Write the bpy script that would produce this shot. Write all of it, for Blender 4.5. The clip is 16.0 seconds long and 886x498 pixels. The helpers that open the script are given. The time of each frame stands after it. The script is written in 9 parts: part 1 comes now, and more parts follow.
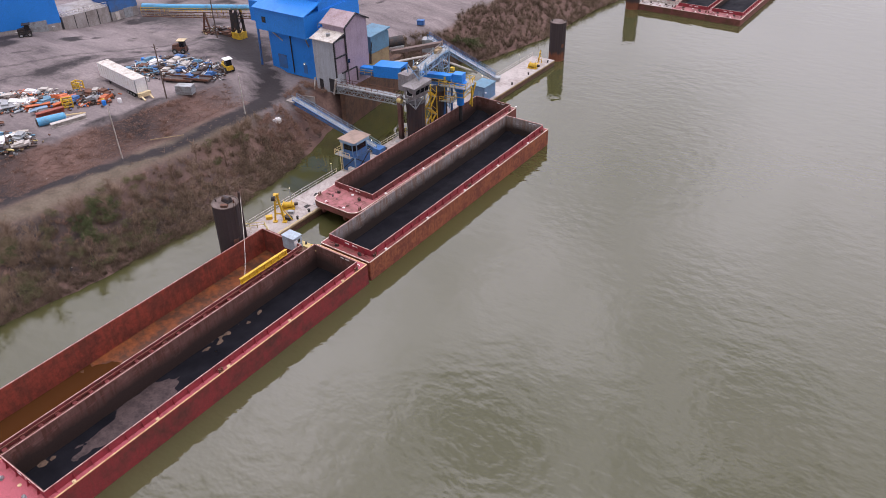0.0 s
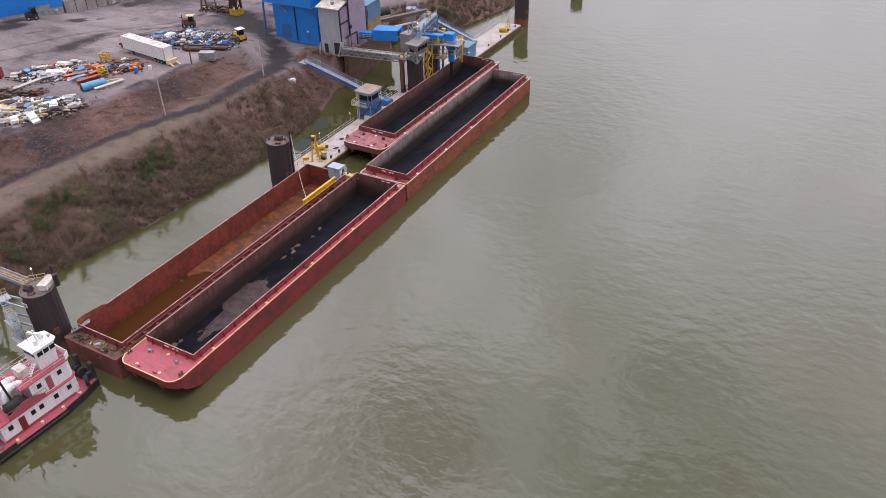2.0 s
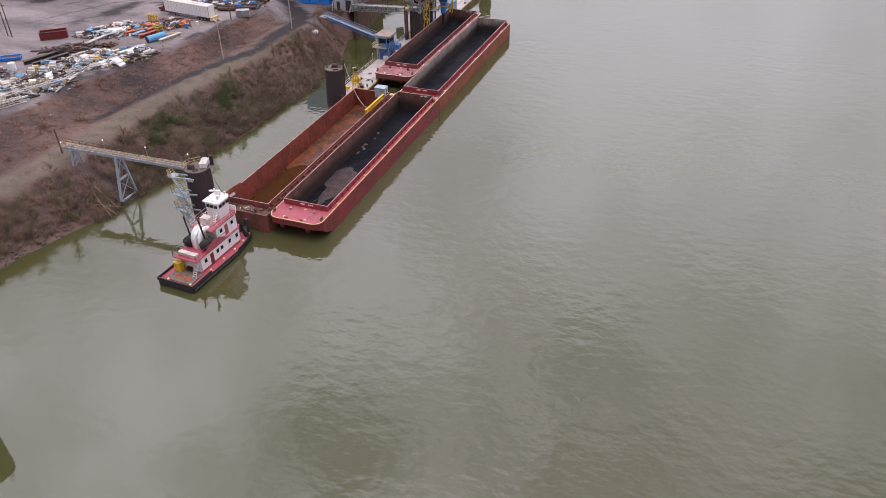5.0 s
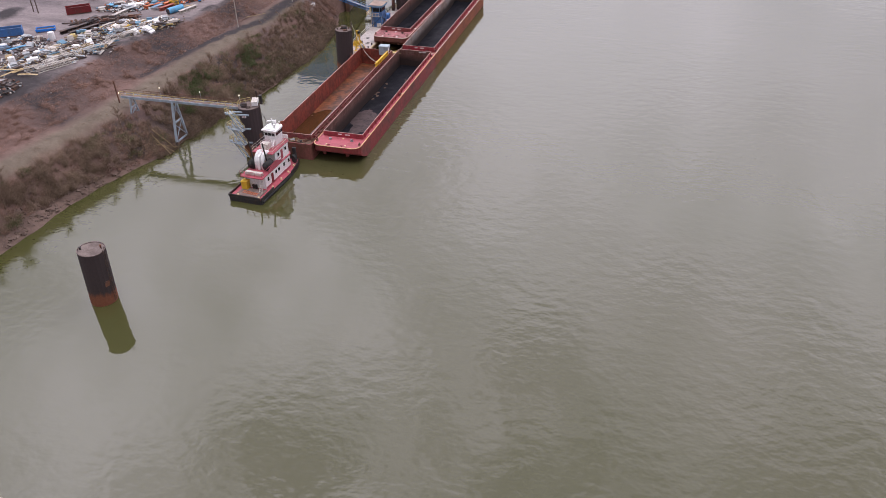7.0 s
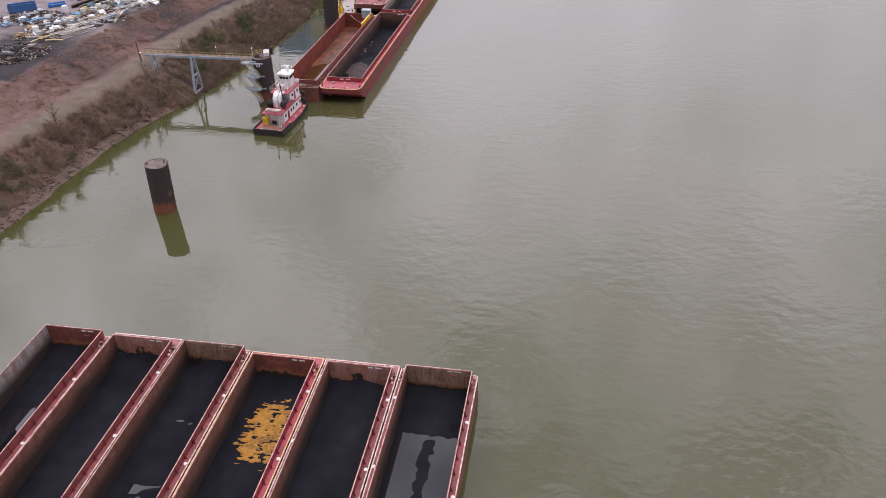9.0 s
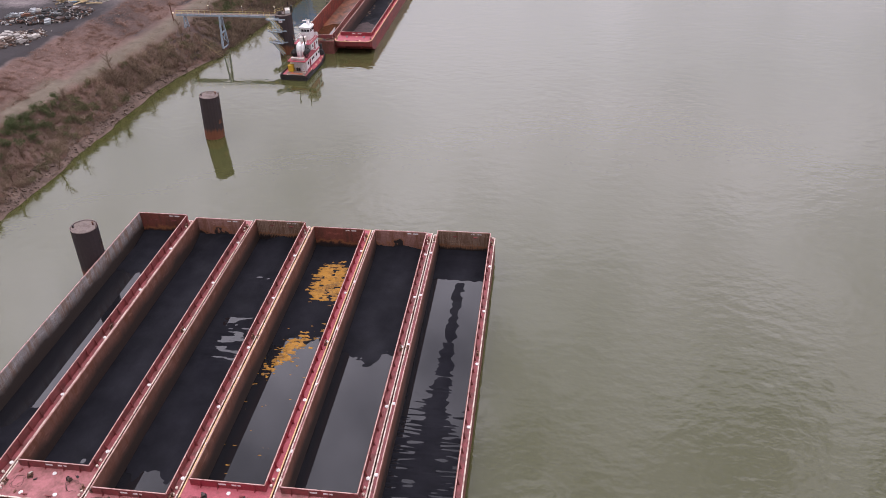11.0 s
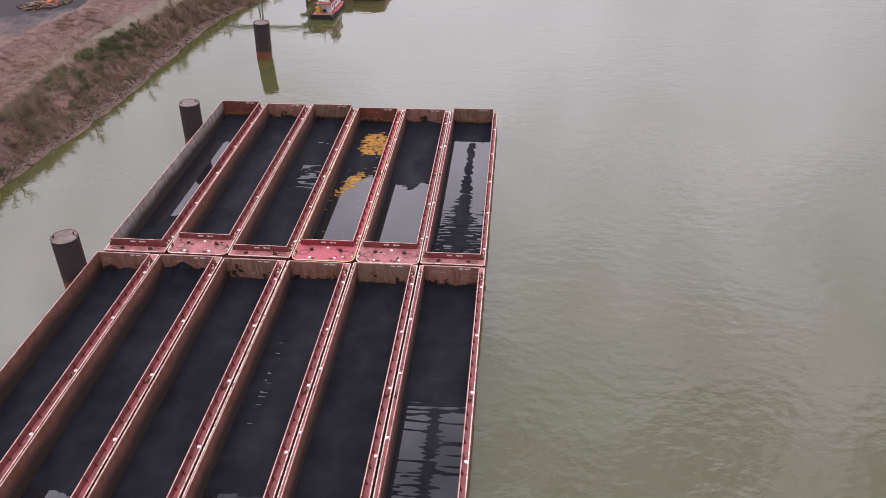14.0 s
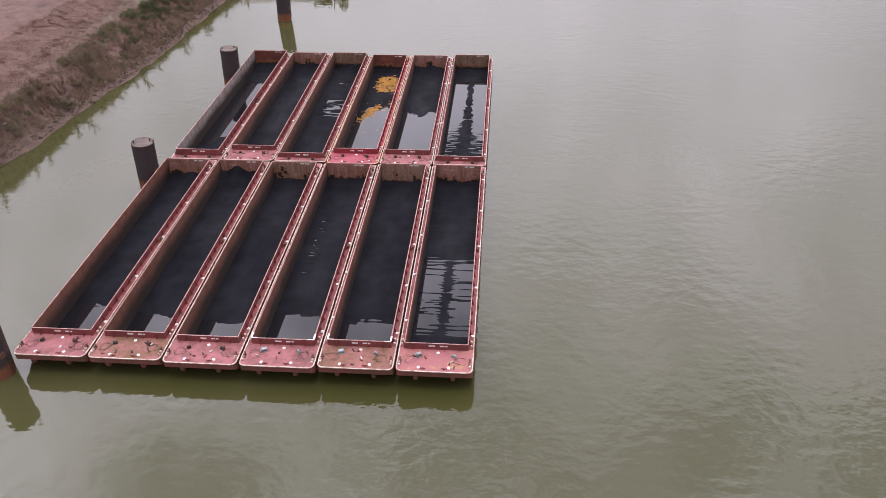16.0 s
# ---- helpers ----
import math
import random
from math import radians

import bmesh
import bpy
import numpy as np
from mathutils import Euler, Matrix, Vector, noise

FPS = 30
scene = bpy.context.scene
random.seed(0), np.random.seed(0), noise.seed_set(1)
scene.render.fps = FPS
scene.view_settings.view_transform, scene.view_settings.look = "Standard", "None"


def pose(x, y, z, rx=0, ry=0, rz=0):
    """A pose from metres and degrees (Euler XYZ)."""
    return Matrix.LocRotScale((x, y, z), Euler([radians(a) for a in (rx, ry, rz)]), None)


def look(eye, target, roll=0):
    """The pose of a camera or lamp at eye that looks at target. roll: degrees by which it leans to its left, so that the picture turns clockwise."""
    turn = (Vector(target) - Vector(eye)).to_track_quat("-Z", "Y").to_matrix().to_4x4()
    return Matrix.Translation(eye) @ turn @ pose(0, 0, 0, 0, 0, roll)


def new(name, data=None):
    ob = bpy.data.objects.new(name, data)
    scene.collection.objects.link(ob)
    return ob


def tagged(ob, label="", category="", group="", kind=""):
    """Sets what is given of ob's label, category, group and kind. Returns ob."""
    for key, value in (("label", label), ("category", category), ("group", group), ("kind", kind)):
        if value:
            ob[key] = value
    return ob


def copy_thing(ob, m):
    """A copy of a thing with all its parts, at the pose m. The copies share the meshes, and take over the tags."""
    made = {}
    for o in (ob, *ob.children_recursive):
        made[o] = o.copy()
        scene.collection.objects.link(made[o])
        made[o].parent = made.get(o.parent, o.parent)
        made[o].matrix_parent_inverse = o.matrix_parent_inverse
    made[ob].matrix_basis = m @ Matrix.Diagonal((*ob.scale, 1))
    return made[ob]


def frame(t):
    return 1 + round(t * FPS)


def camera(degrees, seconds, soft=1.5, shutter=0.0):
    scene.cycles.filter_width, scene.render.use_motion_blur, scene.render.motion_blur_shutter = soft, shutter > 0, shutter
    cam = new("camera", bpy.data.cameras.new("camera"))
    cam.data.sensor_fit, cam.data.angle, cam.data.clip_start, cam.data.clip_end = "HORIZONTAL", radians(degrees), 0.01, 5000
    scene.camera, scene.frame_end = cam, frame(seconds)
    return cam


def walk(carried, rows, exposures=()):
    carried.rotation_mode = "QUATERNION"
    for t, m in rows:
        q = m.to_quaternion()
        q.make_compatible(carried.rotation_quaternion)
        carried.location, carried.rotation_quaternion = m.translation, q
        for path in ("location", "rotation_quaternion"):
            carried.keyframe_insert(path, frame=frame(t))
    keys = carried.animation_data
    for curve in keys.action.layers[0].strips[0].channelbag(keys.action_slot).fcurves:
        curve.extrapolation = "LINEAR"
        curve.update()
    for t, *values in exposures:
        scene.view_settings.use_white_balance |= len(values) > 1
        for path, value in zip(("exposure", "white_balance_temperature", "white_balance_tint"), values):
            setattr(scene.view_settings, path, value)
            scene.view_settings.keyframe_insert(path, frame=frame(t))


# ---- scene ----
cam = camera(60.3, 16.0, soft=0.8)
PATH = [
    (0, (0.832, 0.532, 74.273), (-0.122, 1.883, 73.15), -1.6),
    (0.5, (0.719, -7.428, 74.407), (-0.194, -6.048, 73.283), -1.7),
    (1, (0.602, -15.807, 74.665), (-0.267, -14.4, 73.54), -1.6),
    (1.5, (0.227, -24.187, 75.174), (-0.601, -22.758, 74.046), -1.5),
    (2, (-0.312, -32.591, 75.563), (-1.101, -31.142, 74.433), -1.5),
    (2.5, (-1.023, -41.162, 75.757), (-1.774, -39.691, 74.628), -1.5),
    (3, (-1.829, -49.759, 76.11), (-2.543, -48.272, 74.98), -1.5),
    (3.5, (-2.763, -58.452, 76.444), (-3.442, -56.948, 75.313), -1.5),
    (4, (-3.902, -67.303, 76.738), (-4.549, -65.786, 75.607), -1.4),
    (4.5, (-5.353, -76.24, 76.872), (-5.965, -74.707, 75.743), -1.3),
    (7, (-13.068, -121.84, 77.007), (-13.494, -120.239, 75.887), -0.9),
    (7.5, (-14.087, -130.707, 76.924), (-14.479, -129.097, 75.804), -1.1),
    (8, (-14.795, -139.539, 76.758), (-15.154, -137.919, 75.64), -1.2),
    (10.5, (-19.05, -181.761, 76.312), (-19.29, -180.127, 75.185), -1.6),
    (11, (-19.536, -190.341, 76.354), (-19.769, -188.706, 75.226), -1.5),
    (11.5, (-20.165, -199.01, 76.38), (-20.388, -197.374, 75.252), -1.5),
    (12, (-20.815, -207.767, 76.587), (-21.029, -206.13, 75.458), -1.3),
    (12.5, (-21.177, -216.586, 76.751), (-21.382, -214.949, 75.62), -1.2),
    (13, (-21.543, -225.342, 76.981), (-21.739, -223.706, 75.848), -1.3),
    (13.5, (-21.876, -233.593, 77.115), (-22.059, -231.956, 75.98), -1.2),
    (14, (-22.245, -242.367, 77.101), (-22.416, -240.729, 75.968), -1.1),
    (14.5, (-22.342, -250.878, 77.056), (-22.503, -249.239, 75.922), -1.2),
    (15, (-22.536, -259.715, 77.082), (-22.694, -258.075, 75.948), -1.1),
    (15.5, (-22.707, -268.254, 76.983), (-22.861, -266.613, 75.849), -1.2),
    (16, (-23.159, -277.054, 76.973), (-23.301, -275.412, 75.841), -1.0),
]
walk(cam, [(t, look(eye, target, roll)) for t, eye, target, roll in PATH],
     exposures=((0.0, 0.05), (4.0, 0.0), (8.0, 0.0), (10.5, 0.08), (13.0, 0.20), (16.0, 0.16)))

# ---- world, sun ----
world = bpy.data.worlds.new("overcast_sky")
scene.world = world
world.use_nodes = True
wn, wl = world.node_tree.nodes, world.node_tree.links
wn.clear()
w_out = wn.new("ShaderNodeOutputWorld")
w_bg = wn.new("ShaderNodeBackground")
w_sky = wn.new("ShaderNodeTexSky")
w_sky.sky_type = "NISHITA"
w_sky.sun_disc = False
w_sky.sun_elevation = radians(82)
w_sky.sun_rotation = radians(158)
w_co = wn.new("ShaderNodeTexCoord")
w_noise = wn.new("ShaderNodeTexNoise")
w_noise.inputs["Scale"].default_value = 3.2
w_noise.inputs["Detail"].default_value = 5
w_noise.inputs["Roughness"].default_value = 0.55
w_ramp = wn.new("ShaderNodeValToRGB")
w_ramp.color_ramp.elements[0].position = 0.34
w_ramp.color_ramp.elements[0].color = (4.7, 4.42, 5.15, 1)
w_ramp.color_ramp.elements[1].position = 0.66
w_ramp.color_ramp.elements[1].color = (16.6, 15.5, 17.9, 1)
w_mix = wn.new("ShaderNodeMix")
w_mix.data_type = "RGBA"
w_mix.inputs["Factor"].default_value = 0.93
w_map = wn.new("ShaderNodeMapping")
w_map.inputs["Location"].default_value = (-33.694, -26.411, -3.038)
wl.new(w_co.outputs["Generated"], w_map.inputs["Vector"])
wl.new(w_map.outputs["Vector"], w_noise.inputs["Vector"])
wl.new(w_noise.outputs["Fac"], w_ramp.inputs["Fac"])
wl.new(w_sky.outputs["Color"], w_mix.inputs["A"])
w_sep = wn.new("ShaderNodeSeparateXYZ")
wl.new(w_co.outputs["Generated"], w_sep.inputs["Vector"])
w_high = wn.new("ShaderNodeMapRange")
w_high.inputs["From Min"].default_value = 0.25
w_high.inputs["From Max"].default_value = 0.72
w_high.inputs["To Min"].default_value = 0.25
wl.new(w_sep.outputs["Z"], w_high.inputs["Value"])
w_break = wn.new("ShaderNodeMix")
w_break.data_type = "RGBA"
wl.new(w_high.outputs["Result"], w_break.inputs["Factor"])
w_break.inputs["A"].default_value = (9.1, 8.5, 9.8, 1)
wl.new(w_ramp.outputs["Color"], w_break.inputs["B"])
wl.new(w_break.outputs["Result"], w_mix.inputs["B"])
# low cloud lies even and dim, high cloud is broken and bright; an added glow towards +y brightens the water
w_dot = wn.new("ShaderNodeVectorMath")
w_dot.operation = "DOT_PRODUCT"
wl.new(w_co.outputs["Generated"], w_dot.inputs[0])
w_dot.inputs[1].default_value = Vector((-0.18, 0.90, 0.0)).normalized()
w_glow = wn.new("ShaderNodeMapRange")
w_glow.inputs["From Min"].default_value = -0.35
w_glow.inputs["From Max"].default_value = 0.85
w_glow.inputs["To Min"].default_value = 0.45
w_glow.inputs["To Max"].default_value = 1.30
wl.new(w_dot.outputs["Value"], w_glow.inputs["Value"])
w_mul = wn.new("ShaderNodeMix")
w_mul.data_type = "RGBA"
w_mul.blend_type = "MULTIPLY"
w_mul.inputs["Factor"].default_value = 1.0
wl.new(w_mix.outputs["Result"], w_mul.inputs["A"])
w_rise = wn.new("ShaderNodeMapRange")
w_rise.inputs["To Min"].default_value = 0.60
w_rise.inputs["To Max"].default_value = 1.50
wl.new(w_sep.outputs["Z"], w_rise.inputs["Value"])
w_both = wn.new("ShaderNodeMath")
w_both.operation = "MULTIPLY"
wl.new(w_glow.outputs["Result"], w_both.inputs[0])
wl.new(w_rise.outputs["Result"], w_both.inputs[1])
wl.new(w_both.outputs["Value"], w_mul.inputs["B"])
wl.new(w_mul.outputs["Result"], w_bg.inputs["Color"])
w_bg.inputs["Strength"].default_value = 0.141
wl.new(w_bg.outputs["Background"], w_out.inputs["Surface"])

sun = new("sun", bpy.data.lights.new("sun", "SUN"))
sun.data.energy = 1.12
sun.data.angle = radians(25)
sun.data.color = (1.0, 0.96, 0.92)
sun.matrix_world = look((4, -10, 80), (0, 0, 0))


# ---- geometry helpers ----
class Geo:
    """Collects vertices and faces of one mesh."""

    def __init__(self):
        self.v, self.f = [], []

    def add(self, verts, faces):
        n = len(self.v)
        self.v += [tuple(p) for p in verts]
        self.f += [tuple(i + n for i in q) for q in faces]
        return self

    def hexa(self, pts):
        return self.add(pts, [(3, 2, 1, 0), (4, 5, 6, 7), (0, 1, 5, 4), (1, 2, 6, 5), (2, 3, 7, 6), (3, 0, 4, 7)])

    def box(self, c, s, rz=0.0, m=None):
        hx, hy, hz = s[0] / 2, s[1] / 2, s[2] / 2
        pts = [Vector(p) for p in ((-hx, -hy, -hz), (hx, -hy, -hz), (hx, hy, -hz), (-hx, hy, -hz),
                                   (-hx, -hy, hz), (hx, -hy, hz), (hx, hy, hz), (-hx, hy, hz))]
        rot = m if m is not None else Matrix.Rotation(radians(rz), 3, "Z")
        return self.hexa([rot @ p + Vector(c) for p in pts])

    def span(self, x0, x1, y0, y1, z0, z1):
        return self.box(((x0 + x1) / 2, (y0 + y1) / 2, (z0 + z1) / 2), (abs(x1 - x0), abs(y1 - y0), abs(z1 - z0)))

    def beam(self, p, q, w, h=None):
        p, q = Vector(p), Vector(q)
        d = q - p
        if d.length < 1e-6:
            return self
        up = Vector((0, 0, 1)) if abs(d.normalized().z) < 0.98 else Vector((1, 0, 0))
        side = d.cross(up).normalized()
        top = side.cross(d).normalized()
        a, b = side * w / 2, top * (h or w) / 2
        return self.hexa([p - a - b, p + a - b, q + a - b, q - a - b, p - a + b, p + a + b, q + a + b, q - a + b])

    def cyl(self, p, q, r, n=12, r2=None):
        p, q = Vector(p), Vector(q)
        d = (q - p).normalized()
        up = Vector((0, 0, 1)) if abs(d.z) < 0.95 else Vector((1, 0, 0))
        a = d.cross(up).normalized()
        b = d.cross(a)
        r2 = r if r2 is None else r2
        ring = [a * math.cos(k * math.tau / n) + b * math.sin(k * math.tau / n) for k in range(n)]
        pts = [p + u * r for u in ring] + [q + u * r2 for u in ring]
        faces = [(k, (k + 1) % n, n + (k + 1) % n, n + k) for k in range(n)]
        faces += [tuple(range(n))[::-1], tuple(range(n, 2 * n))]
        return self.add(pts, faces)

    def tube(self, pts, r, n=5):
        for a, b in zip(pts[:-1], pts[1:]):
            self.cyl(a, b, r, n)
        return self

    def pipe(self, pts, r, n=12):
        """A bent pipe with mitred joints."""
        pts = [Vector(p) for p in pts]
        rows = []
        for k, p in enumerate(pts):
            d = (pts[min(k + 1, len(pts) - 1)] - pts[max(k - 1, 0)]).normalized()
            a = d.cross(Vector((1, 0, 0)) if abs(d.x) < 0.9 else Vector((0, 1, 0))).normalized()
            b = d.cross(a)
            rows += [p + (a * math.cos(j * math.tau / n) + b * math.sin(j * math.tau / n)) * r for j in range(n)]
        faces = [(i * n + j, i * n + (j + 1) % n, (i + 1) * n + (j + 1) % n, (i + 1) * n + j) for i in range(len(pts) - 1) for j in range(n)]
        faces += [tuple(range(n))[::-1], tuple(range(len(rows) - n, len(rows)))]
        return self.add(rows, faces)

    def prism(self, outline, z0, z1):
        n = len(outline)
        pts = [(x, y, z0) for x, y in outline] + [(x, y, z1) for x, y in outline]
        faces = [(k, (k + 1) % n, n + (k + 1) % n, n + k) for k in range(n)]
        return self.add(pts, faces + [tuple(range(n))[::-1], tuple(range(n, 2 * n))])

    def prism_x(self, outline, x0, x1):
        """An outline in y and z, drawn out along x."""
        n = len(outline)
        pts = [(x0, y, z) for y, z in outline] + [(x1, y, z) for y, z in outline]
        faces = [(k, (k + 1) % n, n + (k + 1) % n, n + k) for k in range(n)]
        return self.add(pts, faces + [tuple(range(n))[::-1], tuple(range(n, 2 * n))])

    def prism_y(self, outline, y0, y1):
        """An outline in x and z, drawn out along y."""
        n = len(outline)
        pts = [(x, y0, z) for x, z in outline] + [(x, y1, z) for x, z in outline]
        faces = [(k, (k + 1) % n, n + (k + 1) % n, n + k) for k in range(n)]
        return self.add(pts, faces + [tuple(range(n))[::-1], tuple(range(n, 2 * n))])

    def mesh(self, name, material, smooth=False):
        me = bpy.data.meshes.new(name)
        me.from_pydata(self.v, [], self.f)
        bm = bmesh.new()
        bm.from_mesh(me)
        bmesh.ops.recalc_face_normals(bm, faces=bm.faces)
        bm.to_mesh(me)
        bm.free()
        if smooth:
            me.polygons.foreach_set("use_smooth", [True] * len(me.polygons))
        me.materials.append(material)
        return me


def part(name, geo, material, parent, label="", smooth=False):
    ob = new(name, geo.mesh(name, material, smooth))
    ob.parent = parent
    return tagged(ob, label)


def again(ob, loc, rz=0.0, parent=None, scale=None):
    """A further piece on the same mesh."""
    o = new(ob.name.split(".")[0], ob.data)
    o.parent = parent or ob.parent
    o.location = loc
    o.rotation_euler = (0, 0, radians(rz))
    if scale:
        o.scale = scale
    if "label" in ob:
        o["label"] = ob["label"]
    return o


def thing(name, label, category, loc=(0, 0, 0), rz=0.0, group="", kind=""):
    ob = new(name)
    ob.empty_display_size = 0.5
    ob.location = loc
    ob.rotation_euler = (0, 0, radians(rz))
    return tagged(ob, label, category, group, kind)


def single(name, geo, material, label, category, loc=(0, 0, 0), rz=0.0, group="", kind="", smooth=False):
    ob = new(name, geo.mesh(name, material, smooth))
    ob.location = loc
    ob.rotation_euler = (0, 0, radians(rz))
    return tagged(ob, label, category, group, kind)


def raw_mesh(name, verts, faces, material, smooth=False):
    me = bpy.data.meshes.new(name)
    me.from_pydata(verts, [], faces)
    me.update()
    if smooth:
        me.polygons.foreach_set("use_smooth", [True] * len(me.polygons))
    me.materials.append(material)
    return me


# ---- materials ----
def ramp_node(nt, lo, hi, a=(0, 0, 0, 1), b=(1, 1, 1, 1)):
    r = nt.nodes.new("ShaderNodeValToRGB")
    r.color_ramp.elements[0].position, r.color_ramp.elements[1].position = lo, hi
    r.color_ramp.elements[0].color, r.color_ramp.elements[1].color = a, b
    return r


def noise_node(nt, vec, scale, detail=5.0, rough=0.6, stretch=None):
    n = nt.nodes.new("ShaderNodeTexNoise")
    n.inputs["Scale"].default_value = scale
    n.inputs["Detail"].default_value = detail
    n.inputs["Roughness"].default_value = rough
    if stretch:
        mp = nt.nodes.new("ShaderNodeMapping")
        mp.inputs["Scale"].default_value = stretch
        nt.links.new(vec, mp.inputs["Vector"])
        vec = mp.outputs["Vector"]
    nt.links.new(vec, n.inputs["Vector"])
    return n


def mix_node(nt, fac, a, b, mode="MIX"):
    m = nt.nodes.new("ShaderNodeMix")
    m.data_type = "RGBA"
    m.blend_type = mode
    for value, key in ((fac, "Factor"), (a, "A"), (b, "B")):
        if isinstance(value, (int, float)):
            m.inputs[key].default_value = value
        elif isinstance(value, tuple):
            m.inputs[key].default_value = (*value[:3], 1)
        else:
            nt.links.new(value, m.inputs[key])
    return m.outputs["Result"]


def blank(name):
    m = bpy.data.materials.new(name)
    m.use_nodes = True
    nt = m.node_tree
    return m, nt, nt.nodes["Principled BSDF"]


def place_vector(nt):
    """Object coordinates, shifted for each object."""
    co = nt.nodes.new("ShaderNodeTexCoord")
    info = nt.nodes.new("ShaderNodeObjectInfo")
    sc = nt.nodes.new("ShaderNodeVectorMath")
    sc.operation = "MULTIPLY_ADD"
    nt.links.new(info.outputs["Random"], sc.inputs[0])
    sc.inputs[1].default_value = (37.0, 53.0, 0.0)
    nt.links.new(co.outputs["Object"], sc.inputs[2])
    return sc.outputs["Vector"]


def surface(name, base, worn, rough=0.7, metal=0.0, amount=0.45, big=0.35, fine=3.0, bump=0.25, streak=0.0, streak_color=None, specular=0.5):
    """Paint, metal or masonry with patches of wear, fine grain and, where wanted, runs down the face."""
    m, nt, bsdf = blank(name)
    vec = place_vector(nt)
    n1 = noise_node(nt, vec, big, 6, 0.65)
    n2 = noise_node(nt, vec, fine, 5, 0.6)
    add = nt.nodes.new("ShaderNodeMath")
    add.operation = "MULTIPLY_ADD"
    nt.links.new(n2.outputs["Fac"], add.inputs[0])
    add.inputs[1].default_value = 0.35
    nt.links.new(n1.outputs["Fac"], add.inputs[2])
    r = ramp_node(nt, 0.92 - amount * 0.7, 1.04 - amount * 0.45)
    nt.links.new(add.outputs["Value"], r.inputs["Fac"])
    col = mix_node(nt, r.outputs["Color"], base, worn)
    if streak:
        n3 = noise_node(nt, vec, 1.0, 4, 0.6, (2.6, 2.6, 0.16))
        r3 = ramp_node(nt, 0.45, 0.70, (0, 0, 0, 1), (streak, streak, streak, 1))
        nt.links.new(n3.outputs["Fac"], r3.inputs["Fac"])
        col = mix_node(nt, r3.outputs["Color"], col, streak_color or worn)
    n4 = noise_node(nt, vec, fine * 3, 3, 0.7)
    r4 = ramp_node(nt, 0.25, 0.75, (0.78, 0.78, 0.78, 1), (1.16, 1.16, 1.16, 1))
    nt.links.new(n4.outputs["Fac"], r4.inputs["Fac"])
    col = mix_node(nt, 1.0, col, r4.outputs["Color"], "MULTIPLY")
    nt.links.new(col, bsdf.inputs["Base Color"])
    rr = ramp_node(nt, 0.2, 0.8, (rough - 0.12,) * 3 + (1,), (min(1, rough + 0.12),) * 3 + (1,))
    nt.links.new(n2.outputs["Fac"], rr.inputs["Fac"])
    nt.links.new(rr.outputs["Color"], bsdf.inputs["Roughness"])
    bsdf.inputs["Metallic"].default_value = metal
    bsdf.inputs["Specular IOR Level"].default_value = specular
    if bump:
        b = nt.nodes.new("ShaderNodeBump")
        b.inputs["Strength"].default_value = bump
        b.inputs["Distance"].default_value = 0.05
        nt.links.new(add.outputs["Value"], b.inputs["Height"])
        nt.links.new(b.outputs["Normal"], bsdf.inputs["Normal"])
    return m


RUST = (0.13, 0.060, 0.035)
M_deck_pink = surface("faded_oxide_deck", (0.42, 0.155, 0.165), (0.22, 0.088, 0.082), 0.72, 0, 0.50, 0.5, 2.2, 0.15)
M_deck_red = surface("bright_red_deck", (0.42, 0.092, 0.118), (0.29, 0.072, 0.080), 0.6, 0, 0.35, 0.5, 2.0, 0.1)
M_hull_red = surface("red_hull_paint", (0.27, 0.036, 0.040), (0.12, 0.034, 0.030), 0.55, 0, 0.45, 0.3, 1.6, 0.2, 0.45, (0.16, 0.05, 0.035))
M_hull_pink = surface("weathered_hull_paint", (0.24, 0.075, 0.065), RUST, 0.75, 0, 0.5, 0.3, 1.6, 0.2, 0.5, RUST)
M_hull_rust = surface("rusty_hull_plate", (0.36, 0.115, 0.050), (0.20, 0.055, 0.035), 0.8, 0, 0.5, 0.4, 1.6, 0.2, 0.6, (0.17, 0.05, 0.03))
M_gunwale = surface("dark_crimson_side_deck", (0.30, 0.080, 0.090), (0.165, 0.060, 0.056), 0.7, 0, 0.5, 0.6, 2.5, 0.15)
M_coam_pink = surface("faded_coaming_paint", (0.27, 0.060, 0.062), (0.155, 0.052, 0.046), 0.7, 0, 0.48, 0.6, 2.5, 0.15)
M_coam_red = surface("crimson_coaming_paint", (0.33, 0.038, 0.055), (0.20, 0.040, 0.040), 0.6, 0, 0.4, 0.6, 2.5, 0.15)
M_rim = surface("rubbed_pink_rim", (0.56, 0.36, 0.33), (0.30, 0.12, 0.11), 0.65, 0, 0.45, 1.2, 4.0, 0.1)
M_steel_pale = surface("pale_grey_blue_steel", (0.36, 0.44, 0.52), (0.27, 0.29, 0.31), 0.6, 0, 0.42, 0.6, 2.5, 0.1)
M_hop_red = surface("red_rust_hopper_wall", (0.31, 0.060, 0.036), (0.150, 0.036, 0.024), 0.75, 0, 0.5, 0.3, 1.2, 0.15, 0.5, (0.10, 0.04, 0.025))
M_floor_orange = surface("orange_rust_floor", (0.24, 0.072, 0.022), (0.070, 0.028, 0.015), 0.5, 0, 0.60, 0.3, 1.2, 0.2)
M_edge_pale = surface("worn_bright_edge", (0.72, 0.61, 0.53), (0.33, 0.16, 0.13), 0.6, 0, 0.42, 1.2, 4.0, 0.1)
M_edge_cream = surface("cream_edge_paint", (0.72, 0.50, 0.26), (0.50, 0.22, 0.13), 0.6, 0, 0.33, 1.2, 4.0, 0.1)
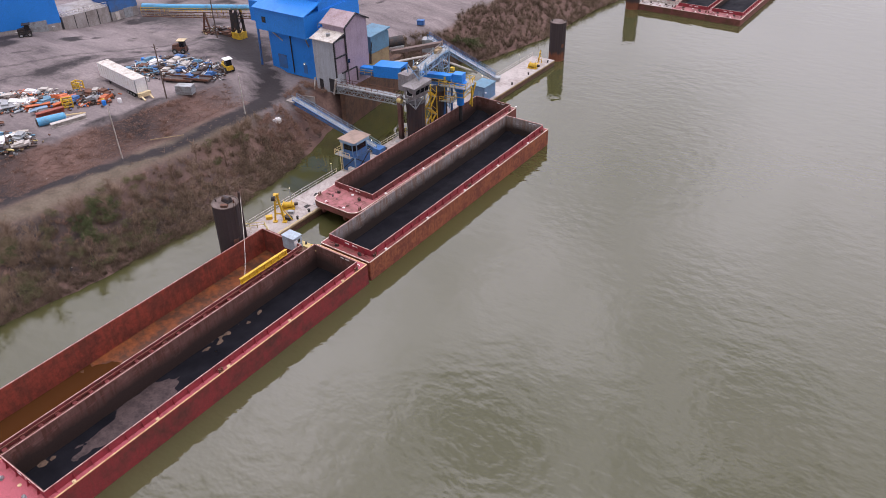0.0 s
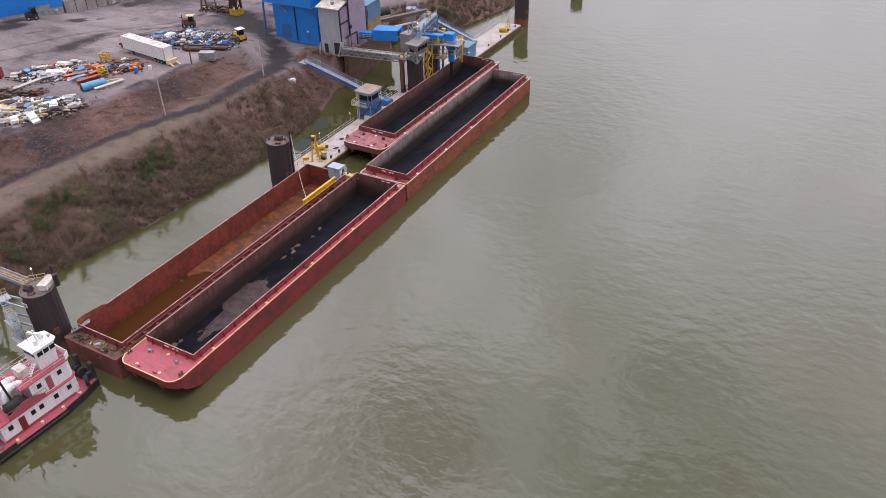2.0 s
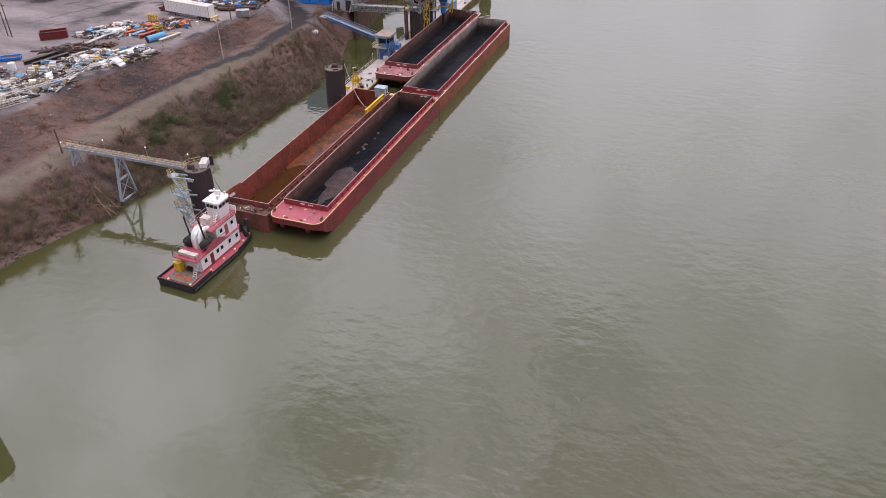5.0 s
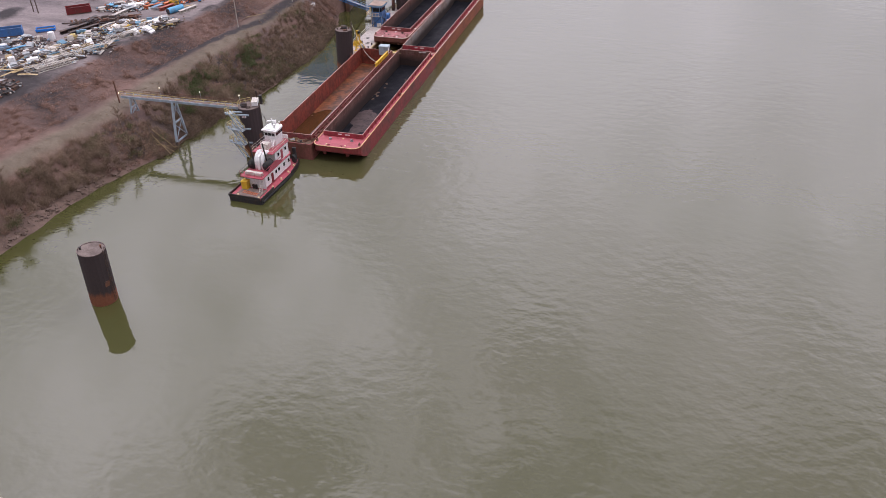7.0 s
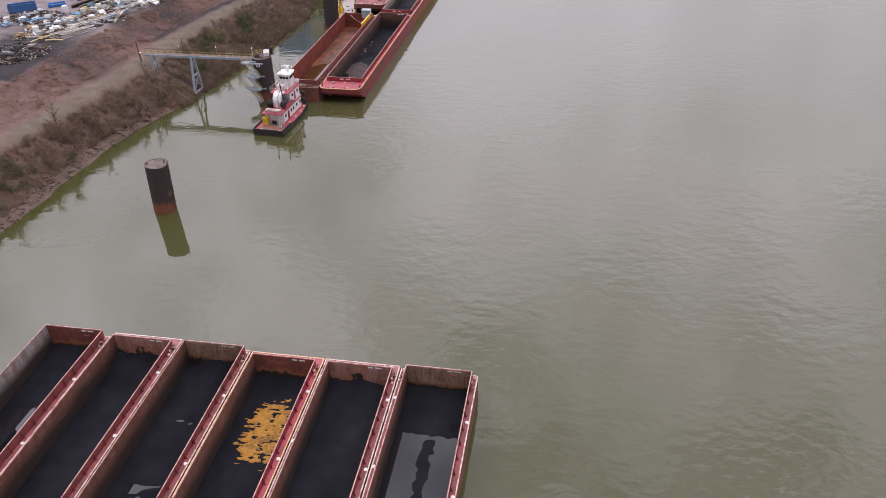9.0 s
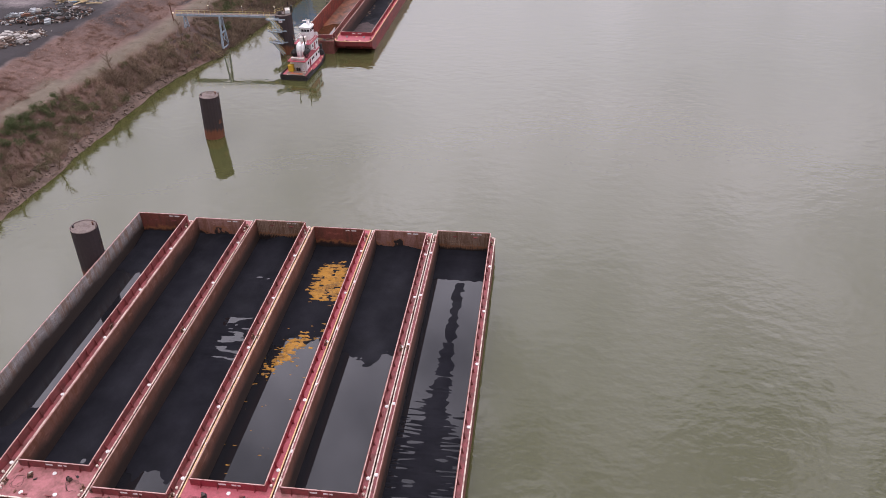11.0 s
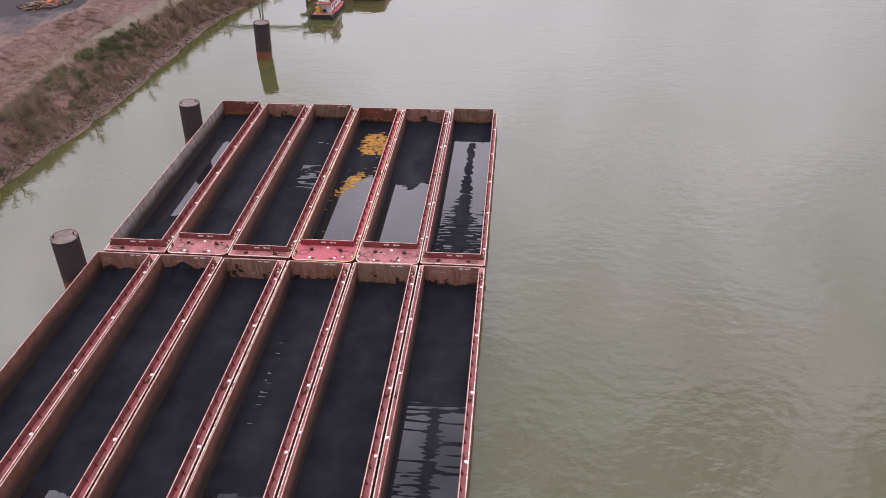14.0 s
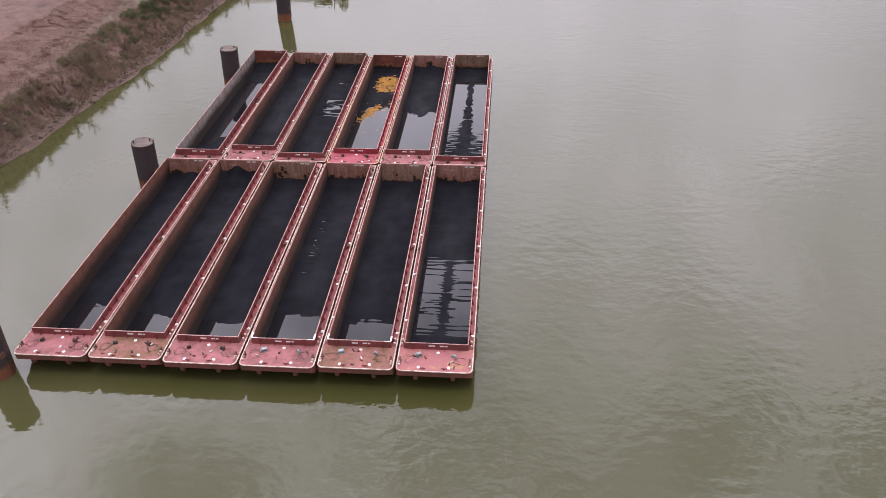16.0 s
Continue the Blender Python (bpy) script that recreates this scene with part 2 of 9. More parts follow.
M_white = surface("white_paint", (0.88, 0.875, 0.875), (0.70, 0.64, 0.60), 0.5, 0, 0.22, 0.5, 2.5, 0.05, 0.2, (0.5, 0.38, 0.3))
M_offwhite = surface("dirty_white_paint", (0.66, 0.62, 0.57), (0.40, 0.33, 0.27), 0.6, 0, 0.42, 0.8, 3.0, 0.1)
M_cream = surface("cream_cover_paint", (0.74, 0.60, 0.36), (0.50, 0.35, 0.2), 0.6, 0, 0.35, 1.0, 4.0, 0.1)
M_galv = surface("galvanised_steel", (0.42, 0.45, 0.47), (0.27, 0.26, 0.25), 0.5, 0.4, 0.45, 0.8, 3.0, 0.1)
M_black_steel = surface("black_steel", (0.03, 0.03, 0.032), (0.07, 0.045, 0.035), 0.6, 0.2, 0.42, 1.0, 4.0, 0.15)
M_rubber = surface("black_rubber", (0.02, 0.02, 0.021), (0.045, 0.042, 0.04), 0.8, 0, 0.45, 1.0, 4.0, 0.2)
M_cable = surface("steel_cable", (0.06, 0.05, 0.045), (0.12, 0.08, 0.06), 0.7, 0.3, 0.45, 2.0, 6.0, 0.1)
M_cell = surface("brown_sheet_piling", (0.044, 0.032, 0.034), (0.080, 0.045, 0.038), 0.7, 0.0, 0.42, 0.4, 2.0, 0.25, 0.35, (0.085, 0.042, 0.032))
M_cell_top = surface("gravel_fill", (0.21, 0.165, 0.15), (0.12, 0.09, 0.08), 0.95, 0, 0.5, 0.8, 4.0, 0.5)
M_concrete = surface("grey_concrete", (0.42, 0.39, 0.37), (0.26, 0.23, 0.21), 0.85, 0, 0.45, 0.25, 2.5, 0.2, 0.3, (0.22, 0.18, 0.15))
M_dock_deck = surface("pale_concrete_dock_deck", (0.50, 0.45, 0.43), (0.32, 0.27, 0.25), 0.85, 0, 0.45, 0.2, 1.6, 0.15)
M_dock_side = surface("rusty_pontoon_side", (0.16, 0.085, 0.055), (0.08, 0.05, 0.04), 0.8, 0, 0.5, 0.4, 2.0, 0.2, 0.5, (0.22, 0.12, 0.06))
M_blue = surface("bright_blue_cladding", (0.022, 0.255, 0.80), (0.022, 0.20, 0.64), 0.5, 0, 0.30, 0.12, 1.2, 0.03, 0.12, (0.03, 0.19, 0.55))
M_blue_dull = surface("dull_blue_steel_paint", (0.055, 0.175, 0.44), (0.08, 0.13, 0.23), 0.6, 0, 0.42, 0.5, 2.5, 0.1)
M_blue_pale = surface("pale_blue_steel_paint", (0.22, 0.36, 0.52), (0.24, 0.26, 0.28), 0.6, 0, 0.42, 0.5, 2.5, 0.1)
M_blue_grey = surface("blue_grey_cladding", (0.13, 0.28, 0.40), (0.12, 0.21, 0.28), 0.6, 0, 0.4, 0.4, 2.0, 0.05)
M_grey_clad = surface("grey_metal_cladding", (0.46, 0.49, 0.53), (0.37, 0.38, 0.40), 0.55, 0.0, 0.38, 0.3, 2.0, 0.08, 0.3, (0.22, 0.2, 0.19))
M_mauve_clad = surface("faded_mauve_cladding", (0.42, 0.33, 0.40), (0.33, 0.26, 0.31), 0.6, 0, 0.38, 0.3, 2.0, 0.08, 0.3, (0.2, 0.15, 0.17))
M_roof_mauve = surface("mauve_roof_sheet", (0.45, 0.35, 0.38), (0.32, 0.22, 0.22), 0.6, 0, 0.4, 0.4, 2.0, 0.08)
M_dark_trim = surface("black_trim", (0.025, 0.024, 0.028), (0.05, 0.045, 0.045), 0.6, 0, 0.4, 1.0, 4.0, 0.05)
M_tan_clad = surface("tan_block_wall", (0.38, 0.28, 0.15), (0.28, 0.20, 0.11), 0.8, 0, 0.4, 0.5, 2.5, 0.1)
M_yellow = surface("safety_yellow_paint", (0.72, 0.46, 0.035), (0.42, 0.24, 0.04), 0.55, 0, 0.36, 0.8, 3.0, 0.08)
M_yellow_pale = surface("faded_yellow_rail_paint", (0.62, 0.50, 0.20), (0.38, 0.27, 0.12), 0.6, 0, 0.4, 1.0, 3.0, 0.08)
M_orange = surface("orange_steel_paint", (0.60, 0.145, 0.045), (0.35, 0.10, 0.05), 0.6, 0, 0.4, 0.8, 3.0, 0.1)
M_brownred = surface("dull_red_steel_paint", (0.36, 0.085, 0.055), (0.2, 0.07, 0.05), 0.65, 0, 0.42, 0.8, 3.0, 0.1)
M_red_box = surface("dark_red_container_paint", (0.20, 0.018, 0.022), (0.13, 0.03, 0.025), 0.6, 0, 0.38, 0.5, 2.5, 0.1)
M_skyblue = surface("sky_blue_tank_paint", (0.11, 0.40, 0.66), (0.13, 0.28, 0.42), 0.5, 0, 0.36, 0.6, 2.5, 0.05)
M_scrap_dark = surface("dark_scrap_steel", (0.065, 0.06, 0.065), (0.13, 0.075, 0.05), 0.7, 0.3, 0.48, 0.8, 3.0, 0.2)
M_scrap_rust = surface("rusty_scrap_steel", (0.20, 0.09, 0.055), (0.10, 0.06, 0.05), 0.8, 0.1, 0.48, 0.8, 3.0, 0.2)
M_tug_red = surface("pinkish_red_deck_paint", (0.43, 0.085, 0.115), (0.30, 0.075, 0.085), 0.6, 0, 0.36, 0.5, 2.5, 0.06)
M_glass = surface("dark_window_glass", (0.012, 0.014, 0.018), (0.02, 0.02, 0.024), 0.22, 0, 0.2, 1.0, 4.0, 0.0)
M_wood = surface("weathered_wood", (0.17, 0.125, 0.10), (0.10, 0.075, 0.06), 0.9, 0, 0.45, 1.0, 5.0, 0.2)
M_deck_wood = surface("worn_brown_deck_boards", (0.22, 0.16, 0.14), (0.13, 0.09, 0.08), 0.85, 0, 0.45, 1.0, 4.0, 0.2)
M_rock = surface("river_bank_rock", (0.17, 0.120, 0.095), (0.095, 0.064, 0.052), 0.95, 0, 0.5, 0.8, 3.0, 0.4)
M_mud = surface("brown_mud", (0.092, 0.066, 0.066), (0.050, 0.037, 0.038), 0.8, 0, 0.45, 0.8, 3.0, 0.2, specular=0.2)
M_sulfur = surface("ochre_stained_sediment", (0.40, 0.185, 0.016), (0.16, 0.075, 0.016), 0.7, 0, 0.42, 0.5, 2.0, 0.2)
M_crust = surface("pale_brown_crust", (0.17, 0.115, 0.085), (0.09, 0.06, 0.048), 0.9, 0, 0.45, 0.8, 3.0, 0.3, specular=0.2)
M_cab = surface("weathered_grey_cabin_paint", (0.30, 0.285, 0.295), (0.19, 0.17, 0.165), 0.65, 0, 0.45, 0.6, 2.5, 0.1, 0.4, (0.15, 0.11, 0.09))
M_deck_worn = surface("rust_worn_deck", (0.38, 0.155, 0.15), (0.20, 0.105, 0.060), 0.8, 0, 0.58, 0.35, 2.0, 0.15)
M_deck_ochre = surface("deck_worn_to_ochre_primer", (0.40, 0.150, 0.155), (0.52, 0.31, 0.13), 0.75, 0, 0.30, 0.55, 2.0, 0.12)
M_blue_mid = surface("faded_mid_blue_paint", (0.17, 0.30, 0.48), (0.15, 0.22, 0.32), 0.6, 0, 0.42, 0.5, 2.5, 0.1)
M_cabin_pale = surface("pale_blue_white_cabin_paint", (0.42, 0.52, 0.60), (0.33, 0.38, 0.42), 0.55, 0, 0.4, 0.6, 2.5, 0.08, 0.3, (0.28, 0.27, 0.27))
M_roof_felt = surface("weathered_tan_roof_felt", (0.38, 0.28, 0.23), (0.24, 0.18, 0.15), 0.85, 0, 0.45, 0.7, 3.0, 0.1)
M_grit = surface("pale_salt_white_scrap", (0.56, 0.52, 0.48), (0.34, 0.30, 0.27), 0.7, 0, 0.4, 0.8, 3.0, 0.1)


def coal_material():
    m, nt, bsdf = blank("wet_coal")
    vec = place_vector(nt)
    n1 = noise_node(nt, vec, 0.25, 6, 0.6)
    n2 = noise_node(nt, vec, 5.0, 6, 0.75)
    r1 = ramp_node(nt, 0.35, 0.7, (0.0060, 0.0060, 0.0090, 1), (0.0140, 0.0137, 0.0190, 1))
    nt.links.new(n1.outputs["Fac"], r1.inputs["Fac"])
    nt.links.new(r1.outputs["Color"], bsdf.inputs["Base Color"])
    wet = noise_node(nt, vec, 0.12, 5, 0.6, (1.0, 0.5, 1.0))
    rw = ramp_node(nt, 0.40, 0.66, (0.86, 0.86, 0.86, 1), (0.58, 0.58, 0.58, 1))
    nt.links.new(wet.outputs["Fac"], rw.inputs["Fac"])
    nt.links.new(rw.outputs["Color"], bsdf.inputs["Roughness"])
    bsdf.inputs["Specular IOR Level"].default_value = 0.11
    b = nt.nodes.new("ShaderNodeBump")
    b.inputs["Strength"].default_value = 0.4
    b.inputs["Distance"].default_value = 0.06
    nt.links.new(n2.outputs["Fac"], b.inputs["Height"])
    nt.links.new(b.outputs["Normal"], bsdf.inputs["Normal"])
    return m


M_coal = coal_material()


def hopper_material(name, upper, rust, stained, level, spread, edge=0.8, grain=0.16):
    """Scraped paint and rust above an uneven line of caked coal dirt."""
    m, nt, bsdf = blank(name)
    vec = place_vector(nt)
    co = nt.nodes.new("ShaderNodeTexCoord")
    sep = nt.nodes.new("ShaderNodeSeparateXYZ")
    nt.links.new(co.outputs["Object"], sep.inputs["Vector"])
    big = noise_node(nt, vec, grain, 6, 0.65)
    runs = noise_node(nt, vec, 1.0, 6, 0.72, (1.1, 1.1, 0.16))
    fine = noise_node(nt, vec, 4.0, 5, 0.7)
    rr = ramp_node(nt, 0.44, 0.58)
    nt.links.new(runs.outputs["Fac"], rr.inputs["Fac"])
    top = mix_node(nt, rr.outputs["Color"], upper, rust)
    # scrapes left by the unloading bucket
    scrape = noise_node(nt, vec, 1.0, 5, 0.7, (0.5, 0.5, 1.3))
    rsc = ramp_node(nt, 0.56, 0.70, (0, 0, 0, 1), (0.75, 0.75, 0.75, 1))
    nt.links.new(scrape.outputs["Fac"], rsc.inputs["Fac"])
    top = mix_node(nt, rsc.outputs["Color"], top, tuple(min(0.6, 1.7 * c + 0.02) for c in upper))
    line = nt.nodes.new("ShaderNodeMath")
    line.operation = "MULTIPLY_ADD"
    nt.links.new(big.outputs["Fac"], line.inputs[0])
    line.inputs[1].default_value = spread
    nt.links.new(sep.outputs["Z"], line.inputs[2])
    runs2 = nt.nodes.new("ShaderNodeMath")
    runs2.operation = "MULTIPLY_ADD"
    nt.links.new(runs.outputs["Fac"], runs2.inputs[0])
    runs2.inputs[1].default_value = 1.0
    nt.links.new(line.outputs["Value"], runs2.inputs[2])
    mask = nt.nodes.new("ShaderNodeMapRange")
    mask.inputs["From Min"].default_value = level + 0.5 * spread + 0.5 - edge
    mask.inputs["From Max"].default_value = level + 0.5 * spread + 0.5 + edge
    nt.links.new(runs2.outputs["Value"], mask.inputs["Value"])
    col = mix_node(nt, mask.outputs["Result"], stained, top)
    if edge < 0.5:
        # a fringe of fresh rust just over the caked coal
        rfr = ramp_node(nt, 0.35, 0.75)
        rfr.color_ramp.elements.new(0.55).color = (0.8, 0.8, 0.8, 1)
        rfr.color_ramp.elements[2].color = (0, 0, 0, 1)
        wide = nt.nodes.new("ShaderNodeMapRange")
        wide.inputs["From Min"].default_value = level + 0.5 * spread + 0.5 - 0.9
        wide.inputs["From Max"].default_value = level + 0.5 * spread + 0.5 + 1.4
        nt.links.new(runs2.outputs["Value"], wide.inputs["Value"])
        nt.links.new(wide.outputs["Result"], rfr.inputs["Fac"])
        col = mix_node(nt, rfr.outputs["Color"], col, (0.33, 0.13, 0.045))
        col = mix_node(nt, mask.outputs["Result"], stained, col)
    rf = ramp_node(nt, 0.25, 0.75, (0.75, 0.75, 0.75, 1), (1.2, 1.2, 1.2, 1))
    nt.links.new(fine.outputs["Fac"], rf.inputs["Fac"])
    col = mix_node(nt, 1.0, col, rf.outputs["Color"], "MULTIPLY")
    nt.links.new(col, bsdf.inputs["Base Color"])
    bsdf.inputs["Roughness"].default_value = 0.78
    b = nt.nodes.new("ShaderNodeBump")
    b.inputs["Strength"].default_value = 0.2
    b.inputs["Distance"].default_value = 0.05
    nt.links.new(runs.outputs["Fac"], b.inputs["Height"])
    nt.links.new(b.outputs["Normal"], bsdf.inputs["Normal"])
    return m


M_hop_tan = hopper_material("rust_stained_hopper_wall", (0.200, 0.088, 0.062), (0.160, 0.058, 0.032), (0.036, 0.021, 0.016), 2.8, 2.6)
M_hop_grey = hopper_material("scraped_grey_hopper_wall", (0.33, 0.30, 0.29), (0.25, 0.165, 0.125), (0.038, 0.025, 0.020), 2.9, 2.6)
M_hop_dark = hopper_material("dark_hopper_wall", (0.17, 0.085, 0.070), (0.115, 0.045, 0.032), (0.042, 0.025, 0.021), 2.9, 2.6)
M_hop_end = hopper_material("pinkish_end_plate", (0.36, 0.185, 0.155), (0.24, 0.105, 0.065), (0.020, 0.015, 0.015), 1.3, 9.0, 0.22, 0.30)
M_hop_end_caked = hopper_material("tan_end_plate_with_caked_coal", (0.33, 0.20, 0.15), (0.23, 0.115, 0.065), (0.020, 0.015, 0.015), 0.9, 17.0, 0.25, 0.40)
M_hop_end_red = hopper_material("dark_red_end_plate", (0.20, 0.055, 0.038), (0.13, 0.045, 0.030), (0.022, 0.015, 0.014), 1.5, 4.0, 0.4, 0.30)
M_hop_end_tan = hopper_material("tan_ribbed_end_plate", (0.30, 0.20, 0.145), (0.18, 0.095, 0.055), (0.022, 0.015, 0.014), 1.4, 3.0, 0.3, 0.30)


def cell_material():
    """Dark piling steel with rust that thickens towards the waterline."""
    m, nt, bsdf = blank("dark_sheet_piling")
    vec = place_vector(nt)
    n1 = noise_node(nt, vec, 0.5, 6, 0.65, (2.2, 2.2, 0.35))
    n2 = noise_node(nt, vec, 3.0, 5, 0.6)
    co = nt.nodes.new("ShaderNodeTexCoord")
    sep = nt.nodes.new("ShaderNodeSeparateXYZ")
    nt.links.new(co.outputs["Object"], sep.inputs["Vector"])
    band = nt.nodes.new("ShaderNodeMapRange")
    band.inputs["From Min"].default_value = 7.4
    band.inputs["From Max"].default_value = 4.2
    nt.links.new(sep.outputs["Z"], band.inputs["Value"])
    add = nt.nodes.new("ShaderNodeMath")
    add.operation = "ADD"
    nt.links.new(band.outputs["Result"], add.inputs[0])
    nt.links.new(n1.outputs["Fac"], add.inputs[1])
    r = ramp_node(nt, 0.72, 1.55)
    nt.links.new(add.outputs["Value"], r.inputs["Fac"])
    dark = mix_node(nt, n2.outputs["Fac"], (0.036, 0.028, 0.032), (0.066, 0.045, 0.044))
    rust = mix_node(nt, n2.outputs["Fac"], (0.16, 0.055, 0.030), (0.27, 0.10, 0.05))
    nt.links.new(mix_node(nt, r.outputs["Color"], dark, rust), bsdf.inputs["Base Color"])
    bsdf.inputs["Roughness"].default_value = 0.75
    b = nt.nodes.new("ShaderNodeBump")
    b.inputs["Strength"].default_value = 0.3
    b.inputs["Distance"].default_value = 0.05
    nt.links.new(n2.outputs["Fac"], b.inputs["Height"])
    nt.links.new(b.outputs["Normal"], bsdf.inputs["Normal"])
    return m


M_piling = cell_material()


def puddle_material(name, tone):
    m, nt, bsdf = blank(name)
    bsdf.inputs["Base Color"].default_value = (*tone, 1)
    bsdf.inputs["Roughness"].default_value = 0.02
    bsdf.inputs["IOR"].default_value = 1.55
    vec = place_vector(nt)
    n = noise_node(nt, vec, 1.3, 2, 0.5, (0.5, 2.5, 1.0))
    b = nt.nodes.new("ShaderNodeBump")
    b.inputs["Strength"].default_value = 0.035
    b.inputs["Distance"].default_value = 0.05
    nt.links.new(n.outputs["Fac"], b.inputs["Height"])
    nt.links.new(b.outputs["Normal"], bsdf.inputs["Normal"])
    return m


M_puddle = puddle_material("still_black_rainwater", (0.010, 0.010, 0.0125))
M_puddle_brown = puddle_material("rusty_brown_water", (0.070, 0.028, 0.009))


def river_material():
    m, nt, bsdf = blank("green_river_water")
    geo = nt.nodes.new("ShaderNodeNewGeometry")
    pos = geo.outputs["Position"]
    n0 = noise_node(nt, pos, 0.012, 4, 0.55)
    r0 = ramp_node(nt, 0.35, 0.7, (0.059, 0.061, 0.019, 1), (0.080, 0.077, 0.037, 1))
    nt.links.new(n0.outputs["Fac"], r0.inputs["Fac"])
    nt.links.new(r0.outputs["Color"], bsdf.inputs["Base Color"])
    bsdf.inputs["Roughness"].default_value = 0.035
    bsdf.inputs["IOR"].default_value = 1.69
    # ripples come in patches between calm stretches
    calm = noise_node(nt, pos, 0.020, 4, 0.6)
    calm.inputs["Distortion"].default_value = 0.5
    rc0 = ramp_node(nt, 0.36, 0.66, (0.22, 0.22, 0.22, 1), (1, 1, 1, 1))
    nt.links.new(calm.outputs["Fac"], rc0.inputs["Fac"])
    # the water behind the barges lies sheltered
    sx = nt.nodes.new("ShaderNodeSeparateXYZ")
    nt.links.new(pos, sx.inputs["Vector"])
    lee = nt.nodes.new("ShaderNodeMapRange")
    lee.inputs["From Min"].default_value = -96
    lee.inputs["From Max"].default_value = -50
    lee.inputs["To Min"].default_value = 0.45
    nt.links.new(sx.outputs["X"], lee.inputs["Value"])
    rc = nt.nodes.new("ShaderNodeMix")
    rc.data_type = "RGBA"
    rc.blend_type = "MULTIPLY"
    rc.inputs["Factor"].default_value = 1.0
    nt.links.new(rc0.outputs["Color"], rc.inputs["A"])
    nt.links.new(lee.outputs["Result"], rc.inputs["B"])
    n1 = noise_node(nt, pos, 0.15, 2, 0.5, (0.95, 1.1, 1.0))
    n2 = noise_node(nt, pos, 0.48, 2, 0.5, (0.8, 1.1, 1.0))
    n1.inputs["Distortion"].default_value = 0.3
    s = nt.nodes.new("ShaderNodeMath")
    s.operation = "MULTIPLY_ADD"
    nt.links.new(n2.outputs["Fac"], s.inputs[0])
    s.inputs[1].default_value = 0.60
    swell = nt.nodes.new("ShaderNodeMath")
    swell.operation = "MULTIPLY"
    nt.links.new(n1.outputs["Fac"], swell.inputs[0])
    swell.inputs[1].default_value = 0.70
    nt.links.new(swell.outputs["Value"], s.inputs[2])
    n3 = noise_node(nt, pos, 1.25, 2, 0.5, (0.8, 1.2, 1.0))
    chop = nt.nodes.new("ShaderNodeMath")
    chop.operation = "MULTIPLY_ADD"
    nt.links.new(n3.outputs["Fac"], chop.inputs[0])
    chop.inputs[1].default_value = 0.085
    nt.links.new(s.outputs["Value"], chop.inputs[2])
    level = nt.nodes.new("ShaderNodeMath")
    level.operation = "SUBTRACT"
    nt.links.new(chop.outputs["Value"], level.inputs[0])
    level.inputs[1].default_value = 0.69
    h = nt.nodes.new("ShaderNodeMath")
    h.operation = "MULTIPLY"
    nt.links.new(level.outputs["Value"], h.inputs[0])
    nt.links.new(rc.outputs["Result"], h.inputs[1])
    b = nt.nodes.new("ShaderNodeBump")
    b.inputs["Strength"].default_value = 0.19
    b.inputs["Distance"].default_value = 1.0
    nt.links.new(h.outputs["Value"], b.inputs["Height"])
    nt.links.new(b.outputs["Normal"], bsdf.inputs["Normal"])
    return m


M_river = river_material()


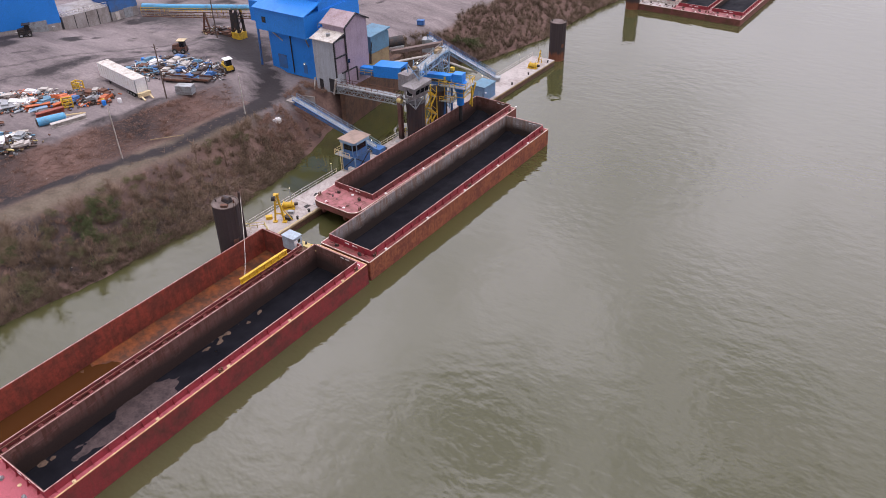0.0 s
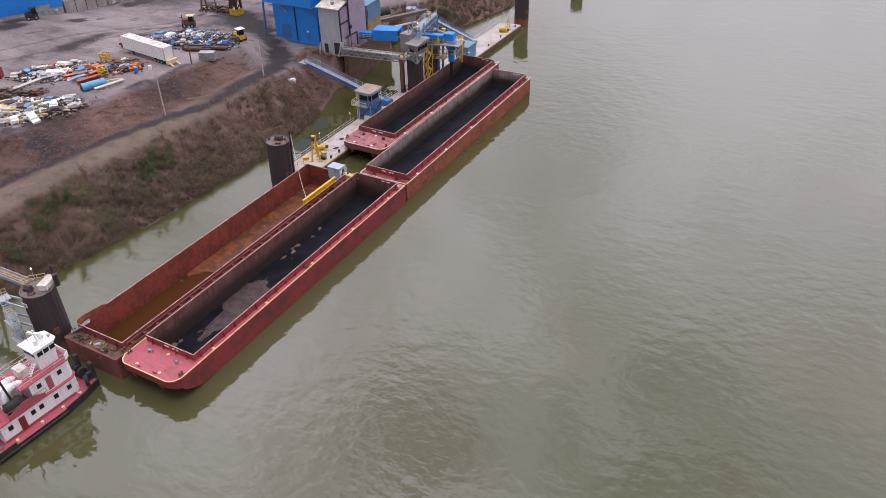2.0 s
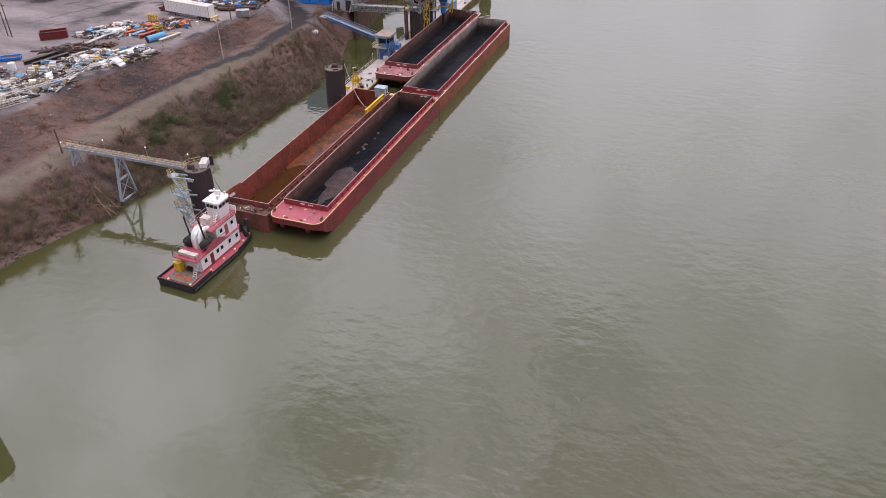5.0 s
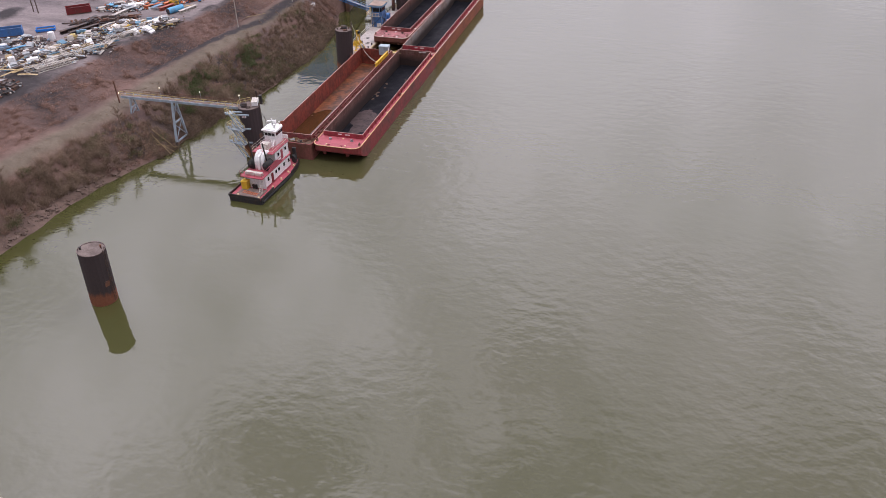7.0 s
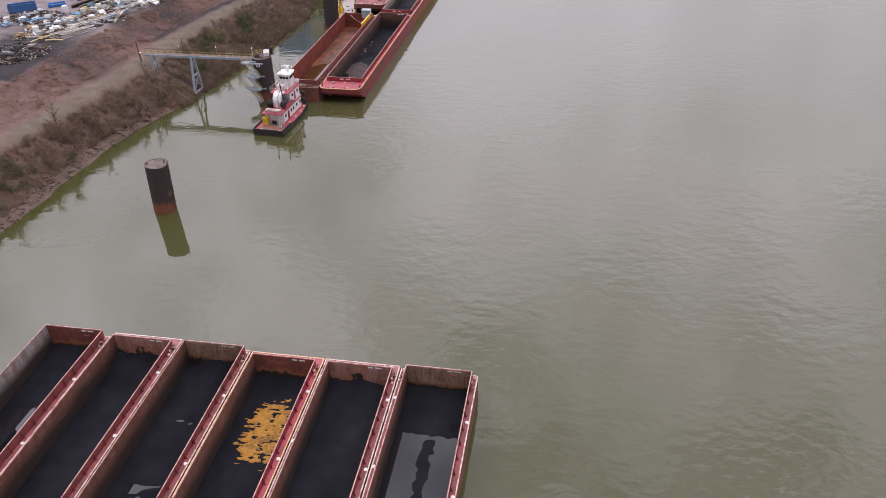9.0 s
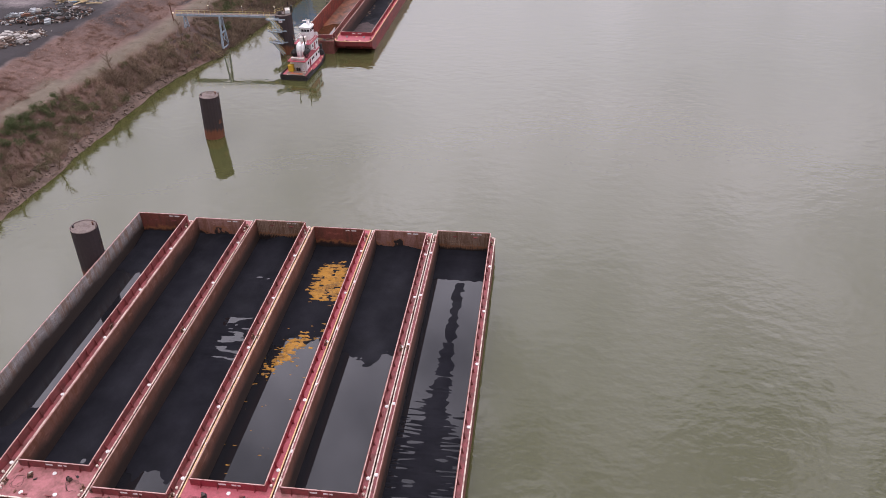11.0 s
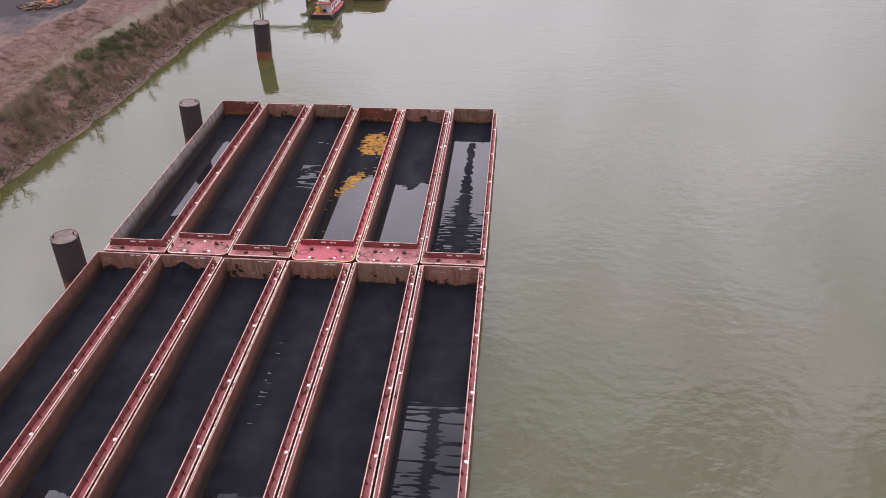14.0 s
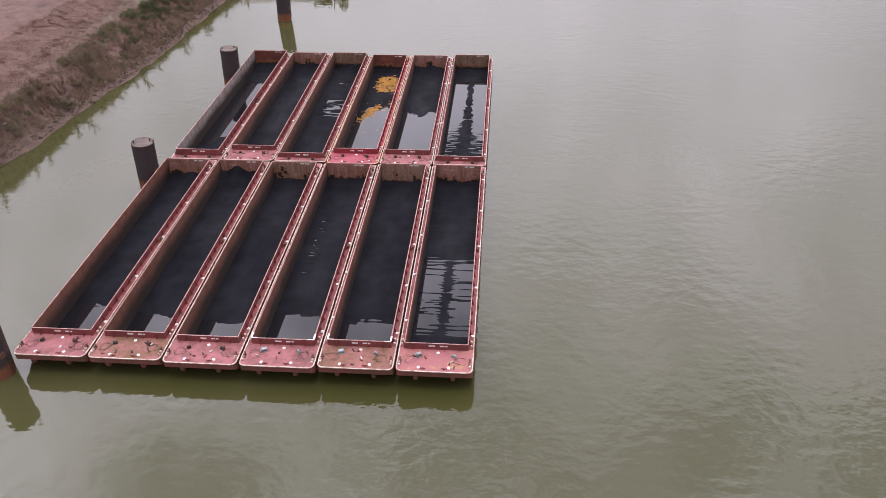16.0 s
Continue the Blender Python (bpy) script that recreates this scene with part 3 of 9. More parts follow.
def ground_material():
    """cover.r: rocky foreshore, cover.g: bare yard, cover.b: grass bench with a track; coal dust comes in patches."""
    m, nt, bsdf = blank("river_bank_ground")
    geo = nt.nodes.new("ShaderNodeNewGeometry")
    pos = geo.outputs["Position"]
    at = nt.nodes.new("ShaderNodeAttribute")
    at.attribute_name = "cover"
    sep = nt.nodes.new("ShaderNodeSeparateColor")
    nt.links.new(at.outputs["Color"], sep.inputs["Color"])
    big = noise_node(nt, pos, 0.045, 6, 0.65)
    mid = noise_node(nt, pos, 0.35, 6, 0.7)
    fine = noise_node(nt, pos, 2.2, 5, 0.7)
    rs = ramp_node(nt, 0.3, 0.72, (0.100, 0.060, 0.050, 1), (0.228, 0.139, 0.116, 1))
    nt.links.new(mid.outputs["Fac"], rs.inputs["Fac"])
    rg = ramp_node(nt, 0.3, 0.7, (0.104, 0.080, 0.058, 1), (0.186, 0.148, 0.112, 1))
    nt.links.new(mid.outputs["Fac"], rg.inputs["Fac"])
    ry = ramp_node(nt, 0.34, 0.62, (0.112, 0.092, 0.095, 1), (0.285, 0.238, 0.236, 1))
    wide = noise_node(nt, pos, 0.07, 8, 0.72, (0.40, 1.5, 1.0))
    wide.inputs["Vector"].links[0].from_node.inputs["Rotation"].default_value = (0, 0, radians(-32))
    nt.links.new(wide.outputs["Fac"], ry.inputs["Fac"])
    col = mix_node(nt, sep.outputs["Blue"], rs.outputs["Color"], rg.outputs["Color"])
    rk = ramp_node(nt, 0.3, 0.7, (0.080, 0.053, 0.043, 1), (0.185, 0.124, 0.100, 1))
    nt.links.new(mid.outputs["Fac"], rk.inputs["Fac"])
    col = mix_node(nt, sep.outputs["Red"], col, rk.outputs["Color"])
    col = mix_node(nt, sep.outputs["Green"], col, ry.outputs["Color"])
    am = nt.nodes.new("ShaderNodeMath")
    am.operation = "MULTIPLY_ADD"
    nt.links.new(mid.outputs["Fac"], am.inputs[0])
    am.inputs[1].default_value = 0.8
    aa = nt.nodes.new("ShaderNodeMath")
    aa.operation = "SUBTRACT"
    nt.links.new(at.outputs["Alpha"], aa.inputs[0])
    aa.inputs[1].default_value = 0.62
    nt.links.new(aa.outputs["Value"], am.inputs[2])
    speck = noise_node(nt, pos, 0.9, 6, 0.75)
    ag = nt.nodes.new("ShaderNodeMath")
    ag.operation = "MULTIPLY_ADD"
    nt.links.new(speck.outputs["Fac"], ag.inputs[0])
    ag.inputs[1].default_value = 0.55
    nt.links.new(am.outputs["Value"], ag.inputs[2])
    ra = ramp_node(nt, 0.24, 0.80)
    nt.links.new(ag.outputs["Value"], ra.inputs["Fac"])
    coal = mix_node(nt, ra.outputs["Color"], col, (0.031, 0.0248, 0.0265))
    rf = ramp_node(nt, 0.25, 0.75, (0.72, 0.72, 0.72, 1), (1.25, 1.25, 1.25, 1))
    nt.links.new(fine.outputs["Fac"], rf.inputs["Fac"])
    col = mix_node(nt, 1.0, coal, rf.outputs["Color"], "MULTIPLY")
    nt.links.new(col, bsdf.inputs["Base Color"])
    bsdf.inputs["Roughness"].default_value = 0.95
    b = nt.nodes.new("ShaderNodeBump")
    b.inputs["Strength"].default_value = 0.5
    b.inputs["Distance"].default_value = 0.25
    nt.links.new(mid.outputs["Fac"], b.inputs["Height"])
    nt.links.new(b.outputs["Normal"], bsdf.inputs["Normal"])
    return m


M_ground = ground_material()


def brush_material(name, a, b):
    m, nt, bsdf = blank(name)
    geo = nt.nodes.new("ShaderNodeNewGeometry")
    patch = noise_node(nt, geo.outputs["Position"], 0.09, 4, 0.6)
    add = nt.nodes.new("ShaderNodeMath")
    add.operation = "MULTIPLY_ADD"
    nt.links.new(geo.outputs["Random Per Island"], add.inputs[0])
    add.inputs[1].default_value = 0.5
    nt.links.new(patch.outputs["Fac"], add.inputs[2])
    r = ramp_node(nt, 0.45, 1.05, (*a, 1), (*b, 1))
    nt.links.new(add.outputs["Value"], r.inputs["Fac"])
    nt.links.new(r.outputs["Color"], bsdf.inputs["Base Color"])
    bsdf.inputs["Roughness"].default_value = 0.9
    bsdf.inputs["Specular IOR Level"].default_value = 0.2
    return m


M_twig = brush_material("bare_twigs", (0.112, 0.076, 0.054), (0.29, 0.208, 0.152))
M_redtwig = brush_material("reddish_dry_brush", (0.155, 0.090, 0.070), (0.33, 0.206, 0.163))
M_darktwig = brush_material("dark_bare_twigs", (0.064, 0.044, 0.031), (0.19, 0.138, 0.098))
M_leaf = brush_material("spring_leaves", (0.056, 0.074, 0.030), (0.140, 0.158, 0.072))
M_olive = brush_material("dull_olive_leaves", (0.090, 0.090, 0.045), (0.19, 0.175, 0.095))


# ---- ground, river ----
SHORE_Y = [-2600, -400, -200, -142, -128, -110, -93, -63, -46, -18, -3, 10, 20, 34, 57, 80, 98, 106, 114, 124, 144, 158, 167, 173, 194, 226, 241, 400, 2600]
SHORE_X = [-400, -148, -134, -131, -128, -125.7, -123.2, -120, -119.9, -119.2, -116.2, -112.0, -110, -109, -105.5, -103.5, -106, -107.8, -110.5, -112.5, -116, -114.5, -108, -103, -99, -97.6, -95.6, -84, 120]
TRACK_Y = [-2600, -400, -200, -125, -95, -57, -38, -13, 13, 42, 70, 97, 106, 118, 145, 180, 240, 2600]
TRACK_X = [-430, -164, -146, -138.5, -138, -137.2, -134.5, -132.6, -129, -127.8, -124.5, -122.8, -120.8, -124, -130, -122, -117, 80]
EDGE_Y = [-2600, -400, -200, -71, -48, -35, -8, 21, 43, 54, 67, 89, 103, 110, 120, 145, 180, 240, 2600]
EDGE_X = [-450, -185, -165, -154, -152, -149.7, -147, -144.3, -142.5, -139, -136, -133.3, -131, -129.8, -131, -136, -130, -125, 60]


def shore(y):
    return float(np.interp(y, SHORE_Y, SHORE_X))


def track(y):
    return float(np.interp(y, TRACK_Y, TRACK_X))


def edge(y):
    return float(np.interp(y, EDGE_Y, EDGE_X))


def berm(x, y):
    """Metres beyond the rim of the upper yard, towards the plant."""
    return y + 0.55 * (x + 124.0) - 107.8


def yard_level(x, y):
    old = float(np.interp(y, [-120, -60, 95, 116, 300], [10.5, 12, 12, 9.6, 9.6]))
    new_z = float(np.interp(berm(x, y), [-2.0, 4.5], [12.0, 9.6])) if y > 60 else old
    w = max(0.0, min(1.0, (x + 165) / 12.0))
    return w * new_z + (1 - w) * old


COAL_ROAD = [(-156, 131), (-143, 124), (-132, 118), (-123.5, 112), (-119.8, 103), (-120.9, 94), (-120.6, 80.5), (-124.6, 67), (-128.2, 50), (-130.5, 30)]


def road_gap(x, y):
    """Distance from the middle of the coal road, and how far along it."""
    best = (1e9, 0.0)
    for k, (p, q) in enumerate(zip(COAL_ROAD[:-1], COAL_ROAD[1:])):
        dx, dy = q[0] - p[0], q[1] - p[1]
        t = max(0.0, min(1.0, ((x - p[0]) * dx + (y - p[1]) * dy) / (dx * dx + dy * dy)))
        d = math.hypot(x - p[0] - t * dx, y - p[1] - t * dy)
        if d < best[0]:
            best = (d, k + t)
    return best


def ground_z(x, y, rough=True):
    xs, xt, xe, zy = shore(y), track(y), edge(y), yard_level(x, y)
    wob = 1.6 * noise.noise((x * 0.05, y * 0.07, 3.0)) + 0.8 * noise.noise((x * 0.2, y * 0.25, 7.0)) if rough else 0.0
    top = min(8.0, zy - 1.2)
    pts = sorted([(xe - 400, zy), (xe - 0.5, zy), (xe + 1.5, zy - 0.5), (xt - 3.2, top + 0.5), (xt + 3.0, top), (xt + 5.5, top - 0.9),
                  (max(xs - 3.0, xs - 3.0), 1.5), (xs, 0.0), (xs + 4, -2.2), (xs + 40, -4.0)])
    z = float(np.interp(x + wob * (1.0 if xe + 2 < x < xs + 6 else 0.0), [p[0] for p in pts], [p[1] for p in pts]))
    if 117 < y < 147 and x < -112.2 - (y - 131.5) * 0.14:
        z = max(z, 8.4)
    if rough and z > 0.3:
        on_track = abs(x - xt) < 3.0
        slope = xe < x < xs
        z += (0.10 if on_track or not slope else 0.45) * noise.noise((x * 0.3, y * 0.3, 1.0)) + (0.0 if slope else 0.12 * noise.noise((x * 0.06, y * 0.06, 5.0)))
    return z


def axis(lo, a, b, hi, step):
    left = [a - (a - lo) * (k / 7.0) ** 2.2 for k in range(7, 0, -1)]
    right = [b + (hi - b) * (k / 7.0) ** 2.2 for k in range(1, 8)]
    return left + list(np.arange(a, b + 0.01, step)) + right


def build_ground():
    xs = axis(-2600, -236, -90, 2600, 1.5)
    ys = axis(-2600, -240, 300, 2600, 2.0)
    verts, cover = [], []
    for y in ys:
        for x in xs:
            z = ground_z(x, y)
            verts.append((x, y, z))
            yard = 1.0 if x < edge(y) + 1.0 else 0.0
            d = abs(x - track(y))
            d = abs(x - track(y) - 3.0) + 0.9 if -30 < y < 106 else d
            bench = max(0.0, min(1.0, (4.6 - d + 0.8 * noise.noise((x * 0.2, y * 0.2, 41.0))) / 2.2))
            if 96 < y < 158 and x < shore(y) - 6 or y >= 158 and x < shore(y) - float(np.interp(y, [158, 183], [5, 18])):
                yard = max(yard, min(1.0, (y - 96) / 8.0))
            coal = 0.0
            rut = min(abs(x - track(y) - 1.2), abs(x - track(y) + 1.2))
            if -160 < x < -110 and 30 < y < 136:
                d_road, along = road_gap(x, y)
                half = float(np.interp(along, [0, 2, 3.5, 4.5, 6, 9], [4.2, 3.4, 2.6, 1.8, 1.0, 0.7]))
                coal = max(coal, min(1.0, (0.85 + 0.5 * noise.noise((x * 0.3, y * 0.3, 6.0))) * max(0.0, min(1.0, 1.7 - d_road / half))))
                if -3.0 < berm(x, y) < 3.5:
                    coal = max(coal, 0.40 + 0.6 * noise.noise((x * 0.3, y * 0.3, 16.0)))
            n = noise.noise((x * 0.05, y * 0.05, 11.0)) + 0.6 * noise.noise((x * 0.15, y * 0.15, 4.0))
            if yard:
                coal = max(coal, min(0.85, max(0.0, n * 1.3 - 0.25)))
                coal = max(coal, (0.55 + 0.7 * n) * math.exp(-(((x + 142) / 13) ** 2 + ((y - 121) / 9) ** 2)))
                coal = max(coal, (0.25 + 0.7 * n) * math.exp(-(((x + 128) / 8) ** 2 + ((y - 112) / 6) ** 2)))
                coal = max(coal, (1.35 + 0.9 * n) * math.exp(-(((x + 164) / 27) ** 2 + ((y + 12) / 34) ** 2)))
                lane = abs((x + 167.3) * 0.913 - (y - 103.0) * 0.408) + 0.8 * noise.noise((x * 0.08, y * 0.08, 2.0))
                if 70 < y < 132 and lane < 9:
                    coal = max(coal, 0.42 * math.exp(-((lane - 4.2) / 0.9) ** 2), 0.30 * math.exp(-((lane - 1.0) / 0.5) ** 2))
                stain = noise.noise((x * 0.11 + y * 0.05, y * 0.11 - x * 0.04, 19.0)) + 0.7 * noise.noise((x * 0.3, y * 0.3, 23.0))
                if y > 88 and x < -140:
                    coal = max(coal, min(0.8, stain * 1.5 - 0.30))
                coal = max(coal, 0.6 * math.exp(-(((x + 188) / 18) ** 2 + ((y - 132) / 9) ** 2)))
            dy = x - edge(y)
            if -1.0 <= dy < 9 and -25 < y < 105:
                wide = 9.0 if y < 62 else 5.0
                coal = max(coal, 0.45 * max(0.0, 1 - dy / wide) * max(0.0, 1 + 0.8 * n))
            if not yard and -12 < y < 112 and shore(y) - x > 1.5:
                coal = max(coal, (0.36 + 0.45 * n) * min(1.0, (y + 12) / 20.0, max(0.3, (110 - y) / 20.0)) * (1 - 0.8 * bench))
            if 98 < y < 124 and -138 < x < -110 and road_gap(x, y)[0] > 2.2:
                coal *= 0.5 + 0.5 * noise.noise((x * 0.25, y * 0.25, 27.0))
            coal = max(0.0, min(0.97, coal * 1.25))
            dr = shore(y) - x + 1.2 * noise.noise((x * 0.2, y * 0.12, 31.0))
            fade = float(np.interp(y, [-95, -45], [0.1, 1.0]))
            bench *= fade
            yard *= float(np.interp(y, [-62, -32], [0.0, 1.0]))
            foreshore = max(0.0, min(1.0, (float(np.interp(y, [-10, 10], [5.5, 0.8])) - dr) / 2.0)) if y < 104 else 0.0
            cover.append((foreshore, yard, bench, coal))
    nx = len(xs)
    faces = [(j * nx + i, j * nx + i + 1, (j + 1) * nx + i + 1, (j + 1) * nx + i) for j in range(len(ys) - 1) for i in range(nx - 1)]
    me = raw_mesh("ground", verts, faces, M_ground, True)
    layer = me.color_attributes.new("cover", "FLOAT_COLOR", "POINT")
    layer.data.foreach_set("color", [c for v in cover for c in v])
    tagged(new("ground", me), "brown river bank rising to a bare dirt yard", "ground", kind="structure")


build_ground()
_river = raw_mesh("water", [(-420, -2600, 0), (2600, -2600, 0), (2600, 2600, 0), (-420, 2600, 0)], [(0, 1, 2, 3)], M_river)
tagged(new("water", _river), "murky green river water with patches of small ripples", "river", kind="structure")


# ---- barges ----
def barge(name, label, loc, rz, L=59.2, W=10.75, deck=3.5, top=4.6, bow=4.6, stern=1.5, rake=True, round_bow=1.0,
          hull=None, deck_m=None, coam=None, hop=None, floor=None, edge_m=None, group="", braces=True, gunwale=0.95, disc=None, number=True, clutter=True, end_m=None, gunwale_m=None, knobs=False, winch_m=None, marks=False):
    b = thing(name, label, "barge", loc, rz, group)
    hull, deck_m, coam, hop = hull or M_hull_pink, deck_m or M_deck_pink, coam or M_coam_pink, hop or M_hop_tan
    edge_m, disc = edge_m or M_edge_pale, disc or M_white
    w, hw = W / 2, W / 2 - gunwale
    c0, c1 = bow, L - stern
    # outer shell by stations along the length
    if rake:
        st = [(0.0, w - round_bow, 2.55), (0.12 * round_bow, w - 0.62 * round_bow, 2.5), (0.4 * round_bow, w - 0.26 * round_bow, 2.35),
              (0.9 * round_bow, w - 0.03, 2.1), (1.6, w, 1.6), (3.0, w, 0.75), (4.6, w, 0.1), (7.5, w, -0.5), (L, w, -0.5)]
    else:
        st = [(0.0, w - 0.1, -0.5), (0.12, w, -0.5), (L - 0.12, w, -0.5), (L, w - 0.1, -0.5)]
    g = Geo()
    n = len(st)
    pts = []
    for y, x, z in st:
        pts += [(-x, y, z), (-x, y, deck), (x, y, deck), (x, y, z)]
    fs = []
    for k in range(n - 1):
        a, c = 4 * k, 4 * (k + 1)
        fs += [(a, c, c + 1, a + 1), (a + 2, c + 2, c + 3, a + 3), (a, a + 3, c + 3, c)]
    fs += [(0, 1, 2, 3), (4 * n - 1, 4 * n - 2, 4 * n - 3, 4 * n - 4)]
    g.add(pts, fs)
    part("hull", g, hull, b)
    # deck: bow, stern and the two gunwales, one plate thick
    g = Geo()
    out = [(-x, y) for y, x, z in reversed(st) if y < c0] + [(x, y) for y, x, z in st if y < c0]
    out += [(w, c0), (-w, c0)]
    g.prism(out, deck, deck + 0.02)
    part("bow_deck", g, deck_m, b)
    part("stern_deck", Geo().span(-w, w, c1, L, deck, deck + 0.02), deck_m, b)
    for x0, x1 in ((-w, -hw), (hw, w)):
        part("side_deck", Geo().span(x0, x1, c0, c1, deck, deck + 0.02), gunwale_m or deck_m, b)
    # pale rubbed edge round the deck
    g = Geo()
    line = [(-w, L)] + [(-x, y) for y, x, z in reversed(st)] + [(x, y) for y, x, z in st] + [(w, L), (-w, L)]
    line = [(x - math.copysign(0.075, x), min(y, L - 0.075)) for x, y in line]
    for p, q in zip(line[:-1], line[1:]):
        g.beam((p[0], p[1], deck + 0.01), (q[0], q[1], deck + 0.01), 0.17, 0.10)
    part("edge_strip", g, edge_m, b, "pale rubbed steel edge")
    # hopper walls and floor
    z0 = 0.35
    g = Geo()
    t = 0.10
    slope = 1.3 if rake else 0.0
    g.span(-hw - t, -hw, c0, c1, z0, top)
    part("hopper_side", g, hop, b)
    g = Geo().span(hw, hw + t, c0, c1, z0, top)
    part("hopper_side", g, hop, b)
    g = Geo().prism_x([(c0, top), (c0 - t, top), (c0 - t, z0), (c0 + slope, z0), (c0, deck * 0.75)], -hw - t, hw + t)
    part("hopper_end", g, hop, b)
    g = Geo().span(-hw - t, hw + t, c1, c1 + t, z0, top)
    end_plate = part("hopper_end", g, end_m or (M_hop_end if hop is M_hop_tan else hop), b)
    if end_m is M_hop_end_tan:
        rib = part("rib", Geo().span(0, 0.1, c1 - 0.05, c1, z0, top - 0.12), end_m, end_plate)
        rib.location = (-hw + 0.12, 0, 0)
        for k in range(1, int(2 * hw / 0.3)):
            again(rib, (-hw + 0.12 + 0.3 * k, 0, 0))
    g = Geo().span(-hw, hw, c0 - t, c1 + t, z0 - 0.12, z0)
    part("hopper_floor", g, floor or M_hop_dark, b)
    # coaming plates outside the hopper walls, with a rim on top
    for x0, x1, y0, y1 in ((-hw - 0.16, -hw - 0.10, c0 - 0.16, c1 + 0.16), (hw + 0.10, hw + 0.16, c0 - 0.16, c1 + 0.16)):
        c = part("coaming", Geo().span(x0, x1, y0, y1, deck + 0.02, top), coam, b)
        part("rim", Geo().span(x0 - 0.03, x1 + 0.03, y0, y1, top, top + 0.07), M_rim, c, "pale pink rim")
    for y0, y1 in ((c0 - 0.16, c0 - 0.10), (c1 + 0.10, c1 + 0.16)):
        c = part("coaming", Geo().span(-hw - 0.10, hw + 0.10, y0, y1, deck + 0.02, top), coam, b)
        part("rim", Geo().span(-hw - 0.10, hw + 0.10, y0 - 0.03, y1 + 0.03, top, top + 0.07), M_rim, c, "pale pink rim")
    # upright brackets along the coaming
    if braces:
        h = top - deck - 0.06
        g = Geo().prism_y([(0, 0.02), (0.32, 0.02), (0.10, h), (0, h)], -0.025, 0.025)
        first = part("bracket", g, coam, b)
        first.location = (hw + 0.16, c0 + 1.0, deck)
        y = c0 + 1.0
        k = 0
        while y < c1 - 0.5:
            if k:
                again(first, (hw + 0.16, y, deck))
            again(first, (-hw - 0.16, y, deck), 180)
            y += 2.35
            k += 1
        for x in (-3.3, -1.2, 1.2, 3.3):
            again(first, (x, c0 - 0.16, deck), -90)
    # hatch covers
    g = Geo().cyl((0, 0, 0), (0, 0, 0.12), 0.24, 12)
    g.cyl((0, 0, 0.12), (0, 0, 0.18), 0.09, 6)
    hatch = part("hatch_cover", g, disc, b, "round white hatch cover")
    spots = [(hw + 0.62, c0 + 3 + 11.6 * k) for k in range(5)] + [(-hw - 0.62, c0 + 6 + 11.6 * k) for k in range(5)]
    spots += [(0.3, c0 - 0.9)] if bow > 2 else []
    spots += [(2.0, 0.8), (-2.2, 0.7)] if bow > 2 else []
    hatch.location = (*spots[0], deck + 0.02)
    for x, y in spots[1:]:
        again(hatch, (x, y, deck + 0.02))
    if knobs:
        g = Geo().cyl((0, 0, 0), (0, 0, 0.22), 0.13, 8).cyl((0, 0, 0.22), (0, 0, 0.36), 0.19, 8, 0.15)
        cap = part("mooring_cap", g, M_edge_pale, b, "pale round mooring cap")
        places = [(sx * (w - 0.35 - 0.25 * (j % 2)), L - stern - 0.3 - 0.85 * j) for sx in (-1, 1) for j in range(3)] + [(sx * (w - 0.4), c0 + 0.6 + 0.9 * j) for sx in (-1, 1) for j in range(2)]
        places += [(sx * (w - 0.42), 1.0 + 0.55 * j) for sx in (-1, 1) for j in range(2)] if rake else []
        places += [(-3.6 + 2.3 * j, L - 0.45) for j in range(4)] if stern > 1.2 else []
        cap.location = (*places[0], deck + 0.02)
        for x, y in places[1:]:
            again(cap, (x, y, deck + 0.02))
    # bitts in pairs at the corners
    g = Geo().cyl((-0.22, 0, 0), (-0.22, 0, 0.5), 0.12, 8).cyl((0.22, 0, 0), (0.22, 0, 0.5), 0.12, 8)
    g.cyl((-0.22, 0, 0.5), (-0.22, 0, 0.56), 0.17, 8).cyl((0.22, 0, 0.5), (0.22, 0, 0.56), 0.17, 8).box((0, 0, 0.03), (0.8, 0.36, 0.06))
    bitt = part("bitt", g, M_scrap_rust, b, "rusty twin mooring posts")
    bitt.location = (w - 0.5, 1.9, deck + 0.02)
    bitt.rotation_euler = (0, 0, radians(90))
    for x, y in ((-w + 0.5, 1.9), (w - 0.4, L - 2.2), (-w + 0.4, L - 2.2), (w - 0.4, L / 2), (-w + 0.4, L / 2)):
        again(bitt, (x, y, deck + 0.02), 90)
    # kevels: small two-horned cleats
    g = Geo().box((0, 0, 0.08), (0.2, 0.16, 0.16)).beam((-0.4, 0, 0.2), (0.4, 0, 0.2), 0.12, 0.1)
    cleat = part("cleat", g, M_coam_pink, b)
    cleat.location = (-1.6, 0.45, deck + 0.02) if bow > 2 else (-1.6, L - 0.5, deck + 0.02)
    again(cleat, (1.4, 0.5, deck + 0.02) if bow > 2 else (1.9, L - 0.6, deck + 0.02))
    # hand winches
    g = Geo().cyl((-0.2, 0, 0.28), (0.2, 0, 0.28), 0.17, 10).cyl((-0.23, 0, 0.28), (-0.2, 0, 0.28), 0.26, 10).cyl((0.2, 0, 0.28), (0.23, 0, 0.28), 0.26, 10)
    g.box((0, 0, 0.03), (0.6, 0.5, 0.06)).box((-0.27, 0, 0.17), (0.05, 0.34, 0.28)).box((0.27, 0, 0.17), (0.05, 0.34, 0.28))
    grey = winch_m is M_galv or not clutter
    winch = part("winch", g, M_galv if grey else M_scrap_dark, b, "grey hand winch" if grey else "dark hand winch")
    yw = c0 - 1.6 if bow > 2 else 0.75
    winch.location = (-2.4, yw, deck + 0.02)
    winch.rotation_euler = (0, 0, radians(25))
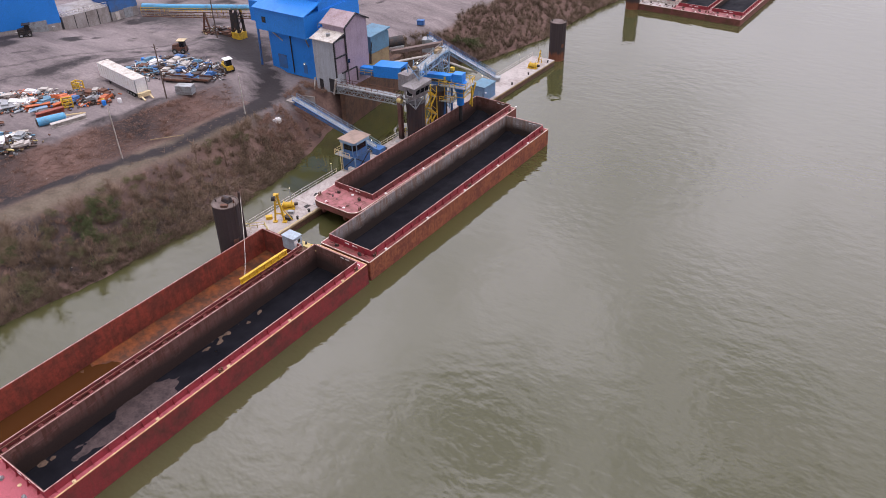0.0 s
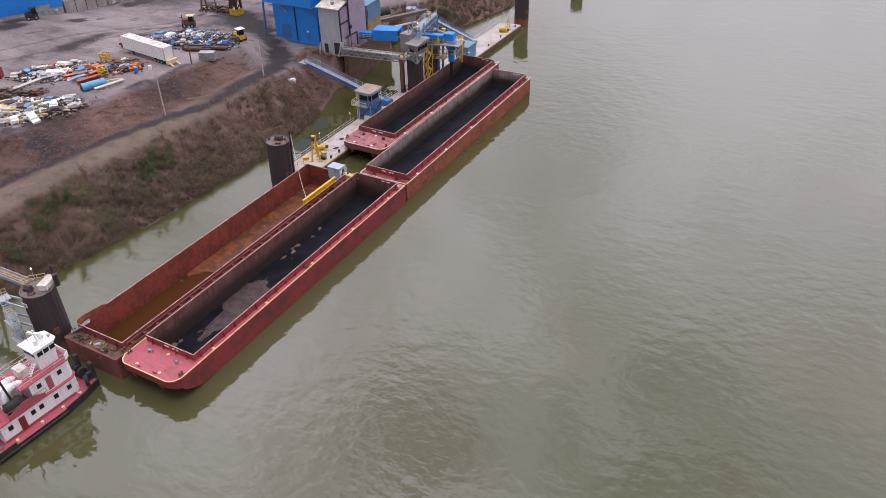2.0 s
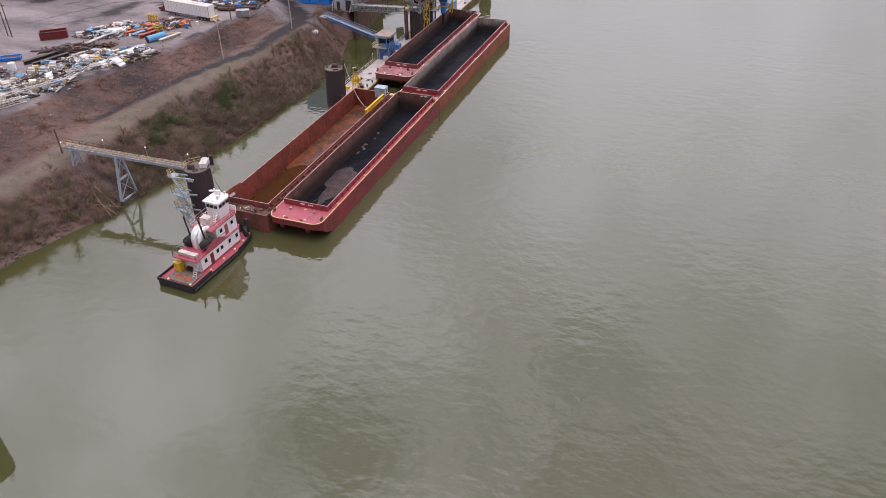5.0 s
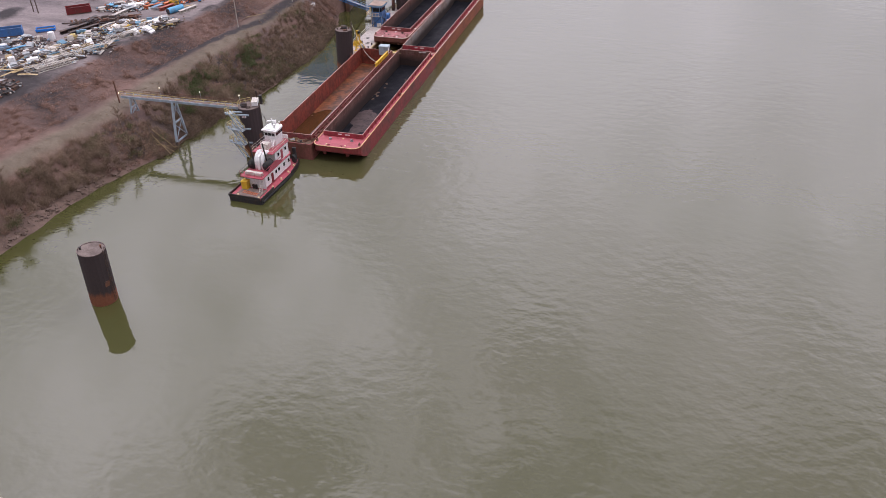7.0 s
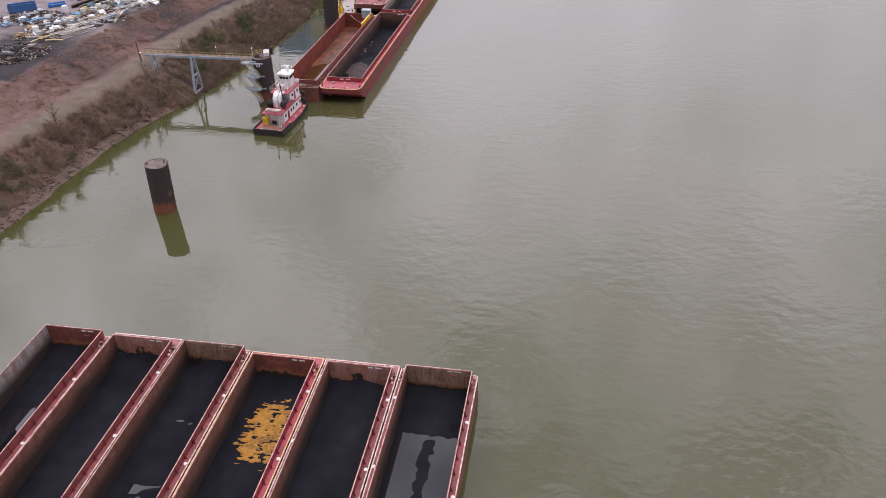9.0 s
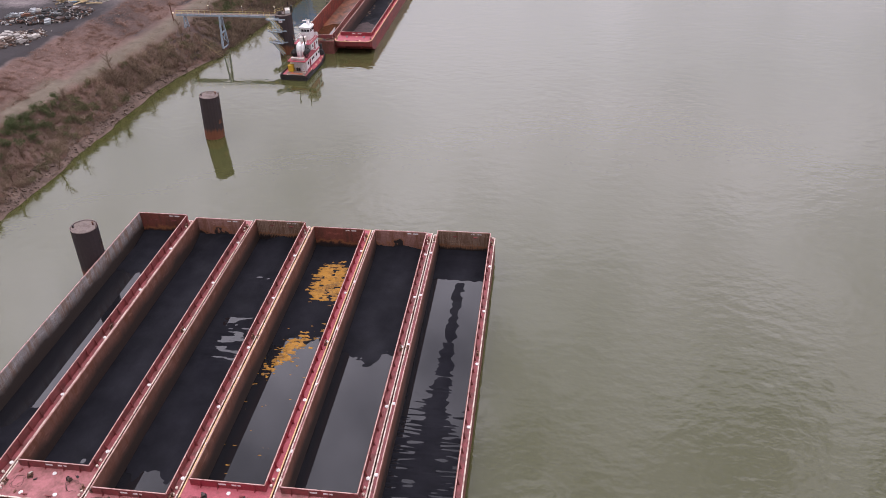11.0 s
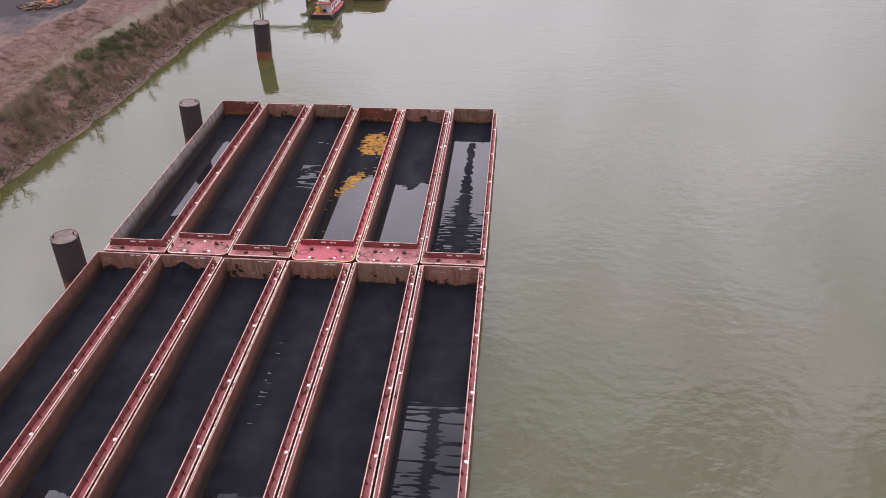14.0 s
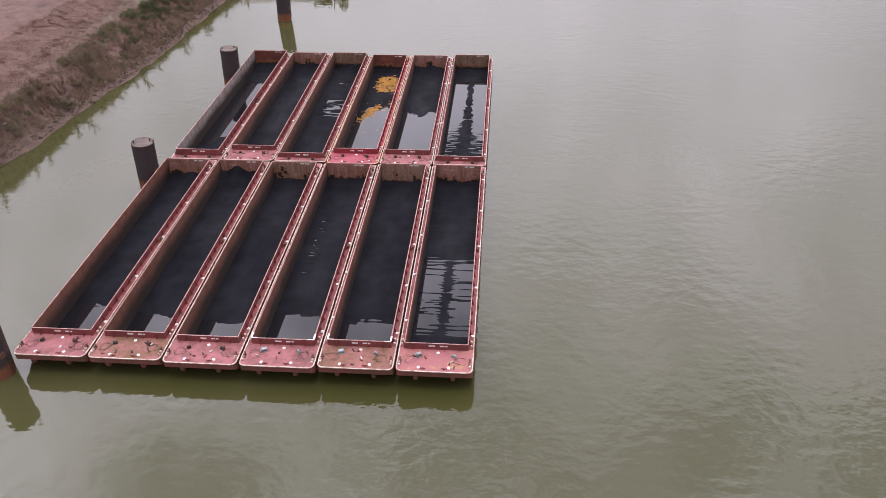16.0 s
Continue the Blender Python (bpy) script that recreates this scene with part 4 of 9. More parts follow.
    if winch_m:
        winch.scale = (1.5, 1.5, 1.4)
    again(winch, (2.6, yw, deck + 0.02), -20)
    if marks:
        for sx in (-1, 1):
            g = Geo().span(-0.13, 0.13, 0.0, 1.1, 0.0, 0.03).span(min(0, -sx * 0.9), max(0, -sx * 0.9), -0.13, 0.0, 0.0, 0.03)
            o = part("corner_mark", g, M_white, b, "white painted corner mark")
            o.location = (sx * (hw + 0.13), c0 - 0.06, top + 0.075)
    # loose loops of cable
    rnd = random.Random(name + str(loc))
    for sx in (-1, 1) if clutter else ():
        cx, cy = sx * (w - 1.9), (c0 - 2.4 if bow > 2 else 0.7)
        pts3 = []
        for k in range(18):
            a = k * 0.62 + rnd.random()
            r = 0.45 + 0.5 * rnd.random() + 0.012 * k
            pts3.append((cx + r * math.cos(a) * 1.1, cy + (r if bow > 2 else 0.35) * math.sin(a), deck + 0.06 + 0.004 * k))
        pts3.append((sx * 2.5, yw, deck + 0.3))
        part("cable", Geo().pipe(pts3, 0.02, 4), M_cable, b, "loose loops of steel cable")
    if rake:
        for sx in (-1, 1):
            g = Geo().prism_x([(-0.05, 2.5), (0.9, 2.3), (0.75, 1.75), (0.15, 1.75)], sx * 2.6 - 0.28, sx * 2.6 + 0.28)
            part("tow_knee", g, hull, b)
    # odd gear and scraps left about the deck
    if bow > 2 and clutter:
        for k in range(5):
            x, y = rnd.uniform(-w + 1.2, w - 1.2), rnd.uniform(0.7, c0 - 0.8)
            g = Geo().box((0, 0, 0.07), (rnd.uniform(0.25, 0.6), rnd.uniform(0.12, 0.3), 0.12)).cyl((-0.2, 0, 0.1), (0.3, 0.05, 0.12), 0.05, 6)
            o = part("ratchet", g, (M_scrap_rust, M_black_steel, M_coam_pink, M_offwhite, M_scrap_dark)[k], b)
            o.location = (x, y, deck + 0.02)
            o.rotation_euler = (0, 0, rnd.uniform(0, 3.1))
    for k in range(7):
        x, y = rnd.uniform(-w + 0.8, w - 0.8), L - stern * rnd.uniform(0.3, 0.75)
        g = Geo().box((0, 0, 0.08), (rnd.uniform(0.3, 0.8), rnd.uniform(0.15, 0.3), 0.14)).cyl((0.1, 0, 0.1), (0.1, 0, 0.3), 0.09, 6)
        o = part("fitting", g, (M_scrap_rust, M_offwhite, M_coam_pink, M_galv, M_scrap_dark, M_white, M_coam_red)[k], b)
        o.location = (x, y, deck + 0.02)
        o.rotation_euler = (0, 0, rnd.uniform(-0.4, 0.4))
    if number:
        for x0, ln in ((-1.1, 0.9), (0.5, 1.1)):
            g = Geo().span(x0, x0 + ln, c0 - 0.178, c0 - 0.165, top - 0.55, top - 0.30)
            part("number_bar", g, M_white, b, "white painted number bar")
        for x0, ln in ((1.2, 0.7), (2.2, 0.9)):
            g = Geo().span(x0, x0 + ln, c1 - 0.012, c1 - 0.003, top - 0.42, top - 0.2)
            part("number_bar", g, M_white, b, "white painted number bar")
    b["hopper"] = [hw, c0 + slope, c1, z0]
    return b


def bed(b, seed, height, label, material=None, name="coal_residue", nx=22, ny=150):
    """Sediment that lies on the floor of a hopper; height(u, v) in metres over u across and v along (0 to 1)."""
    hw, y0, y1, z0 = b["hopper"]
    y0 -= 0.35
    verts, faces = [], []
    for j in range(ny + 1):
        v = j / ny
        for i in range(nx + 1):
            u = i / nx
            x, y = -hw + 0.004 + (2 * hw - 0.008) * u, y0 + (y1 - 0.004 - y0) * v
            verts.append((x, y, z0 + 0.05 + max(0.0, height(u, v, x, y))))
    for j in range(ny):
        for i in range(nx):
            a = j * (nx + 1) + i
            faces.append((a, a + 1, a + nx + 2, a + nx + 1))
    ob = new(name, raw_mesh(name, verts, faces, material or M_coal, True))
    ob.matrix_world = Matrix.Translation(b.location) @ b.rotation_euler.to_matrix().to_4x4()
    return tagged(ob, label, "coal" if "coal" in name else "rust" if "rust" in name else "sediment", kind="stuff")


def pool(b, level, label="still black rainwater in the bottom of a barge", material=None):
    hw, y0, y1, z0 = b["hopper"]
    z = z0 + 0.05 + level
    g = Geo().span(-hw + 0.01, hw - 0.01, y0 - 0.25, y1 - 0.01, z0 + 0.01, z)
    ob = new("rainwater", g.mesh("rainwater", material or M_puddle))
    ob.matrix_world = Matrix.Translation(b.location) @ b.rotation_euler.to_matrix().to_4x4()
    return tagged(ob, label, "water", kind="stuff")


def floor_of(seed, v0, level=0.06, amp=0.05, rise=1.4, far_bank=1.6, bank_len=4.5, wander=0.05, flecks=0.0):
    """Coal that lies under the pool up to the share v0 of the length and above it beyond."""
    def height(u, v, x, y):
        edge_v = v0 + wander * noise.noise((x * 0.35, seed * 1.7, 0.5)) + 0.4 * wander * noise.noise((x * 1.3, seed, 2.5))
        s = v - edge_v
        h = level + max(-0.05, min(0.12, s * rise))
        rough = amp * noise.noise((x * 0.5 + seed * 9.1, y * 0.22, seed)) + 0.4 * amp * noise.noise((x * 2.1, y * 1.1, seed))
        h += rough if s > 0.01 else 0.15 * rough
        if flecks:
            strip = math.exp(-((u - 0.26) / 0.08) ** 2) * math.exp(-((v - 0.55) / 0.16) ** 4)
            h -= flecks * strip * max(0.0, noise.noise((x * 0.5, y * 2.6, seed)) - 0.12)
        h += 0.035 * noise.noise((x * 0.3, y * 1.8, seed + 5.0)) * math.exp(-(s / 0.05) ** 2)
        d = (1 - v) * 54.0
        shape = 0.5 + 0.8 * noise.noise((x * 0.28 + seed * 3.7, seed, 0.0)) + 0.12 * noise.noise((x * 1.6, y * 0.8, 4.0))
        return h + far_bank * max(0.0, 1 - d / bank_len) ** 1.3 * max(0.0, shape) * 1.9
    return height


def lumps(seed, base, amp, tilt=0.0, far_bank=1.2, near_bank=0.0, ridge=0.0, bank_len=5.0):
    def height(u, v, x, y):
        h = base + tilt * (v - 0.5) + amp * noise.noise((x * 0.35 + seed * 9.1, y * 0.16, seed)) + 0.5 * amp * noise.noise((x * 1.1, y * 0.55 + seed, 2.0 + seed))
        h += 0.25 * amp * noise.noise((x * 3.0, y * 2.0, seed))
        d = (1 - v) * 53.0
        if far_bank:
            shape = 0.62 + 0.55 * noise.noise((x * 0.55 + seed * 3.7, seed, 0.0)) + 0.25 * noise.noise((x * 1.7, seed, 4.0))
            h += far_bank * max(0.0, 1 - d / bank_len) ** 1.6 * max(0.0, shape) * 1.8
        if near_bank:
            h += near_bank * max(0.0, 1 - v * 53.0 / 4.0) ** 1.5
        if ridge:
            h += ridge * math.exp(-((u - 0.5) / 0.13) ** 2) * (0.6 + 0.8 * noise.noise((3.0, y * 0.35, seed)))
        return h
    return height


PITCH = 10.96
fleet_x = [-26.0 - 10.75 / 2 - PITCH * k for k in range(6)]
# outer row of the fleet: which barges have their raked bow towards the inner row
far_row = [
    # column, rake, label, paint
    (0, False, "faded pink-red hopper barge with a box end, holding rainwater"),
    (1, True, "faded pink-red hopper barge with a raked bow, half covered by rainwater"),
    (2, True, "bright crimson hopper barge with yellow-stained sediment and rainwater"),
    (3, False, "weathered hopper barge with a box end and a long puddle"),
    (4, True, "faded pink-red hopper barge with a raked bow and dry coal floor"),
    (5, False, "old hopper barge with scraped grey sides and a dark floor"),
]
for k, rake, text in far_row:
    y_near = -140.3 if k not in (1, 2) else -140.8
    b = barge("hopper_barge", text, (fleet_x[k], y_near, 0), 0, (59.8, 60.7, 60.7, 60.3, 61.2, 60.3)[k], rake=rake, bow=4.6 if rake else 1.7, stern=0.5 if k in (0, 3, 5) else 1.7,
              end_m=(M_hop_end_tan, None, M_hop_end_red, M_hop_end_tan, None, M_hop_end_red)[k], gunwale_m=M_deck_red if k == 2 else M_gunwale, knobs=True, top=4.9 if k == 5 else 4.6,
              hull=M_hull_red if k == 2 else M_hull_pink, deck_m=M_deck_red if k == 2 else M_deck_pink, coam=M_coam_red if k == 2 else M_coam_pink,
              hop=M_hop_grey if k == 5 else M_hop_tan, edge_m=M_edge_cream if k == 2 else M_edge_pale, group="barges moored in the fleet")
    if k == 0:
        bed(b, 1, lambda u, v, x, y: (0.05 + max(0.0, (v - 0.845)) * 3.0 if v > 0.845 else 0.17 * max(0.0, 1 - v / 0.62) * (0.9 + 1.1 * noise.noise((x * 0.35, y * 2.9, 1.0)))
            + 0.15 * math.exp(-((u - 0.52) / 0.13) ** 2) * max(0.0, 0.9 + 0.7 * noise.noise((x * 0.8, y * 0.8, 6.0)))) + 0.02 * noise.noise((x, y * 2.0, 2.0)), "black coal residue ridged along a barge floor", nx=30, ny=340)
        pool(b, 0.085)
    elif k == 1:
        bed(b, 2, floor_of(2, 0.46, 0.05, 0.05, 1.6, 0.9), "black coal residue banked against a barge end")
        pool(b, 0.07)
    elif k == 2:
        bed(b, 3, floor_of(3, 0.50, 0.03, 0.06, 1.0, 0.3), "black silt on a barge floor")
        bed(b, 4, lambda u, v, x, y: -0.13 + max(0.46 * math.exp(-(((v - 0.81) / 0.115) ** 4 + ((u - 0.58) / 0.42) ** 4)), 0.33 * math.exp(-((u - 0.15 - (v - 0.40) * 2.2) / 0.24) ** 2 - ((v - 0.50) / 0.13) ** 2))
            - 0.05 + 0.22 * noise.noise((x * 0.5, y * 1.3, 8.0)) + 0.24 * noise.noise((x * 0.9, y * 2.6, 5.0)) + 0.16 * noise.noise((x * 1.9, y * 4.6, 5.0)),
            "ochre yellow stained sediment in patches", M_sulfur, "sediment", 56, 440)
        pool(b, 0.05)
    elif k == 3:
        coal_5 = floor_of(5, 0.11, 0.07, 0.03, 2.0, 0.5)
        bed(b, 5, lambda u, v, x, y: coal_5(u, v, x, y) - 0.16 * max(0.0, min(1.0, (u - 0.04) * 5)) * (math.exp(-((v - 0.55) / 0.11) ** 4) + 0.8 * math.exp(-((v - 0.80) / 0.035) ** 2)) * max(0.0, 0.75 + 0.6 * noise.noise((x * 0.25, y * 1.1, 4.0)) + 0.5 * noise.noise((x * 0.6, y * 2.3, 9.0))),
            "black coal residue round a shallow puddle on a barge floor", nx=30, ny=240)
        pool(b, 0.06)
    elif k == 4:
        coal_6 = floor_of(6, -0.05, 0.08, 0.03, 2.0, 1.0)
        bed(b, 6, lambda u, v, x, y: coal_6(u, v, x, y) - 0.2 * math.exp(-(((u - 0.56) / 0.07) ** 2 + ((v - 0.05) / 0.014) ** 2)), "black coal residue with one small puddle on a barge floor", nx=30, ny=240)
        pool(b, 0.05)
    else:
        def side_pool(u, v, x, y):
            """A channel of standing water along one wall, broken by bars of silt."""
            h = 0.10 + 0.03 * noise.noise((x * 0.5, y * 0.25, 7.0)) + 0.012 * noise.noise((x * 2.0, y * 1.1, 7.0))
            channel = max(0.0, min(1.0, 14 * min(v - 0.14 - 0.10 * u, 0.83 - v)))
            bars = 0.16 * max(0.0, noise.noise((1.0, y * 0.17, 3.4)) - 0.05) * min(1.0, 2.5 * u) + 0.05 * noise.noise((x * 0.5, y * 0.9, 2.0))
            d = (1 - v) * 54.0
            return h - channel * max(0.0, 0.11 - bars) + 0.8 * max(0.0, 1 - d / 4.5) ** 1.3

        bed(b, 7, side_pool, "black coal residue beside a channel of water", nx=30, ny=200)
        pool(b, 0.055)
for k in range(6):
    b = barge("hopper_barge", "faded pink-red hopper barge with a raked bow and coal residue", (fleet_x[k] - 0.12 * k, -200.4 - (0.3 if k in (3, 2) else 0.0), 0), 0.0, 59.4,
              rake=True, bow=4.7, stern=1.6, round_bow=0.7, hop=M_hop_tan, deck_m=M_deck_ochre if k == 0 else M_deck_worn if k in (1, 4) else M_deck_pink, gunwale_m=M_gunwale, knobs=True,
              end_m=M_hop_end_caked if k in (1, 3) else None, winch_m=M_galv if k < 3 else None, marks=k in (1, 2), group="barges moored in the fleet")
    if k == 0:
        def streaky(u, v, x, y):
            """Coal just awash: the water shows in long cross streaks either side of a low ridge."""
            wash = max(0.0, min(1.0, 9 * min(v - 0.03, 0.56 - v)))
            side = 1 - math.exp(-((u - 0.52) / 0.10) ** 2)
            h = 0.079 + 0.036 * noise.noise((x * 0.14, y * 1.9, 3.0)) + 0.020 * noise.noise((x * 0.45, y * 3.0, 3.0))
            d = (1 - v) * 54.0
            return h - 0.030 * wash * side + 0.02 * (1 - wash) + 0.8 * max(0.0, 1 - d / 4.5) ** 1.3 * (0.6 + 0.6 * noise.noise((x * 0.5, 1.0, 9.0)))

        bed(b, 20, streaky, "black coal residue with streaks of water on a barge floor", nx=30, ny=340)
        pool(b, 0.06)
    else:
        bed(b, 20 + k, floor_of(20 + k, 0.13 + 0.02 * (k % 3), 0.05, 0.04, 2.2, (0.7, 0.15, 0.7, 0.3, 1.7, 0.6)[k], 4.5, 0.02, 0.9 if k == 2 else 0.0), "black coal residue banked against a barge end", ny=300)
        pool(b, 0.06 if k != 4 else 0.055)

# barges at the loading dock
red = barge("hopper_barge", "bright red hopper barge with a cream rubbing line, empty", (-73.2, 15.3, 0), -1.0, 59.9, deck=3.8, top=4.9, bow=5.0, stern=1.6, round_bow=1.5,
            hull=M_hull_red, deck_m=M_deck_red, coam=M_coam_red, hop=M_hop_dark, edge_m=M_edge_cream, disc=M_cream, clutter=False, group="barges at the dock")
bed(red, 40, lumps(40, 0.06, 0.10, 0.02, 0.0), "dark slate-grey film of wet coal on a barge floor")
bed(red, 41, lambda u, v, x, y: -0.05 + 0.15 * noise.noise((x * 0.30, y * 0.10, 21.0)) + 0.10 * noise.noise((x * 1.1, y * 0.5, 3.0)) + 0.30 * math.exp(-((v - 0.27) / 0.13) ** 2) * (1.0 - 1.6 * abs(u - 0.42)) - 0.5 * max(0.0, 0.10 - v) * 10,
    "brown dried mud in long patches", M_mud, "sediment", 30, 200)
bed(red, 44, lambda u, v, x, y: -0.16 + 0.30 * noise.noise((x * 0.40, y * 0.28, 9.0)) + 0.22 * noise.noise((x * 1.2, y * 0.9, 13.0)) + 0.14 * math.exp(-((v - 0.74) / 0.16) ** 4) - 0.05,
    "pale brown crust in broken patches", M_crust, "sediment", 30, 200)
brown = barge("hopper_barge", "old rust-red hopper barge, empty, with an orange rusted floor", (-84.05, 15.4, 0), -1.0, 58.6, rake=False, deck=3.7, top=4.9, bow=2.3, stern=1.6, number=False, disc=M_hull_pink,
              hull=M_hull_pink, deck_m=M_dock_side, coam=M_coam_pink, hop=M_hop_red, floor=M_floor_orange, edge_m=M_coam_pink, group="barges at the dock")
bed(brown, 45, lambda u, v, x, y: 0.05 + max(-0.10, min(0.12, (v - 0.42 - 0.10 * (u - 0.5) - 0.05 * noise.noise((x * 0.4, y * 0.2, 2.0))) * 0.8)) + 0.03 * noise.noise((x * 0.9, y * 1.6, 2.0)) + 0.05 * max(0.0, noise.noise((x * 0.5, y * 0.5, 8.0)) - 0.1),
    "flaking orange rust scale on a barge floor", M_floor_orange, "rust_scale", 24, 180)
pool(brown, 0.06, "shallow brown water over the rusty floor of a barge", M_puddle_brown)
part("gunwale_rail", Geo().beam((4.95, 2.6, 4.62), (4.95, 56.8, 4.62), 0.10, 0.16).beam((5.22, 2.6, 4.1), (5.22, 56.8, 4.1), 0.10, 0.14), M_hull_pink, brown, "rusty pipe rail along the gunwale")
plate = part("cross_plate", Geo().box((0, 0, 0.4), (0.62, 0.55, 0.06)).box((0, -0.25, 0.2), (0.6, 0.06, 0.44)).box((0, 0.25, 0.2), (0.6, 0.06, 0.44)), M_coam_pink, brown)
plate.location = (4.92, 3.6, 3.75)
for k in range(1, 23):
    again(plate, (4.92, 3.6 + 2.35 * k, 3.75))
part("bent_plate", Geo().prism_x([(2.2, 4.9), (7.5, 4.9), (6.6, 5.35), (3.0, 5.75), (2.2, 5.6)], -4.58, -4.44), M_hull_rust, brown, "bent rusty plate at the coaming corner")
part("gangplank", Geo().beam((-5.2, 1.2, 3.9), (-3.4, 3.4, 5.1), 0.9, 0.08), M_galv, brown, "pale grey gangplank")
for k, (x, y, rz, m) in enumerate(((-3.6, 0.9, 10, M_scrap_dark), (-2.0, 1.3, 70, M_scrap_rust), (0.6, 1.0, 30, M_galv), (2.2, 0.7, 100, M_wood), (3.4, 1.4, 15, M_scrap_rust))):
    o = part("deck_gear", Geo().box((0, 0, 0.15), (0.9, 0.5, 0.3)).cyl((-0.5, 0.3, 0.12), (0.6, 0.35, 0.12), 0.09, 8).box((0.2, 0.05, 0.38), (0.4, 0.3, 0.18), 20), m, brown)
    o.location = (x, y, 3.72)
    o.rotation_euler = (0, 0, radians(rz))
hose = [(1.0 + (0.5 + 0.03 * k) * math.cos(0.7 * k), 1.2 + (0.35 + 0.02 * k) * math.sin(0.7 * k), 3.78 + 0.01 * k) for k in range(26)]
part("hose", Geo().pipe(hose, 0.05, 5), M_tan_clad, brown, "coiled yellow-brown hose")
outer = barge("hopper_barge", "rusty orange-sided hopper barge with scraped grey walls", (-72.3, 76.0, 0), -1.1, 59.2, rake=False, deck=3.6, top=4.8, bow=1.6, stern=1.3,
              hull=M_hull_rust, deck_m=M_coam_pink, coam=M_coam_red, hop=M_hop_grey, edge_m=M_edge_pale, group="barges at the dock")
bed(outer, 42, lumps(42, 0.08, 0.10, 0.0, 0.6), "black coal spread over a barge floor")
inner = barge("hopper_barge", "pink-decked hopper barge with dark walls under the loading spout", (-83.5, 85.8, 0), -1.3, 55.0, rake=True, deck=3.8, top=4.9, bow=6.0, stern=1.4, round_bow=1.6,
              hull=M_hull_pink, deck_m=M_deck_pink, coam=M_coam_pink, hop=M_hop_dark, group="barges at the dock")
bed(inner, 43, lumps(43, 0.15, 0.15, 0.2, 0.8), "black coal being loaded on a barge floor")
for k in range(3):
    b = barge("hopper_barge", "far-off red hopper barge loaded with coal" if k < 2 else "far-off hopper barge with a pale planked deck, loaded with coal", (-59.6 - 10.6 * k, 233.6 + 0.3 * k, 0), -1.0, 59.0, rake=False, deck=1.9, top=2.9, bow=4.2, stern=1.4,
              deck_m=M_dock_deck if k == 2 else M_deck_pink, coam=M_offwhite if k == 2 else M_coam_red, group="barges moored upstream")
    bed(b, 50 + k, lumps(50 + k, 1.0, 0.2, 0.0, 0.0), "black coal heaped in a barge")


# ---- mooring cells ----
def railing(g, p, q, height=1.05, step=1.8, bar=0.05):
    p, q = Vector(p), Vector(q)
    n = max(1, round((q - p).length / step))
    for k in range(n + 1):
        a = p.lerp(q, k / n)
        g.beam(a, a + Vector((0, 0, height)), bar)
    for z in (height, height * 0.5):
        g.beam(p + Vector((0, 0, z)), q + Vector((0, 0, z)), bar)
    return g


def mooring_cell(x, y, height=11.0, r=2.38, label="brown sheet-pile mooring cell with gravel on top", fill=None):
    c = thing("mooring_cell", label, "mooring cell", (x, y, -4.0), 0, "mooring cells")
    h0 = 4.0
    n = 40
    ring = []
    for k in range(n):
        rr = r * (1.0 if k % 2 else 0.985)
        a = k * math.tau / n
        ring.append((rr * math.cos(a), rr * math.sin(a)))
    part("shell", Geo().prism(ring, 0.0, h0 + height), M_piling, c, "dark steel piling, rusty at the waterline")
    g = Geo().cyl((0, 0, h0 + height), (0, 0, h0 + height + 0.06), r - 0.18, 28)
    part("fill", g, fill or M_cell_top, c, "pale gravel and concrete fill")
    g = Geo()
    for k in range(24):
        a0, a1 = k * math.tau / 24, (k + 1) * math.tau / 24
        g.beam(((r - 0.05) * math.cos(a0), (r - 0.05) * math.sin(a0), h0 + height + 0.08), ((r - 0.05) * math.cos(a1), (r - 0.05) * math.sin(a1), h0 + height + 0.05), 0.14, 0.12)
    part("rim", g, M_cell_top, c)
    # ladder down the river side
    g = Geo()
    for s in (-0.22, 0.22):
        g.beam((r + 0.12, s, h0 + 0.6), (r + 0.12, s, h0 + height + 0.9), 0.06)
    for k in range(int(height / 0.4)):
        g.beam((r + 0.12, -0.22, h0 + 0.8 + 0.4 * k), (r + 0.12, 0.22, h0 + 0.8 + 0.4 * k), 0.04)
    part("ladder", g, M_scrap_dark, c)
    part("rust_patch", Geo().box((r * 0.94, -r * 0.34, h0 + 0.42 * height), (0.8, 0.10, 1.0), 70), M_scrap_rust, c, "rusty doubler plate")
    part("bollard", Geo().cyl((-1.5, -0.6, h0 + height), (-1.5, -0.6, h0 + height + 0.45), 0.13, 8).cyl((-1.5, -0.6, h0 + height + 0.45), (-1.5, -0.6, h0 + height + 0.52), 0.19, 8), M_black_steel, c)
    g = Geo().cyl((1.2, 0.8, h0 + height), (1.2, 0.8, h0 + height + 0.55), 0.14, 8).cyl((1.2, 0.8, h0 + height + 0.55), (1.2, 0.8, h0 + height + 0.62), 0.2, 8)
    part("bollard", g, M_scrap_rust, c)
    return c


for cx, cy in ((-92.7, -39.0), (-92.7, -93.4), (-93.5, -146.2), (-94.35, -200.7)):
    lean_cell = mooring_cell(cx - 0.8, cy, 10.0, 2.15)
    lean_cell.rotation_euler = (0, radians(2.8), 0)
mooring_cell(-88.0, 182.0, 10.2, 2.1)
mooring_cell(-88.3, 234.6, 10.2, 2.1)
cell_up = mooring_cell(-91.0, 68.4, 11.2, 2.2)
cell_up.rotation_euler = (0, radians(1.8), 0)
part("winch_drum", Geo().cyl((-0.6, 0.3, 15.75), (0.7, 0.5, 15.75), 0.5, 12).box((0.0, 0.4, 15.4), (1.6, 1.0, 0.3)), M_scrap_dark, cell_up)
